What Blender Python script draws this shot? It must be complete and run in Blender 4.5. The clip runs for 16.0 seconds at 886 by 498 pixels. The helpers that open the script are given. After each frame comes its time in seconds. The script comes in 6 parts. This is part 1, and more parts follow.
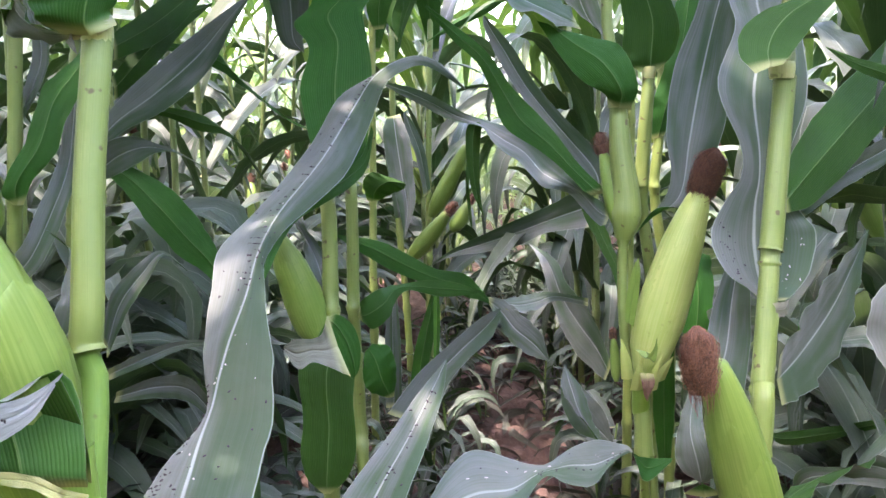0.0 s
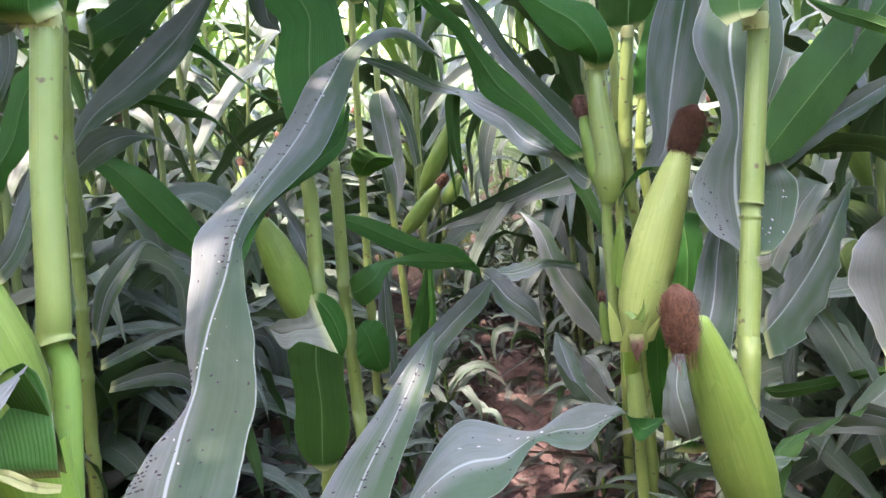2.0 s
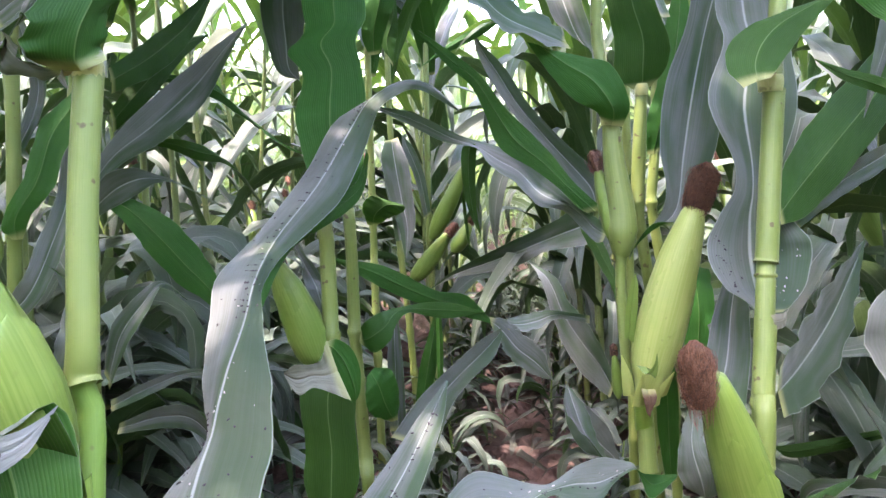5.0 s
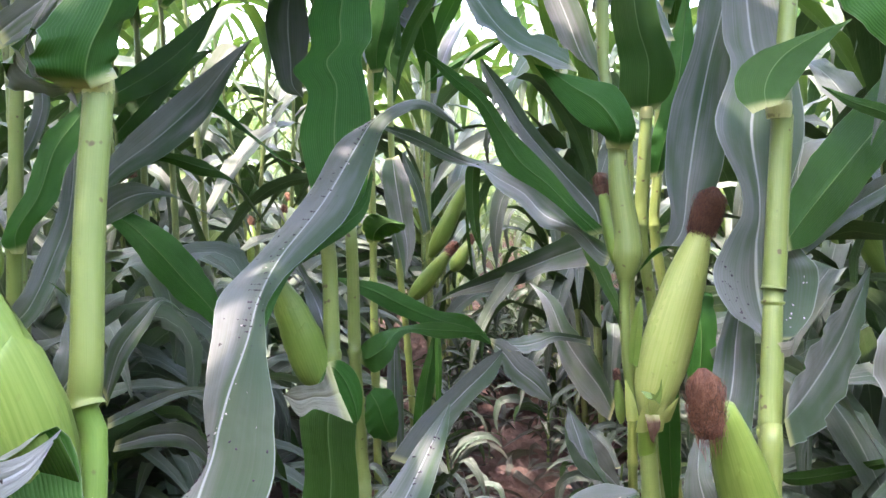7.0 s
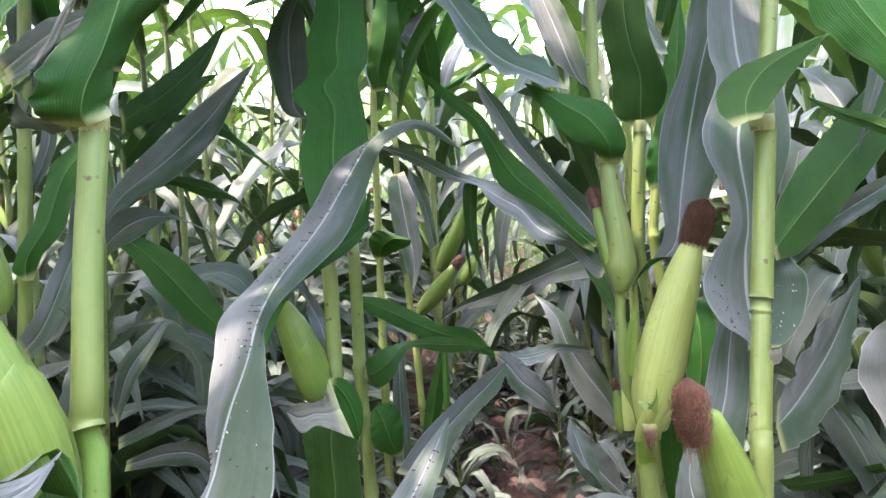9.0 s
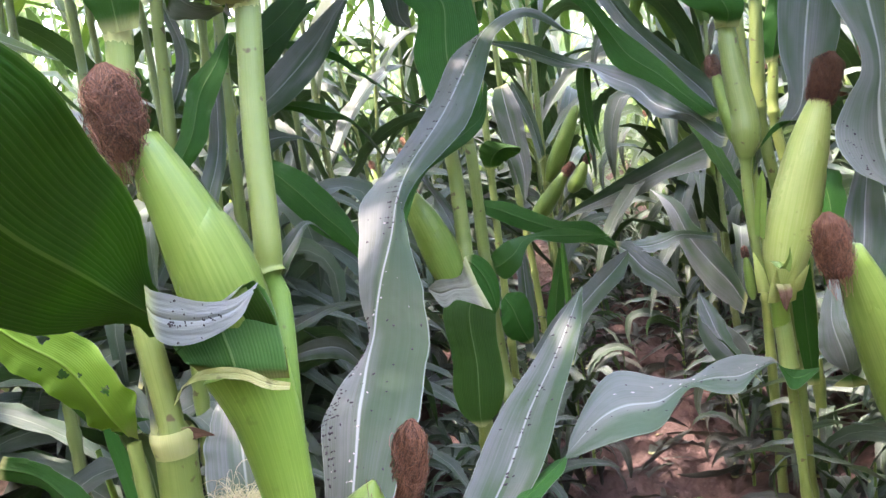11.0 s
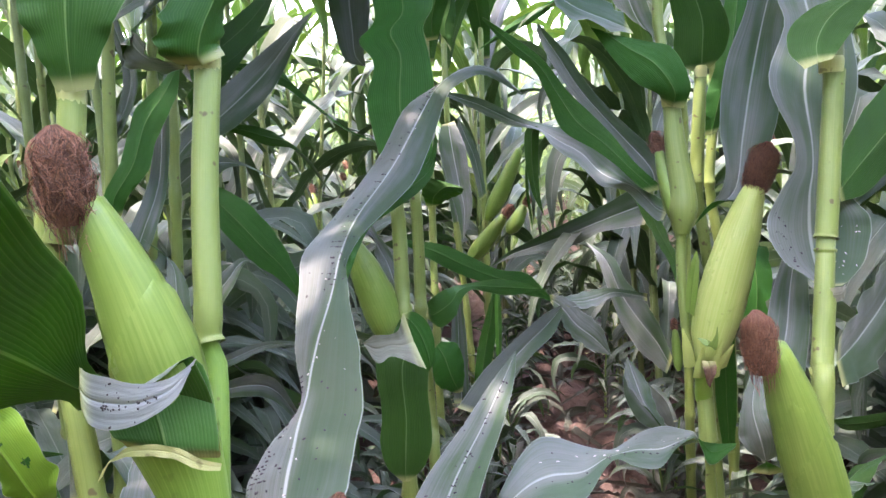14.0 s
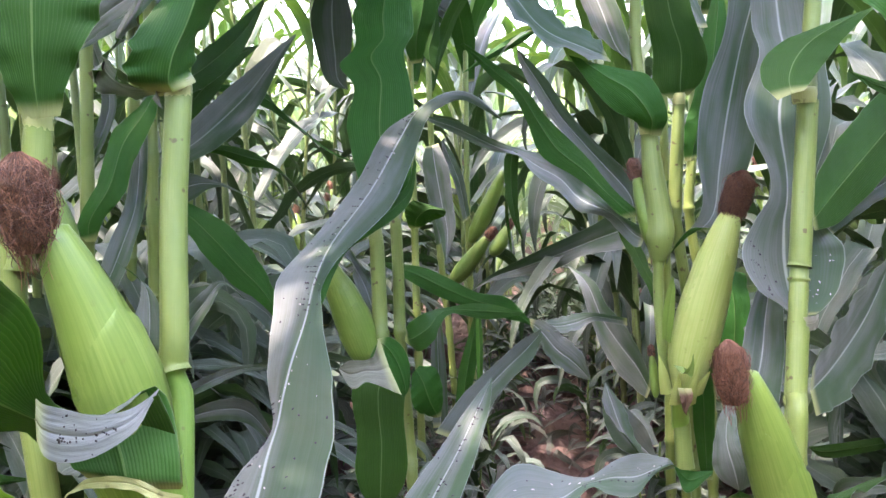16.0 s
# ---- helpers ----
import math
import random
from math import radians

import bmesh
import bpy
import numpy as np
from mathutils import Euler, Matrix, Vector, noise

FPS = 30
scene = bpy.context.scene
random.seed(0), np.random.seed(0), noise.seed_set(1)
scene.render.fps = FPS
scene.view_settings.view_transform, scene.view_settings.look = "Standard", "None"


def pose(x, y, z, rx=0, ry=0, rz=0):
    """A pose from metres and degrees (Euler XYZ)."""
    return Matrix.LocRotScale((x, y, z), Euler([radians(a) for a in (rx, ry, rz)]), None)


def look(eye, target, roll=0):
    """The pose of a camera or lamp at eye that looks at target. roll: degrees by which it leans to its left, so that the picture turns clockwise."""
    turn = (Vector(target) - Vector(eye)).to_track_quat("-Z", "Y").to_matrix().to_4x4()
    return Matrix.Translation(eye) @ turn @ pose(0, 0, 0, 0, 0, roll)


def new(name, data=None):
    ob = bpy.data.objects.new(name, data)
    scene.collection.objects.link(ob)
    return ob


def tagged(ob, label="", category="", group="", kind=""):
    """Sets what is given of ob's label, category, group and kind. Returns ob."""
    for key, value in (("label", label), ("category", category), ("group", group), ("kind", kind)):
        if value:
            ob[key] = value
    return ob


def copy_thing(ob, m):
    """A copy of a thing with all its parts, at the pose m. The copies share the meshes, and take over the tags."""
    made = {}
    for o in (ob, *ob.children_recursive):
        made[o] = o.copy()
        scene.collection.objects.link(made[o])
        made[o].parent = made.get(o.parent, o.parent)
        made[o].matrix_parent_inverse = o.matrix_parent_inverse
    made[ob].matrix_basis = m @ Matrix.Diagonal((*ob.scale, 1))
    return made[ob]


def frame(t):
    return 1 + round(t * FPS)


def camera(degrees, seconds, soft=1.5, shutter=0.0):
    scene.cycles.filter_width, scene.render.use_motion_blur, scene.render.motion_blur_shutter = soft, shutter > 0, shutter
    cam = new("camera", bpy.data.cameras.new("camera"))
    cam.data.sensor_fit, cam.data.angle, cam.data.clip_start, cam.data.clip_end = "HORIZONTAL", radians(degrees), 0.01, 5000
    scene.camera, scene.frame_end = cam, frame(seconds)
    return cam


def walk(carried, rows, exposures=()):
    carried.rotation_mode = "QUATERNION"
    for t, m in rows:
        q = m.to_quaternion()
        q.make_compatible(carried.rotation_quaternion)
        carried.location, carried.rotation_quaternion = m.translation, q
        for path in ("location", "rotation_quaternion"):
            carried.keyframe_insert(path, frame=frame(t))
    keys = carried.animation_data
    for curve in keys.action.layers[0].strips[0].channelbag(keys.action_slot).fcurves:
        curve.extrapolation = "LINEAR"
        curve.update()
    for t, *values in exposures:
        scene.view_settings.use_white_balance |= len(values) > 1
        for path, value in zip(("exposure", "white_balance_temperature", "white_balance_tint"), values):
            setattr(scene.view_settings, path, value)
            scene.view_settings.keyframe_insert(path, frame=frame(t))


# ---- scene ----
cam = camera(57.1, 16.0)
PATH = [
    (0, (0.078, -0.057, 1.167), (-0.202, 1.904, 0.897), -0.9),
    (0.5, (0.103, -0.057, 1.161), (-0.108, 1.912, 0.881), -0.1),
    (1, (0.105, -0.056, 1.17), (-0.13, 1.909, 0.881), -1.0),
    (1.5, (0.11, -0.058, 1.176), (-0.156, 1.901, 0.872), -3.0),
    (2, (0.103, -0.049, 1.163), (-0.183, 1.902, 0.829), -4.1),
    (2.5, (0.082, -0.043, 1.157), (-0.193, 1.924, 0.922), -0.8),
    (3, (0.086, -0.041, 1.178), (-0.198, 1.926, 0.949), -2.9),
    (3.5, (0.089, -0.051, 1.188), (-0.204, 1.915, 0.97), -3.7),
    (4, (0.087, -0.06, 1.191), (-0.19, 1.911, 0.994), -3.3),
    (4.2, (0.088, -0.066, 1.182), (-0.21, 1.9, 0.968), -3.3),
    (6.3, (0.088, -0.046, 1.163), (-0.171, 1.925, 0.943), -1.6),
    (6.5, (0.081, -0.048, 1.171), (-0.192, 1.923, 0.973), -2.1),
    (7, (0.076, -0.053, 1.173), (-0.203, 1.92, 0.996), -1.7),
    (7.5, (0.08, -0.053, 1.175), (-0.174, 1.922, 0.988), -1.7),
    (8, (0.081, -0.054, 1.176), (-0.171, 1.922, 0.996), -1.8),
    (8.5, (0.09, -0.055, 1.169), (-0.165, 1.917, 0.958), -1.5),
    (9, (0.105, -0.075, 1.181), (-0.208, 1.895, 1.035), -3.2),
    (9.5, (0.082, -0.088, 1.163), (-0.287, 1.866, 0.951), -3.6),
    (10, (0.09, -0.113, 1.159), (-0.376, 1.809, 0.857), -8.3),
    (10.2, (0.09, -0.115, 1.152), (-0.408, 1.799, 0.853), -8.8),
    (12.3, (0.042, -0.153, 1.035), (-0.571, 1.734, 0.781), -7.4),
    (12.5, (0.046, -0.151, 1.026), (-0.564, 1.736, 0.77), -7.1),
    (13, (0.051, -0.148, 1.06), (-0.525, 1.753, 0.825), -4.5),
    (13.5, (0.058, -0.148, 1.158), (-0.443, 1.784, 1.017), -4.1),
    (14, (0.068, -0.126, 1.168), (-0.337, 1.816, 0.916), -3.2),
    (14.5, (0.079, -0.118, 1.15), (-0.261, 1.833, 0.869), -2.5),
    (15, (0.083, -0.127, 1.153), (-0.265, 1.826, 0.899), -2.2),
    (15.5, (0.083, -0.121, 1.165), (-0.291, 1.829, 0.928), -3.0),
    (16, (0.082, -0.121, 1.175), (-0.291, 1.833, 0.969), -2.6),
]
walk(cam, [(t, look(eye, target, roll)) for t, eye, target, roll in PATH], exposures=[(0, 4.66, 6800, 25), (16, 4.66, 6800, 25)])


# ---- light ----
world = bpy.data.worlds.new("sky")
scene.world = world
world.use_nodes = True
SUN_ELEVATION, SUN_AZIMUTH = 74.0, 244.0   # degrees; azimuth clockwise from +y
_nt = world.node_tree
_sky = _nt.nodes.new("ShaderNodeTexSky")
_sky.sky_type = "NISHITA"
_sky.sun_disc = False
_sky.sun_elevation = radians(SUN_ELEVATION)
_sky.sun_rotation = radians(SUN_AZIMUTH)
_sky.dust_density = 3.0
_sky.air_density = 1.2
_nt.links.new(_sky.outputs[0], _nt.nodes["Background"].inputs[0])
_nt.nodes["Background"].inputs[1].default_value = 0.15

sun = new("sun", bpy.data.lights.new("sun", "SUN"))
sun.data.energy = 0.75
sun.data.angle = radians(1.5)
sun.data.color = (1.0, 0.96, 0.90)
_e, _a = radians(SUN_ELEVATION), radians(SUN_AZIMUTH)
_to_sun = Vector((math.sin(_a) * math.cos(_e), math.cos(_a) * math.cos(_e), math.sin(_e)))
sun.matrix_world = look(_to_sun * 30, (0, 0, 0))


# ---- materials ----
def shader(name):
    m = bpy.data.materials.new(name)
    m.use_nodes = True
    nt = m.node_tree
    return m, nt, nt.nodes["Principled BSDF"]


def node(nt, kind, **values):
    n = nt.nodes.new("ShaderNode" + kind)
    for k, v in values.items():
        if k in n.inputs:
            n.inputs[k].default_value = v
    return n


def op(nt, how, a, b=None, c=None):
    n = nt.nodes.new("ShaderNodeMath")
    n.operation = how
    n.use_clamp = False
    for i, v in enumerate((a, b, c)):
        if v is None:
            continue
        if isinstance(v, (int, float)):
            n.inputs[i].default_value = v
        else:
            nt.links.new(v, n.inputs[i])
    return n.outputs[0]


def steps(nt, value, low, high):
    n = nt.nodes.new("ShaderNodeMapRange")
    n.interpolation_type = "SMOOTHSTEP"
    nt.links.new(value, n.inputs[0])
    n.inputs[1].default_value, n.inputs[2].default_value = low, high
    return n.outputs[0]


def mix(nt, fac, a, b, how="MIX"):
    n = nt.nodes.new("ShaderNodeMix")
    n.data_type, n.blend_type = "RGBA", how
    for i, v in ((0, fac), (6, a), (7, b)):
        if isinstance(v, (int, float)):
            n.inputs[i].default_value = v
        elif isinstance(v, tuple):
            n.inputs[i].default_value = (*v, 1)
        else:
            nt.links.new(v, n.inputs[i])
    return n.outputs[2]


def noise_tex(nt, vector, scale, detail=3.0, rough=0.55):
    n = node(nt, "TexNoise", Scale=scale, Detail=detail, Roughness=rough)
    if vector is not None:
        nt.links.new(vector, n.inputs["Vector"])
    return n.outputs[0]


def bumped(nt, bsdf, height, strength, distance):
    b = node(nt, "Bump", Strength=strength, Distance=distance)
    nt.links.new(height, b.inputs["Height"])
    nt.links.new(b.outputs[0], bsdf.inputs["Normal"])
    return b


def leaf_material(name, dark, light, rib, glow, through_light=0.2, wax=1.0, green=(0.034, 0.080, 0.032), half=0.3):
    """A maize blade: parallel veins, pale midrib, waxy bloom, specks; u runs across, v along."""
    m, nt, bsdf = shader(name)
    uv = nt.nodes.new("ShaderNodeUVMap")
    sep = nt.nodes.new("ShaderNodeSeparateXYZ")
    nt.links.new(uv.outputs[0], sep.inputs[0])
    u, v = sep.outputs[0], sep.outputs[1]
    info = nt.nodes.new("ShaderNodeObjectInfo")
    pos = nt.nodes.new("ShaderNodeTexCoord").outputs["Object"]
    off = op(nt, "ABSOLUTE", op(nt, "SUBTRACT", u, 0.5))
    midrib = op(nt, "SUBTRACT", 1.0, steps(nt, off, 0.008, 0.014 + 0.010 * wax))
    edge = steps(nt, off, 0.485, 0.497)
    comb = nt.nodes.new("ShaderNodeCombineXYZ")
    nt.links.new(op(nt, "MULTIPLY", u, 60.0), comb.inputs[0])
    nt.links.new(op(nt, "MULTIPLY", v, 1.5), comb.inputs[1])
    nt.links.new(op(nt, "MULTIPLY", info.outputs["Random"], 40.0), comb.inputs[2])
    streak = noise_tex(nt, comb.outputs[0], 1.0, 4.0, 0.6)
    vein = op(nt, "SINE", op(nt, "MULTIPLY", u, 190.0))
    blotch = noise_tex(nt, pos, 9.0, 4.0)
    fine = noise_tex(nt, pos, 260.0, 2.0)
    foot = op(nt, "SUBTRACT", 1.0, steps(nt, v, 0.002, 0.014))
    base = mix(nt, steps(nt, streak, 0.3, 0.7), dark, light)
    base = mix(nt, op(nt, "MULTIPLY", steps(nt, blotch, 0.35, 0.75), 0.5), base, tuple(c * 1.35 for c in light))
    base = mix(nt, op(nt, "MULTIPLY", steps(nt, vein, 0.75, 1.0), 0.42 - 0.34 * wax), base, tuple(wax * min(1, c * 1.8) + (1 - wax) * 0.85 * r for c, r in zip(light, rib)))
    patch = nt.nodes.new("ShaderNodeCombineXYZ")
    nt.links.new(op(nt, "MULTIPLY", u, 2.2), patch.inputs[0])
    nt.links.new(op(nt, "MULTIPLY", v, 5.0), patch.inputs[1])
    nt.links.new(op(nt, "MULTIPLY", info.outputs["Random"], 23.0), patch.inputs[2])
    # bloom patchy at random; half also paints one side as turned from sky
    bare_shaded = steps(nt, op(nt, "MULTIPLY_ADD", u, half, op(nt, "SUBTRACT", noise_tex(nt, patch.outputs[0], 1.0, 2.0), half / 2)), 0.38, 0.66)
    base = mix(nt, op(nt, "MULTIPLY", bare_shaded, 0.72 * wax), base, green)
    hue = node(nt, "HueSaturation")
    nt.links.new(base, hue.inputs["Color"])
    nt.links.new(op(nt, "MULTIPLY_ADD", info.outputs["Random"], 0.4, 0.78), hue.inputs["Value"])
    nt.links.new(op(nt, "MULTIPLY_ADD", info.outputs["Random"], 0.03, 0.485), hue.inputs["Hue"])
    base = mix(nt, op(nt, "MULTIPLY", midrib, 0.9 - 0.22 * wax), hue.outputs[0], rib)
    base = mix(nt, op(nt, "MULTIPLY", edge, 0.5), base, rib)
    base = mix(nt, op(nt, "MULTIPLY", foot, 0.8), base, (0.46, 0.46, 0.20))
    nt.links.new(base, bsdf.inputs["Base Color"])
    rough = op(nt, "MULTIPLY_ADD", streak, 0.22, 0.50 - 0.12 * wax)
    nt.links.new(rough, bsdf.inputs["Roughness"])
    bloom = op(nt, "SUBTRACT", 1.0, bare_shaded)
    nt.links.new(op(nt, "MULTIPLY_ADD", bloom, 0.26 * wax, 0.22), bsdf.inputs["Specular IOR Level"])
    nt.links.new(op(nt, "MULTIPLY_ADD", bloom, 0.20 * wax, 0.02 * wax), bsdf.inputs["Sheen Weight"])
    bsdf.inputs["Sheen Tint"].default_value = (1.0, 0.96, 0.92, 1)
    bsdf.inputs["Sheen Roughness"].default_value = 0.5
    relief = op(nt, "ADD", op(nt, "MULTIPLY", vein, 0.25 - 0.19 * wax), op(nt, "MULTIPLY_ADD", streak, 0.9 - 0.55 * wax, op(nt, "MULTIPLY", fine, 0.25)))
    b1 = bumped(nt, bsdf, relief, 0.35 - 0.13 * wax, 0.0012)
    buckle = node(nt, "Bump", Strength=0.45, Distance=0.006)
    stretch = nt.nodes.new("ShaderNodeCombineXYZ")
    nt.links.new(op(nt, "MULTIPLY", u, 3.0), stretch.inputs[0])
    nt.links.new(op(nt, "MULTIPLY", v, 14.0), stretch.inputs[1])
    nt.links.new(op(nt, "MULTIPLY", info.outputs["Random"], 50.0), stretch.inputs[2])
    nt.links.new(noise_tex(nt, stretch.outputs[0], 1.3, 2.0), buckle.inputs["Height"])
    nt.links.new(buckle.outputs[0], b1.inputs["Normal"])
    tr = nt.nodes.new("ShaderNodeBsdfTranslucent")
    nt.links.new(mix(nt, 0.6, base, glow), tr.inputs[0])
    ms = nt.nodes.new("ShaderNodeMixShader")
    ms.inputs[0].default_value = through_light
    nt.links.new(bsdf.outputs[0], ms.inputs[1])
    nt.links.new(tr.outputs[0], ms.inputs[2])
    nt.links.new(ms.outputs[0], nt.nodes["Material Output"].inputs[0])
    return m


def rind_material(name, pale, green, spots, through_light=0.0, rough=0.42, lines=90.0, relief=0.4):
    """Stalks, sheaths and husks: fine ribs along v, blotches, brown spots."""
    m, nt, bsdf = shader(name)
    uv = nt.nodes.new("ShaderNodeUVMap")
    sep = nt.nodes.new("ShaderNodeSeparateXYZ")
    nt.links.new(uv.outputs[0], sep.inputs[0])
    info = nt.nodes.new("ShaderNodeObjectInfo")
    pos = nt.nodes.new("ShaderNodeTexCoord").outputs["Object"]
    comb = nt.nodes.new("ShaderNodeCombineXYZ")
    nt.links.new(op(nt, "MULTIPLY", sep.outputs[0], lines), comb.inputs[0])
    nt.links.new(op(nt, "MULTIPLY", sep.outputs[1], 4.0), comb.inputs[1])
    nt.links.new(op(nt, "MULTIPLY", info.outputs["Random"], 30.0), comb.inputs[2])
    streak = noise_tex(nt, comb.outputs[0], 1.0, 3.0)
    broad = noise_tex(nt, pos, 14.0, 3.0)
    spot = steps(nt, noise_tex(nt, pos, 75.0, 1.5), 0.67, 0.73)
    base = mix(nt, steps(nt, streak, 0.3, 0.75), green, pale)
    base = mix(nt, op(nt, "MULTIPLY", steps(nt, broad, 0.4, 0.7), 0.6), base, green)
    base = mix(nt, op(nt, "MULTIPLY", spot, spots), base, (0.10, 0.07, 0.03))
    nt.links.new(base, bsdf.inputs["Base Color"])
    bsdf.inputs["Roughness"].default_value = rough
    bsdf.inputs["Specular IOR Level"].default_value = 0.45
    bumped(nt, bsdf, op(nt, "ADD", streak, op(nt, "MULTIPLY", broad, 0.4)), relief, 0.0012)
    if through_light:
        tr = nt.nodes.new("ShaderNodeBsdfTranslucent")
        nt.links.new(base, tr.inputs[0])
        ms = nt.nodes.new("ShaderNodeMixShader")
        ms.inputs[0].default_value = through_light
        nt.links.new(bsdf.outputs[0], ms.inputs[1])
        nt.links.new(tr.outputs[0], ms.inputs[2])
        nt.links.new(ms.outputs[0], nt.nodes["Material Output"].inputs[0])
    return m


def thread_material(name, a, b, rough=0.6):
    m, nt, bsdf = shader(name)
    geo = nt.nodes.new("ShaderNodeNewGeometry")
    nt.links.new(mix(nt, geo.outputs["Random Per Island"], a, b), bsdf.inputs["Base Color"])
    bsdf.inputs["Roughness"].default_value = rough
    return m


def soil_material():
    m, nt, bsdf = shader("soil")
    pos = nt.nodes.new("ShaderNodeTexCoord").outputs["Object"]
    big, mid, grit = noise_tex(nt, pos, 1.7, 4.0), noise_tex(nt, pos, 14.0, 5.0, 0.65), noise_tex(nt, pos, 120.0, 4.0, 0.7)
    vor = node(nt, "TexVoronoi", Scale=38.0)
    nt.links.new(pos, vor.inputs["Vector"])
    base = mix(nt, steps(nt, mid, 0.3, 0.7), (0.056, 0.034, 0.028), (0.112, 0.069, 0.058))
    base = mix(nt, op(nt, "MULTIPLY", steps(nt, grit, 0.5, 0.72), 0.55), base, (0.16, 0.112, 0.092))
    base = mix(nt, op(nt, "MULTIPLY", steps(nt, big, 0.45, 0.65), 0.35), base, (0.09, 0.062, 0.05))
    nt.links.new(base, bsdf.inputs["Base Color"])
    bsdf.inputs["Roughness"].default_value = 0.92
    bsdf.inputs["Specular IOR Level"].default_value = 0.2
    h = op(nt, "ADD", op(nt, "MULTIPLY", mid, 1.0), op(nt, "MULTIPLY_ADD", grit, 0.35, op(nt, "MULTIPLY", vor.outputs["Distance"], 0.5)))
    bumped(nt, bsdf, h, 0.9, 0.012)
    return m


# besides wax, the upper grey carries sky sheen and the under side shade
TOP = leaf_material("blade_upper_side", (0.074, 0.092, 0.070), (0.142, 0.148, 0.140), (0.50, 0.54, 0.46), (0.20, 0.46, 0.03), 0.24)
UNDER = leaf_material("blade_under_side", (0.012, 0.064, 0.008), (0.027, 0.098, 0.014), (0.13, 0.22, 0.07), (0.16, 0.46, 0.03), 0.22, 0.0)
DRY_TOP = leaf_material("withered_upper_side", (0.12, 0.115, 0.085), (0.21, 0.20, 0.16), (0.34, 0.31, 0.24), (0.2, 0.17, 0.08), 0.12, green=(0.10, 0.10, 0.07))
DRY_UNDER = leaf_material("withered_under_side", (0.10, 0.10, 0.06), (0.17, 0.17, 0.11), (0.30, 0.28, 0.2), (0.2, 0.17, 0.08), 0.12, 0.3, green=(0.09, 0.09, 0.06))
# withered leaves, darkened further to stand for shade near the ground
LITTER_TOP = leaf_material("shade_dark_litter_side", (0.034, 0.040, 0.028), (0.068, 0.071, 0.054), (0.12, 0.115, 0.085), (0.08, 0.08, 0.04), 0.08, 0.3, green=(0.045, 0.05, 0.032))
# pale: the sky's sheen on the rolled margin is put into its colour
LIT_ROLL_TOP = leaf_material("sky_lit_rolled_margin", (0.27, 0.275, 0.255), (0.29, 0.295, 0.275), (0.28, 0.29, 0.265), (0.2, 0.3, 0.1), 0.1, green=(0.24, 0.25, 0.225))
# sunlight through this blade is put into its bright colour
SUNLIT_UNDER = leaf_material("sunlit_under_side", (0.16, 0.34, 0.030), (0.24, 0.42, 0.05), (0.40, 0.52, 0.12), (0.40, 0.70, 0.05), 0.5, 0.0)
# sunlight is put into the colour of the high and distant leaves
LIT_CANOPY_TOP = leaf_material("lit_canopy_upper_side", (0.10, 0.135, 0.090), (0.18, 0.205, 0.16), (0.56, 0.60, 0.50), (0.38, 0.54, 0.14), 0.38, 0.6, green=(0.07, 0.14, 0.045))
LIT_CANOPY_UNDER = leaf_material("lit_canopy_under_side", (0.05, 0.12, 0.03), (0.09, 0.17, 0.06), (0.25, 0.36, 0.14), (0.38, 0.54, 0.14), 0.40, 0.0)
# the lower leaves' shade is put into this darker copy's colour
SHADED_FIELD_TOP = leaf_material("shaded_field_upper_side", (0.052, 0.074, 0.049), (0.098, 0.116, 0.094), (0.26, 0.29, 0.23), (0.20, 0.34, 0.08), 0.14, 0.55, green=(0.05, 0.10, 0.04))
SHADED_FIELD_UNDER = leaf_material("shaded_field_under_side", (0.034, 0.082, 0.024), (0.062, 0.122, 0.042), (0.16, 0.25, 0.10), (0.20, 0.36, 0.08), 0.15, 0.0)
# paler bloom, and one half darkened as though turned from the sky
HALF_SHADED_TOP = leaf_material("half_shaded_upper_side", (0.085, 0.098, 0.082), (0.165, 0.170, 0.163), (0.52, 0.56, 0.50), (0.20, 0.46, 0.03), 0.22, half=0.5)
BROWN_HUSK = leaf_material("dry_brown_husk", (0.07, 0.035, 0.02), (0.15, 0.085, 0.05), (0.2, 0.12, 0.07), (0.2, 0.1, 0.05), 0.1, 0.0)
LIT_ROLL, SUNLIT = (LIT_ROLL_TOP, UNDER), (TOP, SUNLIT_UNDER)
HALF_SHADED, BROWN = (HALF_SHADED_TOP, UNDER), (BROWN_HUSK, BROWN_HUSK)
LIT_CANOPY, SHADED_FIELD = (LIT_CANOPY_TOP, LIT_CANOPY_UNDER), (SHADED_FIELD_TOP, SHADED_FIELD_UNDER)
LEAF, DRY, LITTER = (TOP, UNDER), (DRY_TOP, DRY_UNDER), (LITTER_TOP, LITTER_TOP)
STALK = rind_material("stalk_rind", (0.245, 0.285, 0.085), (0.155, 0.21, 0.048), 0.9)
FIELD_STALK = rind_material("field_stalk", (0.23, 0.27, 0.10), (0.14, 0.19, 0.055), 0.7)
SHEATH = rind_material("fresh_sheath", (0.30, 0.43, 0.085), (0.20, 0.33, 0.05), 0.2, 0.1, 0.35, 90.0, 0.2)
LOWER = rind_material("bare_stalk", (0.22, 0.33, 0.07), (0.13, 0.24, 0.04), 0.5)
COLLAR = rind_material("collar", (0.58, 0.56, 0.28), (0.44, 0.46, 0.17), 0.5, 0.15)
HUSK = rind_material("husk", (0.23, 0.315, 0.070), (0.15, 0.24, 0.042), 0.12, 0.12, 0.40, 90.0, 0.16)
PALE_HUSK = rind_material("pale_husk", (0.52, 0.55, 0.19), (0.38, 0.45, 0.11), 0.2, 0.12, 0.42, 90.0, 0.16)
SILK = thread_material("dry_silk", (0.055, 0.020, 0.012), (0.26, 0.115, 0.062))
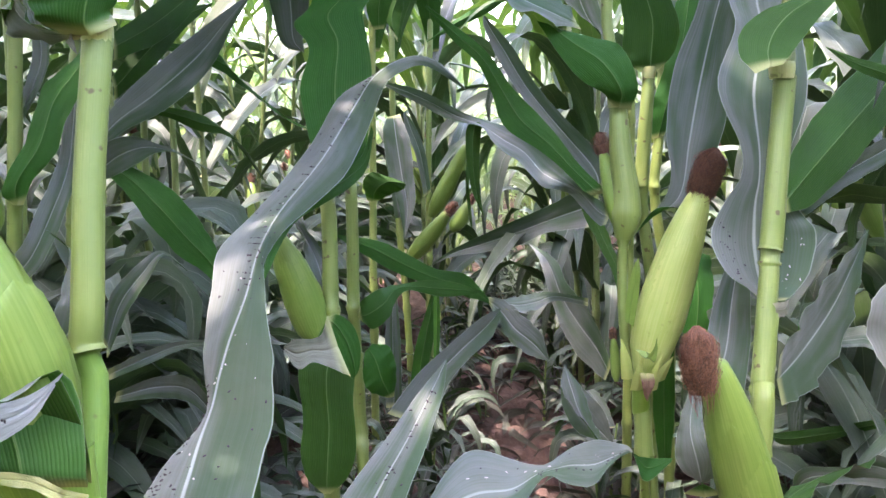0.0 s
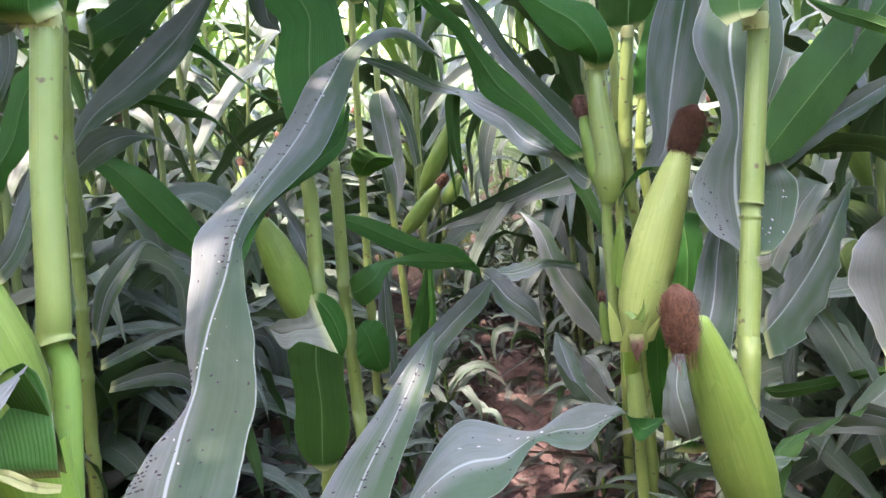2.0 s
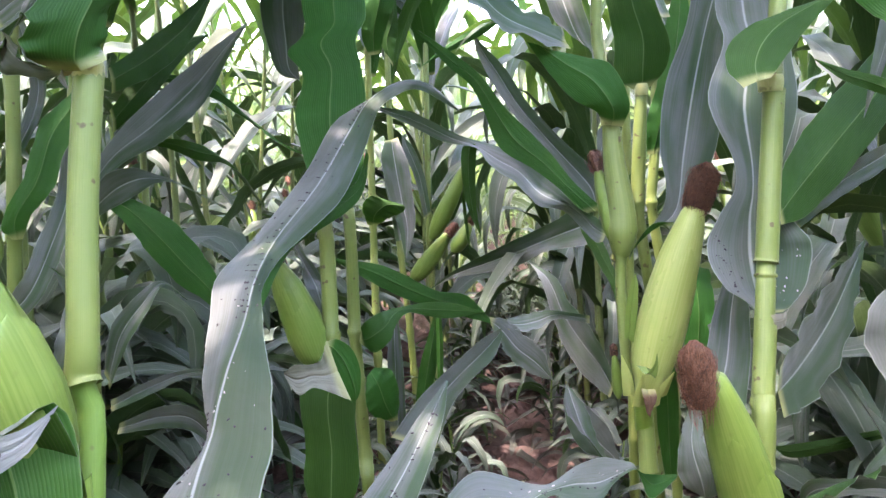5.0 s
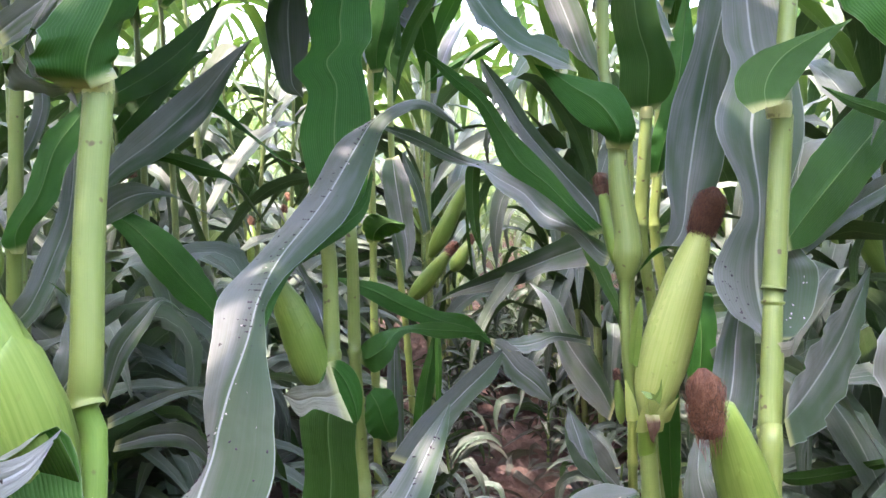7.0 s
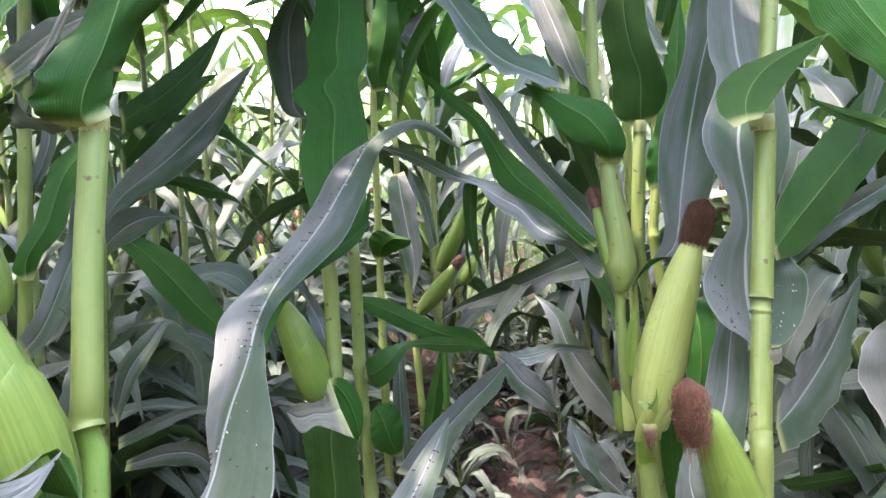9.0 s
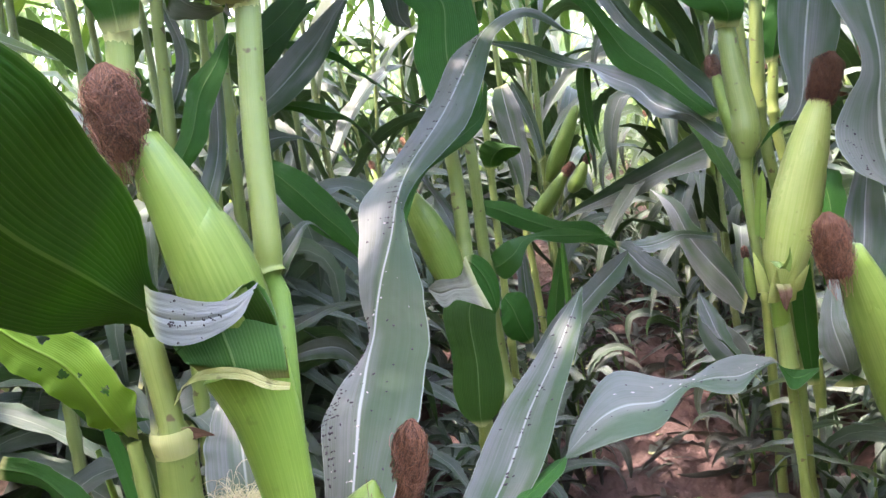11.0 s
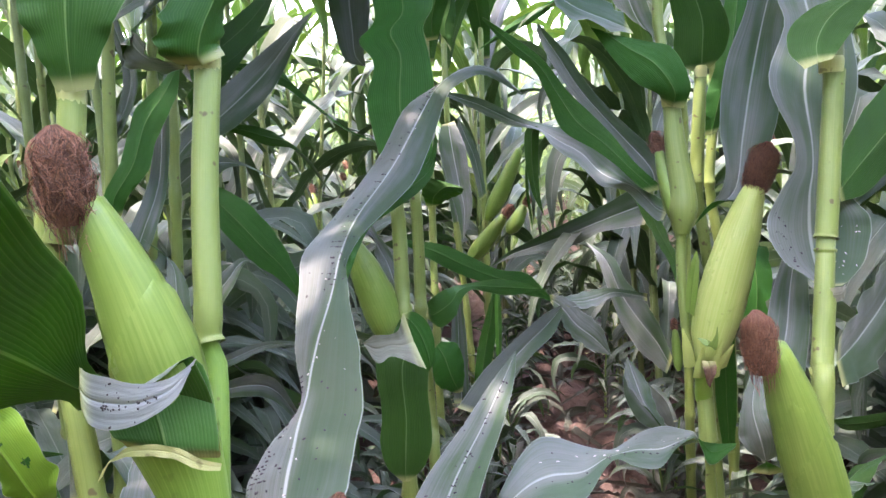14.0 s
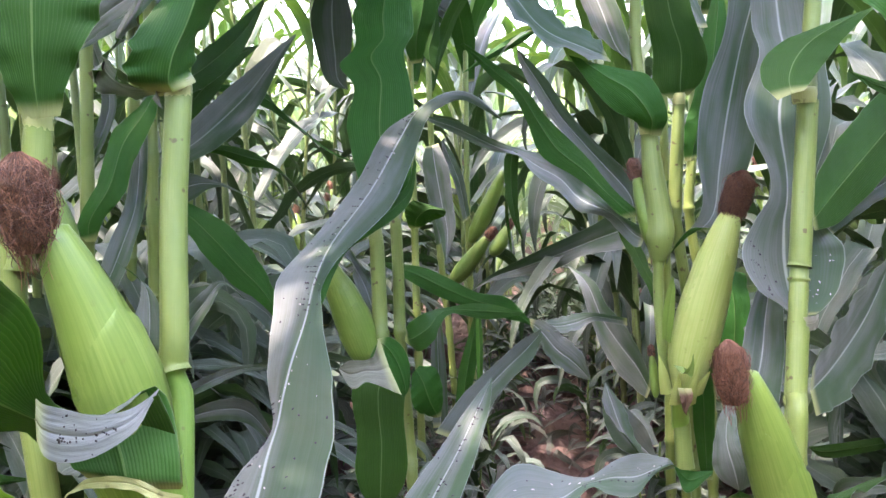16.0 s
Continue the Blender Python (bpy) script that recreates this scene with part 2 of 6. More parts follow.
FRESH_SILK = thread_material("fresh_silk", (0.50, 0.46, 0.22), (0.66, 0.58, 0.34))
FLECK = thread_material("aphid_fleck", (0.02, 0.016, 0.014), (0.05, 0.035, 0.03))
ANTHER = thread_material("fallen_anther", (0.55, 0.50, 0.36), (0.70, 0.66, 0.54))
TASSEL = thread_material("tassel", (0.30, 0.32, 0.12), (0.46, 0.42, 0.20))
SOIL = soil_material()


# ---- mesh makers ----
class Sheet:
    """Collects vertices, faces and u, v of one mesh."""

    def __init__(self):
        self.v, self.f, self.uv, self.n = [], [], [], 0

    def add(self, verts, faces, uvs):
        self.v.append(np.asarray(verts, float))
        self.uv.append(np.asarray(uvs, float))
        self.f.append(np.asarray(faces, int) + self.n)
        self.n += len(verts)
        return self

    def arrays(self):
        return np.concatenate(self.v), np.concatenate(self.f), np.concatenate(self.uv)


def mesh_from(name, sheet, material, smooth=True):
    v, f, uv = sheet.arrays()
    me = bpy.data.meshes.new(name)
    me.vertices.add(len(v))
    me.vertices.foreach_set("co", v.ravel())
    me.loops.add(f.size)
    me.loops.foreach_set("vertex_index", f.ravel())
    me.polygons.add(len(f))
    me.polygons.foreach_set("loop_start", np.arange(len(f)) * f.shape[1])
    me.uv_layers.new(name="UVMap").data.foreach_set("uv", uv[f.ravel()].ravel())
    me.polygons.foreach_set("use_smooth", np.full(len(f), smooth))
    me.update(calc_edges=True)
    me.validate()
    pair = material if isinstance(material, tuple) else (material,)
    for m in pair:
        me.materials.append(m)
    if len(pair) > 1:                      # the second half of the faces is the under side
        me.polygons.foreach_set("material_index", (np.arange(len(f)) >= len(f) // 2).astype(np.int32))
    return me


def part(name, sheet, material, parent, label=""):
    ob = new(name, mesh_from(name, sheet, material))
    ob.parent = parent
    return tagged(ob, label)


def grid_faces(rows, cols, closed=False):
    i, j = np.meshgrid(np.arange(rows - 1), np.arange(cols if closed else cols - 1), indexing="ij")
    i, j = i.ravel(), j.ravel()
    k = (j + 1) % cols
    return np.stack([i * cols + j, i * cols + k, (i + 1) * cols + k, (i + 1) * cols + j], 1)


def spline(points, count):
    """Catmull-Rom through rows of numbers."""
    p = np.asarray(points, float)
    p = np.concatenate([[2 * p[0] - p[1]], p, [2 * p[-1] - p[-2]]])
    t = np.linspace(0, len(p) - 3 - 1e-6, count)
    i = t.astype(int)
    s = (t - i)[:, None]
    a, b, c, d = p[i], p[i + 1], p[i + 2], p[i + 3]
    return 0.5 * (2 * b + (c - a) * s + (2 * a - 5 * b + 4 * c - d) * s ** 2 + (3 * b - a - 3 * c + d) * s ** 3)


def unit(a):
    return a / np.maximum(np.linalg.norm(a, axis=-1, keepdims=True), 1e-9)


FINE = np.array([-1, -.85, -.65, -.42, -.2, -.07, -.025, .025, .07, .2, .42, .65, .85, 1])
PLAIN = np.array([-1, -.55, -.09, .09, .55, 1])
ROUGH = np.array([-1, 0, 1])


def blade(stations, rows=30, across=FINE, fold=0.22, ruffle=0.10, waves=5.0, seed=0, droop_edge=0.0, holes=()):
    """A maize blade lofted along its midrib. stations: rows of (middle x, y, z, half-width vector x, y, z[, how far the
    midrib lies off the middle]), from the collar to the tip."""
    rng = np.random.default_rng(seed)
    st = spline([(*q, 0.0)[:7] for q in stations], rows)
    c, h, shift = st[:, :3], st[:, 3:6], st[:, 6:]
    t = unit(np.gradient(c, axis=0))
    w = np.linalg.norm(h, axis=1)
    n = unit(np.cross(h, t))
    s = np.linspace(0, 1, rows)
    length = np.concatenate([[0], np.cumsum(np.linalg.norm(np.diff(c, axis=0), axis=1))])
    ph = rng.uniform(0, 6.28, 4)
    env = np.clip(s * 6, 0, 1) * np.clip((1 - s) * 4, 0, 1)
    verts, uvs = [], []
    for u in across:
        a = abs(u)
        side = 0 if u < 0 else 1
        k = waves * (1.0 + 0.25 * side)
        wave = np.sin(ph[side] + 6.28 * k * s) + 0.5 * np.sin(ph[2 + side] + 6.28 * 2.1 * k * s)
        lift = fold * a ** 1.2 - droop_edge * a ** 3 + ruffle * env * wave * a ** 2.5
        groove = -0.0012 * max(0.0, 1 - a / 0.06)
        verts.append(c + h * (u + shift * (1 - a)) + n * (w * lift + groove)[:, None])
        uvs.append(np.stack([np.full(rows, (u + 1) / 2), length], 1))
    v = np.stack(verts, 1).reshape(-1, 3)
    uv = np.stack(uvs, 1).reshape(-1, 2)
    off = np.repeat(n, len(across), axis=0) * 0.00025
    f = grid_faces(rows, len(across))
    if holes:
        mid = np.stack([np.repeat(s, len(across)), np.tile(across, rows)], 1)[f].mean(1)
        keep = np.ones(len(f), bool)
        for s0, u0, rs, ru in holes:
            d = (mid - (s0, u0)) / (rs, ru)
            turn = np.arctan2(d[:, 1], d[:, 0])
            keep &= np.hypot(d[:, 0], d[:, 1]) > 1 + 0.22 * np.sin(3 * turn + 40 * s0) + 0.12 * np.sin(7 * turn)
        f = f[keep]
    return Sheet().add(v + off, f[:, [0, 3, 2, 1]], uv).add(v - off, f, uv)


def tube(sheet, line, radii, sides=10, phase=0.0):
    """A round tube along rows of points with a radius each."""
    p, r = np.asarray(line, float), np.asarray(radii, float)
    t = unit(np.gradient(p, axis=0))
    ref = np.array([1.0, 0, 0]) if abs(t[0, 0]) < 0.8 else np.array([0, 1.0, 0])
    a = unit(ref - t * (t @ ref)[:, None])
    b = np.cross(t, a)
    ang = phase + np.linspace(0, 2 * np.pi, sides, endpoint=False)
    ring = a[:, None] * np.cos(ang)[None, :, None] + b[:, None] * np.sin(ang)[None, :, None]
    v = (p[:, None] + ring * r[:, None, None]).reshape(-1, 3)
    length = np.concatenate([[0], np.cumsum(np.linalg.norm(np.diff(p, axis=0), axis=1))])
    uu = np.abs(np.linspace(-1, 1, sides, endpoint=False))
    uv = np.stack([np.tile(uu, len(p)), np.repeat(length, sides)], 1)
    return sheet.add(v, grid_faces(len(p), sides, True), uv)


def stalk_sheet(line, nodes, r0, r1, sides=10, swell=1.18):
    """A jointed stalk along a line of points (low to high); nodes: fractions of its length at which the joints sit."""
    keys = []
    cuts = sorted(nodes)
    fr = {0.0: 1.0, 1.0: 1.0}
    for k in cuts:
        for d, g in ((-0.016, 0.97), (-0.007, swell), (0.0, swell * 1.03), (0.004, 1.0), (0.03, 1.04)):
            if 0 < k + d < 1:
                fr[k + d] = g
    for k in np.linspace(0, 1, 24):
        if all(abs(k - q) > 0.012 for q in fr):
            fr[float(k)] = 1.0
    keys = np.array(sorted(fr))
    g = np.array([fr[k] for k in keys])
    p = spline(line, 400)
    pos = np.stack([np.interp(keys, np.linspace(0, 1, 400), p[:, i]) for i in range(3)], 1)
    return tube(Sheet(), pos, (r0 + (r1 - r0) * keys) * g, sides)


def axis_frame(base, tip):
    z = np.asarray(tip, float) - np.asarray(base, float)
    length = np.linalg.norm(z)
    z /= length
    x = unit(np.cross(z, [0.3, -1.0, 0.2]))
    return length, x, np.cross(z, x), z


def ear(parent, base, tip, radius, seed=0, silk=SILK, hairs=150, silk_size=1.0, fine=True, spin=0.0, silk_end=None, silk_root=None, mop=False, husk=HUSK, name="ear", label="", blunt=0.42, cone=False):
    """A maize ear: inner husk, overlapping husk leaves and a tuft of silk."""
    rng = np.random.default_rng(seed)
    base, tip = np.asarray(base, float), np.asarray(tip, float)
    length, x, y, z = axis_frame(base, tip)
    x, y = x * math.cos(spin) + y * math.sin(spin), y * math.cos(spin) - x * math.sin(spin)
    prof_t = np.array([0, .05, .15, .3, .5, .75, .9, 1.0, 1.03])
    prof_r = np.array([.35, .52, .86, 1.0, .97, .82, .40 + 0.5 * blunt, blunt, .03])

    if cone:                                   # widest near its foot
        prof_r = np.array([.74, .84, .96, 1.0, .88, .66, .52, .40, .04])

    def shell(t, ang, grow):
        r = np.interp(t, prof_t, prof_r) * radius * grow
        bow = 0.10 * radius * np.sin(np.pi * t)
        return base + z * (t * length)[..., None] + x * (r * np.cos(ang) + bow)[..., None] + y * (r * np.sin(ang))[..., None]

    nt_, na = (18, 20) if fine else (9, 9)
    T, A = np.meshgrid(np.append(np.linspace(0, 1, nt_ - 1), 1.03), np.linspace(0, 2 * np.pi, na, endpoint=False), indexing="ij")
    body = Sheet().add(shell(T.ravel(), A.ravel(), 1 + 0.012 * np.sin(3 * A.ravel())), grid_faces(nt_, na, True),
                       np.stack([A.ravel() / 6.2832, T.ravel() * length], 1))
    top = part(name, body, husk, parent, label)
    for k in range(4 if fine else 1):
        a0, reach, half = rng.uniform(0, 6.28) if k else 0.6, (1.04, 0.93, 0.80, 0.62)[k], 1.5 + 0.25 * k
        m, n = (14, 9) if fine else (6, 4)
        S, U = np.meshgrid(np.linspace(0, 1, m), np.linspace(-1, 1, n), indexing="ij")
        narrow = np.where(S < 0.45, 1.0, np.clip((1 - S) / 0.55, 0, 1) ** 0.75)
        ang = a0 + U * half * narrow + 0.25 * S
        grow = 1.010 + 0.009 * k + 0.008 * np.sin(4 * U + k) + 0.02 * S ** 3 * k
        sh = Sheet().add(shell((S * reach).ravel(), ang.ravel(), grow.ravel()), grid_faces(m, n), np.stack([ang.ravel() / 6.2832, S.ravel() * length], 1))
        part("husk_leaf", sh, husk, top)
    if silk is not None:
        sh = Sheet()
        q = silk_size * radius
        end = tip + z * 2.0 * q if silk_end is None else np.asarray(silk_end, float)
        ln, sx, sy, sz = axis_frame((tip - z * 0.25 * radius) if silk_root is None else silk_root, end)
        root, wide = (tip - z * 0.25 * radius) if silk_root is None else np.asarray(silk_root, float), 0.62 * q
        girth = lambda s: wide * np.interp(s, [0, .12, .35, .7, .88, .96, 1], [.7, .9, 1, 1, .9, .66, .2])
        for k in range(hairs):
            a, s = rng.uniform(0, 6.28), rng.uniform(0, 0.25) if k % 2 else rng.uniform(0.05, 0.9)
            depth, turn, p = rng.uniform(0.72, 1.12) + (0.3 if k % 7 == 0 else 0), rng.normal(0, 0.5), []
            go = rng.uniform(0.09, 0.17)
            for i in range(7):
                r = girth(min(1, max(0, s))) * depth
                p.append(root + sz * (s * ln) + sx * math.cos(a) * r + sy * math.sin(a) * r)
                s = min(1.06, s + go * math.cos(turn))
                a += 3.2 * go * math.sin(turn)
                turn += rng.normal(0, 0.75)
                depth = min(1.7, max(0.66, depth + rng.normal(0.015, 0.10)))
            tube(sh, spline(p, 10), np.full(10, 0.00085 if hairs < 100 else 0.00026), 3)
        if mop:                                # fresh silk springs up and falls back over the tip
            sh = Sheet()
            for k in range(hairs):
                a, e = rng.uniform(0, 6.28), rng.uniform(0, 1) ** 0.6
                out = np.array([math.cos(a), math.sin(a), 0])
                go, p = unit(np.array([0, 0, 1.0]) + out * (0.3 + 0.9 * e)), [tip + out * 0.25 * radius]
                step = q * rng.uniform(0.2, 0.34)
                for i in range(11):
                    p.append(p[-1] + go * step)
                    go = unit(go + rng.normal(0, 0.25, 3) + np.array([0, 0, -0.42]))
                tube(sh, spline(p, 15), np.full(15, 0.00032), 3)
        n = 12
        T, A = np.meshgrid(np.linspace(0, 0.96, 10), np.linspace(0, 2 * np.pi, n, endpoint=False), indexing="ij")
        lump = girth(T) * (0.74 + 0.10 * np.sin(3 * A + 9 * T))
        core = root + sz * (T * ln)[..., None] + sx * (np.cos(A) * lump)[..., None] + sy * (np.sin(A) * lump)[..., None]
        if not mop:
            sh.add(core.reshape(-1, 3), grid_faces(10, n, True), np.stack([A.ravel(), T.ravel()], 1))
        part("silk", sh, silk, top, "brown dried silk tuft" if silk is SILK else "pale yellow fresh silk")
    return top


def flecks(parent, stations, side, material, count, seed, size=0.0011, long=1.4, start=0.1, stop=0.9, fold=0.10):
    """Small specks lying on a blade. side: where across it they gather (-1 to 1)."""
    rng = np.random.default_rng(seed)
    st = spline([(*q, 0.0)[:7] for q in stations], 120)
    sh = Sheet()
    t = unit(np.gradient(st[:, :3], axis=0))
    for k in range(count):
        i = int(119 * (start + (stop - start) * rng.uniform()))
        u = np.clip(side + rng.normal(0, 0.10) if rng.random() < 0.75 else rng.uniform(-0.9, 0.9), -0.92, 0.92)
        h = st[i, 3:6]
        n = unit(np.cross(h, t[i]))
        c = st[i, :3] + h * (u + st[i, 6] * (1 - abs(u))) + n * (np.linalg.norm(h) * fold * abs(u) ** 1.2 + 0.0016)
        a = rng.uniform(0, 3.14)
        d = unit(t[i] * math.cos(a) + unit(h) * math.sin(a))
        e = np.cross(n, d)
        s = size * rng.uniform(0.5, 1.5)
        ring = [c + d * s * long * math.cos(q) + e * s * math.sin(q) for q in np.arange(6) * 1.0472]
        v = np.array(ring + [p + n * s * 0.5 - (p - c) * 0.4 for p in ring])
        f = [[j, (j + 1) % 6, 6 + (j + 1) % 6, 6 + j] for j in range(6)] + [[6, 7, 8, 9], [6, 9, 10, 11]]
        sh.add(v, f, np.zeros((12, 2)))
    return tagged(part("specks", sh, material, parent), "tiny specks on the blade", kind="stuff")



def collar(parent, at, radius, toward, seed=0):
    """The pale ring and ear-shaped lobes where a blade leaves the stalk."""
    at, d = np.asarray(at, float), unit(np.asarray(toward, float))
    line = np.array([at + np.array([0, 0, k]) for k in (-0.012, -0.006, 0.0, 0.004, 0.008)])
    sh = tube(Sheet(), line + d * 0.001, np.array([0.98, 1.04, 1.09, 1.07, 0.96]) * radius, 12)
    return part("collar", sh, COLLAR, parent)


def blade_line(base, azimuth, length, width, rise, fall, twist=0.0, sway=0.0, n=9, kink=None):
    """Stations of a blade that leaves the stalk at an elevation (degrees) and bows over to another."""
    p = np.asarray(base, float).copy()
    out, step = [], length / (n - 1)
    for i in range(n):
        s = i / (n - 1)
        e = radians(rise + (fall - rise) * s ** 1.5)
        if kink and s > kink:
            e -= radians(55) * min(1, (s - kink) * 6)
        az = radians(azimuth + sway * s * s)
        t = np.array([math.cos(az) * math.cos(e), math.sin(az) * math.cos(e), math.sin(e)])
        side = np.array([math.sin(az), -math.cos(az), 0.0])
        nn = np.cross(side, t)
        tw = radians(twist) * s
        w = width * 0.5 * min(1.0, 0.36 + 2.0 * s) * max(0.0, 1 - s ** 2.3) ** 0.85 + 0.0004
        out.append([*p, *((side * math.cos(tw) + nn * math.sin(tw)) * w)])
        p = p + t * step
    return out


def new_plant(label, x, y, z=0.0, group="maize plants in rows"):
    ob = new("maize_plant")
    ob.location = (x, y, z)
    return tagged(ob, label, "maize plant", group)


def generic_plant(seed):
    """Leaves, stalk, ear and tassel of one full-grown plant; returns a dict of sheets or builds objects."""
    rng = np.random.default_rng(100 + seed)
    height = rng.uniform(1.85, 2.15)
    lean = rng.normal(0, 0.03, 2)
    line = np.array([[lean[0] * s * s * height + 0.012 * math.sin(5 * s + seed), lean[1] * s * s * height, -0.03 + s * height] for s in np.linspace(0, 1, 7)])
    P = spline(line, 60)
    nodes = np.concatenate([[0.05, 0.11], np.arange(0.17, 0.93, 0.058)])
    at = lambda k: np.array([np.interp(k, np.linspace(0, 1, 60), P[:, i]) for i in range(3)])
    r0, r1 = rng.uniform(0.0115, 0.0135), 0.0045
    plane = rng.uniform(-25, 25)
    leaves = []
    for i, k in enumerate(nodes[1:] + 0.035):
        if k > 0.95:
            break
        az = plane + 180 * (i % 2) + rng.normal(0, 16)
        low = max(0.0, 0.34 - k) / 0.34
        length = rng.uniform(0.62, 0.85) * (1 - 0.30 * low) * (1 - 0.5 * max(0, k - 0.7) / 0.3)
        width = rng.uniform(0.068, 0.094) * (1 - 0.25 * low) * (1 - 0.4 * max(0, k - 0.75) / 0.25)
        rise = rng.uniform(50, 74) - 40 * low * rng.random()
        leaves.append((at(min(k, 1)), az, length, width, rise, rng.uniform(-80, -20) - 10 * low + 55 * max(0, k - 0.7) / 0.3, rng.normal(0, 55), rng.normal(0, 30),
                       rng.uniform(0.25, 0.6) if rng.random() < 0.55 else None, low, r0 + (r1 - r0) * k))
    return height, line, nodes, at, r0, r1, leaves, plane, rng


def build_plant(seed, with_ear=True, top_only=0.0):
    height, line, nodes, at, r0, r1, leaves, plane, rng = generic_plant(seed)
    ob = new_plant("tall green maize plant growing in reddish soil", 0, 0)
    part("stalk", stalk_sheet(line, nodes, r0, r1, 8), FIELD_STALK, ob)
    for i, (b, az, ln, wd, rise, fall, tw, sway, kink, low, r) in enumerate(leaves):
        if b[2] < top_only:
            continue
        dry = low > 0.5 and rng.random() < 0.3
        # high leaves take the sunlit copy, low ones the shaded copy
        part("leaf", blade(blade_line(b, az, ln, wd, rise - (25 if dry else 0), fall, tw, sway, kink=kink), 15, PLAIN, seed=seed * 20 + i, ruffle=0.17), LITTER if dry else (LIT_CANOPY if b[2] > 1.15 else SHADED_FIELD), ob,
             "withered lower leaf in a shade-dark colour" if dry else "")
    if with_ear and top_only < 1:
        k = 0.40 + 0.05 * rng.random()
        az = radians(plane + 90 + rng.uniform(-60, 60))
        b = at(k) + np.array([math.cos(az), math.sin(az), 0]) * 0.016
        d = np.array([math.cos(az) * 0.42, math.sin(az) * 0.42, 0.9])
        ear(ob, b, b + unit(d) * rng.uniform(0.19, 0.24), rng.uniform(0.024, 0.029), seed, hairs=60, fine=False, silk_size=0.8)
    sh = Sheet()
    t0 = at(1.0)
    for i in range(7):
        a = rng.uniform(0, 6.28)
        e = 0.25 if i else 1.4
        d = np.array([math.cos(a) * math.cos(e), math.sin(a) * math.cos(e), 0.8 + math.sin(e)])
        p = np.array([t0 - [0, 0, 0.02], t0 + unit(d) * 0.09, t0 + unit(d) * 0.16 + [math.cos(a) * .03, math.sin(a) * .03, 0], t0 + unit(d) * 0.2 + [math.cos(a) * .07, math.sin(a) * .07, -0.02]])
        tube(sh, spline(p, 6), [.002, .003, .0032, .003, .0025, .001], 4)
    part("tassel", sh, TASSEL, ob)
    return ob


def crown(parent, line, seed, count=6):
    """The upper leaves and tassel of a singly built plant."""
    rng = np.random.default_rng(900 + seed)
    top = np.asarray(line[-1], float)
    plane = rng.uniform(0, 180)
    # counts above 6 add leaves out of view, to shade what stands below
    for i, k in enumerate(np.linspace(0.50, 0.03, count)):
        b = top - [0, 0, k]
        part("leaf", blade(blade_line(b, plane + 180 * (i % 2) + 50 * (i // 2 % 3 - 1) * (count > 6) + rng.normal(0, 20), rng.uniform(0.6, 0.82), rng.uniform(0.08, 0.10), rng.uniform(60, 74), rng.uniform(-35, 5), rng.normal(0, 40)),
                           15, PLAIN, seed=seed * 9 + i), LEAF, parent)
    sh = Sheet()
    for i in range(7):
        a = rng.uniform(0, 6.28)
        d = unit(np.array([math.cos(a) * 0.7, math.sin(a) * 0.7, 1.1 if i else 4.0]))
        tube(sh, spline([top - [0, 0, 0.02], top + d * 0.1, top + d * 0.18, top + d * 0.22 + [math.cos(a) * .04, math.sin(a) * .04, -0.02]], 6), [.002, .003, .0032, .003, .0025, .001], 4)
    part("tassel", sh, TASSEL, parent)


def shade_leaves(parent, seed, toward, count=6, low=1.56, high=1.86, spread=42, lean=0.16):
    """Upper leaves added to bow over the path, mostly unseen, for shade. toward: degrees."""
    rng = np.random.default_rng(600 + seed)
    for i, z in enumerate(np.linspace(low, high, count)):
        az = toward + rng.uniform(-spread, spread)
        base = (0.012 * math.cos(radians(az)), lean + 0.012 * math.sin(radians(az)), z)
        part("leaf", blade(blade_line(base, az, rng.uniform(0.62, 0.82), rng.uniform(0.09, 0.115), rng.uniform(24, 42), rng.uniform(-12, 6), rng.normal(0, 14)),
                           15, PLAIN, seed=seed * 13 + i), LEAF, parent)


def sheath(parent, line, r0, r1, material=None):
    """A leaf sheath wrapped round the stalk, with a fold line where its edges meet."""
    p = spline(line, 22)
    s = np.linspace(0, 1, 22)
    flare = 1 + 0.10 * np.exp(-s * 14) + 0.03 * np.exp(-(1 - s) * 20)
    return part("sheath", tube(Sheet(), p, (r0 + (r1 - r0) * s) * flare, 18), material or STALK, parent)


# ---- ground ----
GROUND_Z = 0.12


def ground():
    def lane(lo, hi, fine_lo, fine_hi, step):
        a = list(np.arange(fine_lo, fine_hi, step))
        g = step
        p = fine_hi
        while p < hi:
            a.append(p)
            g *= 1.35
            p += g
        a.append(hi)
        g, p, b = step, fine_lo - step, []
        while p > lo:
            b.append(p)
            g *= 1.35
            p -= g
        return np.array([lo] + b[::-1] + a)
    xs, ys = lane(-900, 900, -0.9, 0.9, 0.018), lane(-900, 900, 1.2, 6.5, 0.022)
    X, Y = np.meshgrid(xs, ys, indexing="ij")
    Z = np.full(X.size, GROUND_Z)
    near = np.exp(-((X.ravel() / 4) ** 2)) * np.exp(-(((Y.ravel() - 3) / 6) ** 2))
    for i, (a, b) in enumerate(zip(X.ravel(), Y.ravel())):
        if near[i] > 0.02:
            Z[i] += near[i] * (0.040 * noise.noise((a * 5, b * 5, 1)) + 0.050 * abs(noise.noise((a * 14, b * 14, 4))) + 0.022 * noise.noise((a * 40, b * 40, 7)))
    sh = Sheet().add(np.stack([X.ravel(), Y.ravel(), Z], 1), grid_faces(len(xs), len(ys)), np.stack([X.ravel(), Y.ravel()], 1))
    ob = new("ground", mesh_from("ground", sh, SOIL))
    return tagged(ob, "cloddy reddish brown field soil between the rows", "ground", kind="structure")


ground()

# ---- hero plants ----

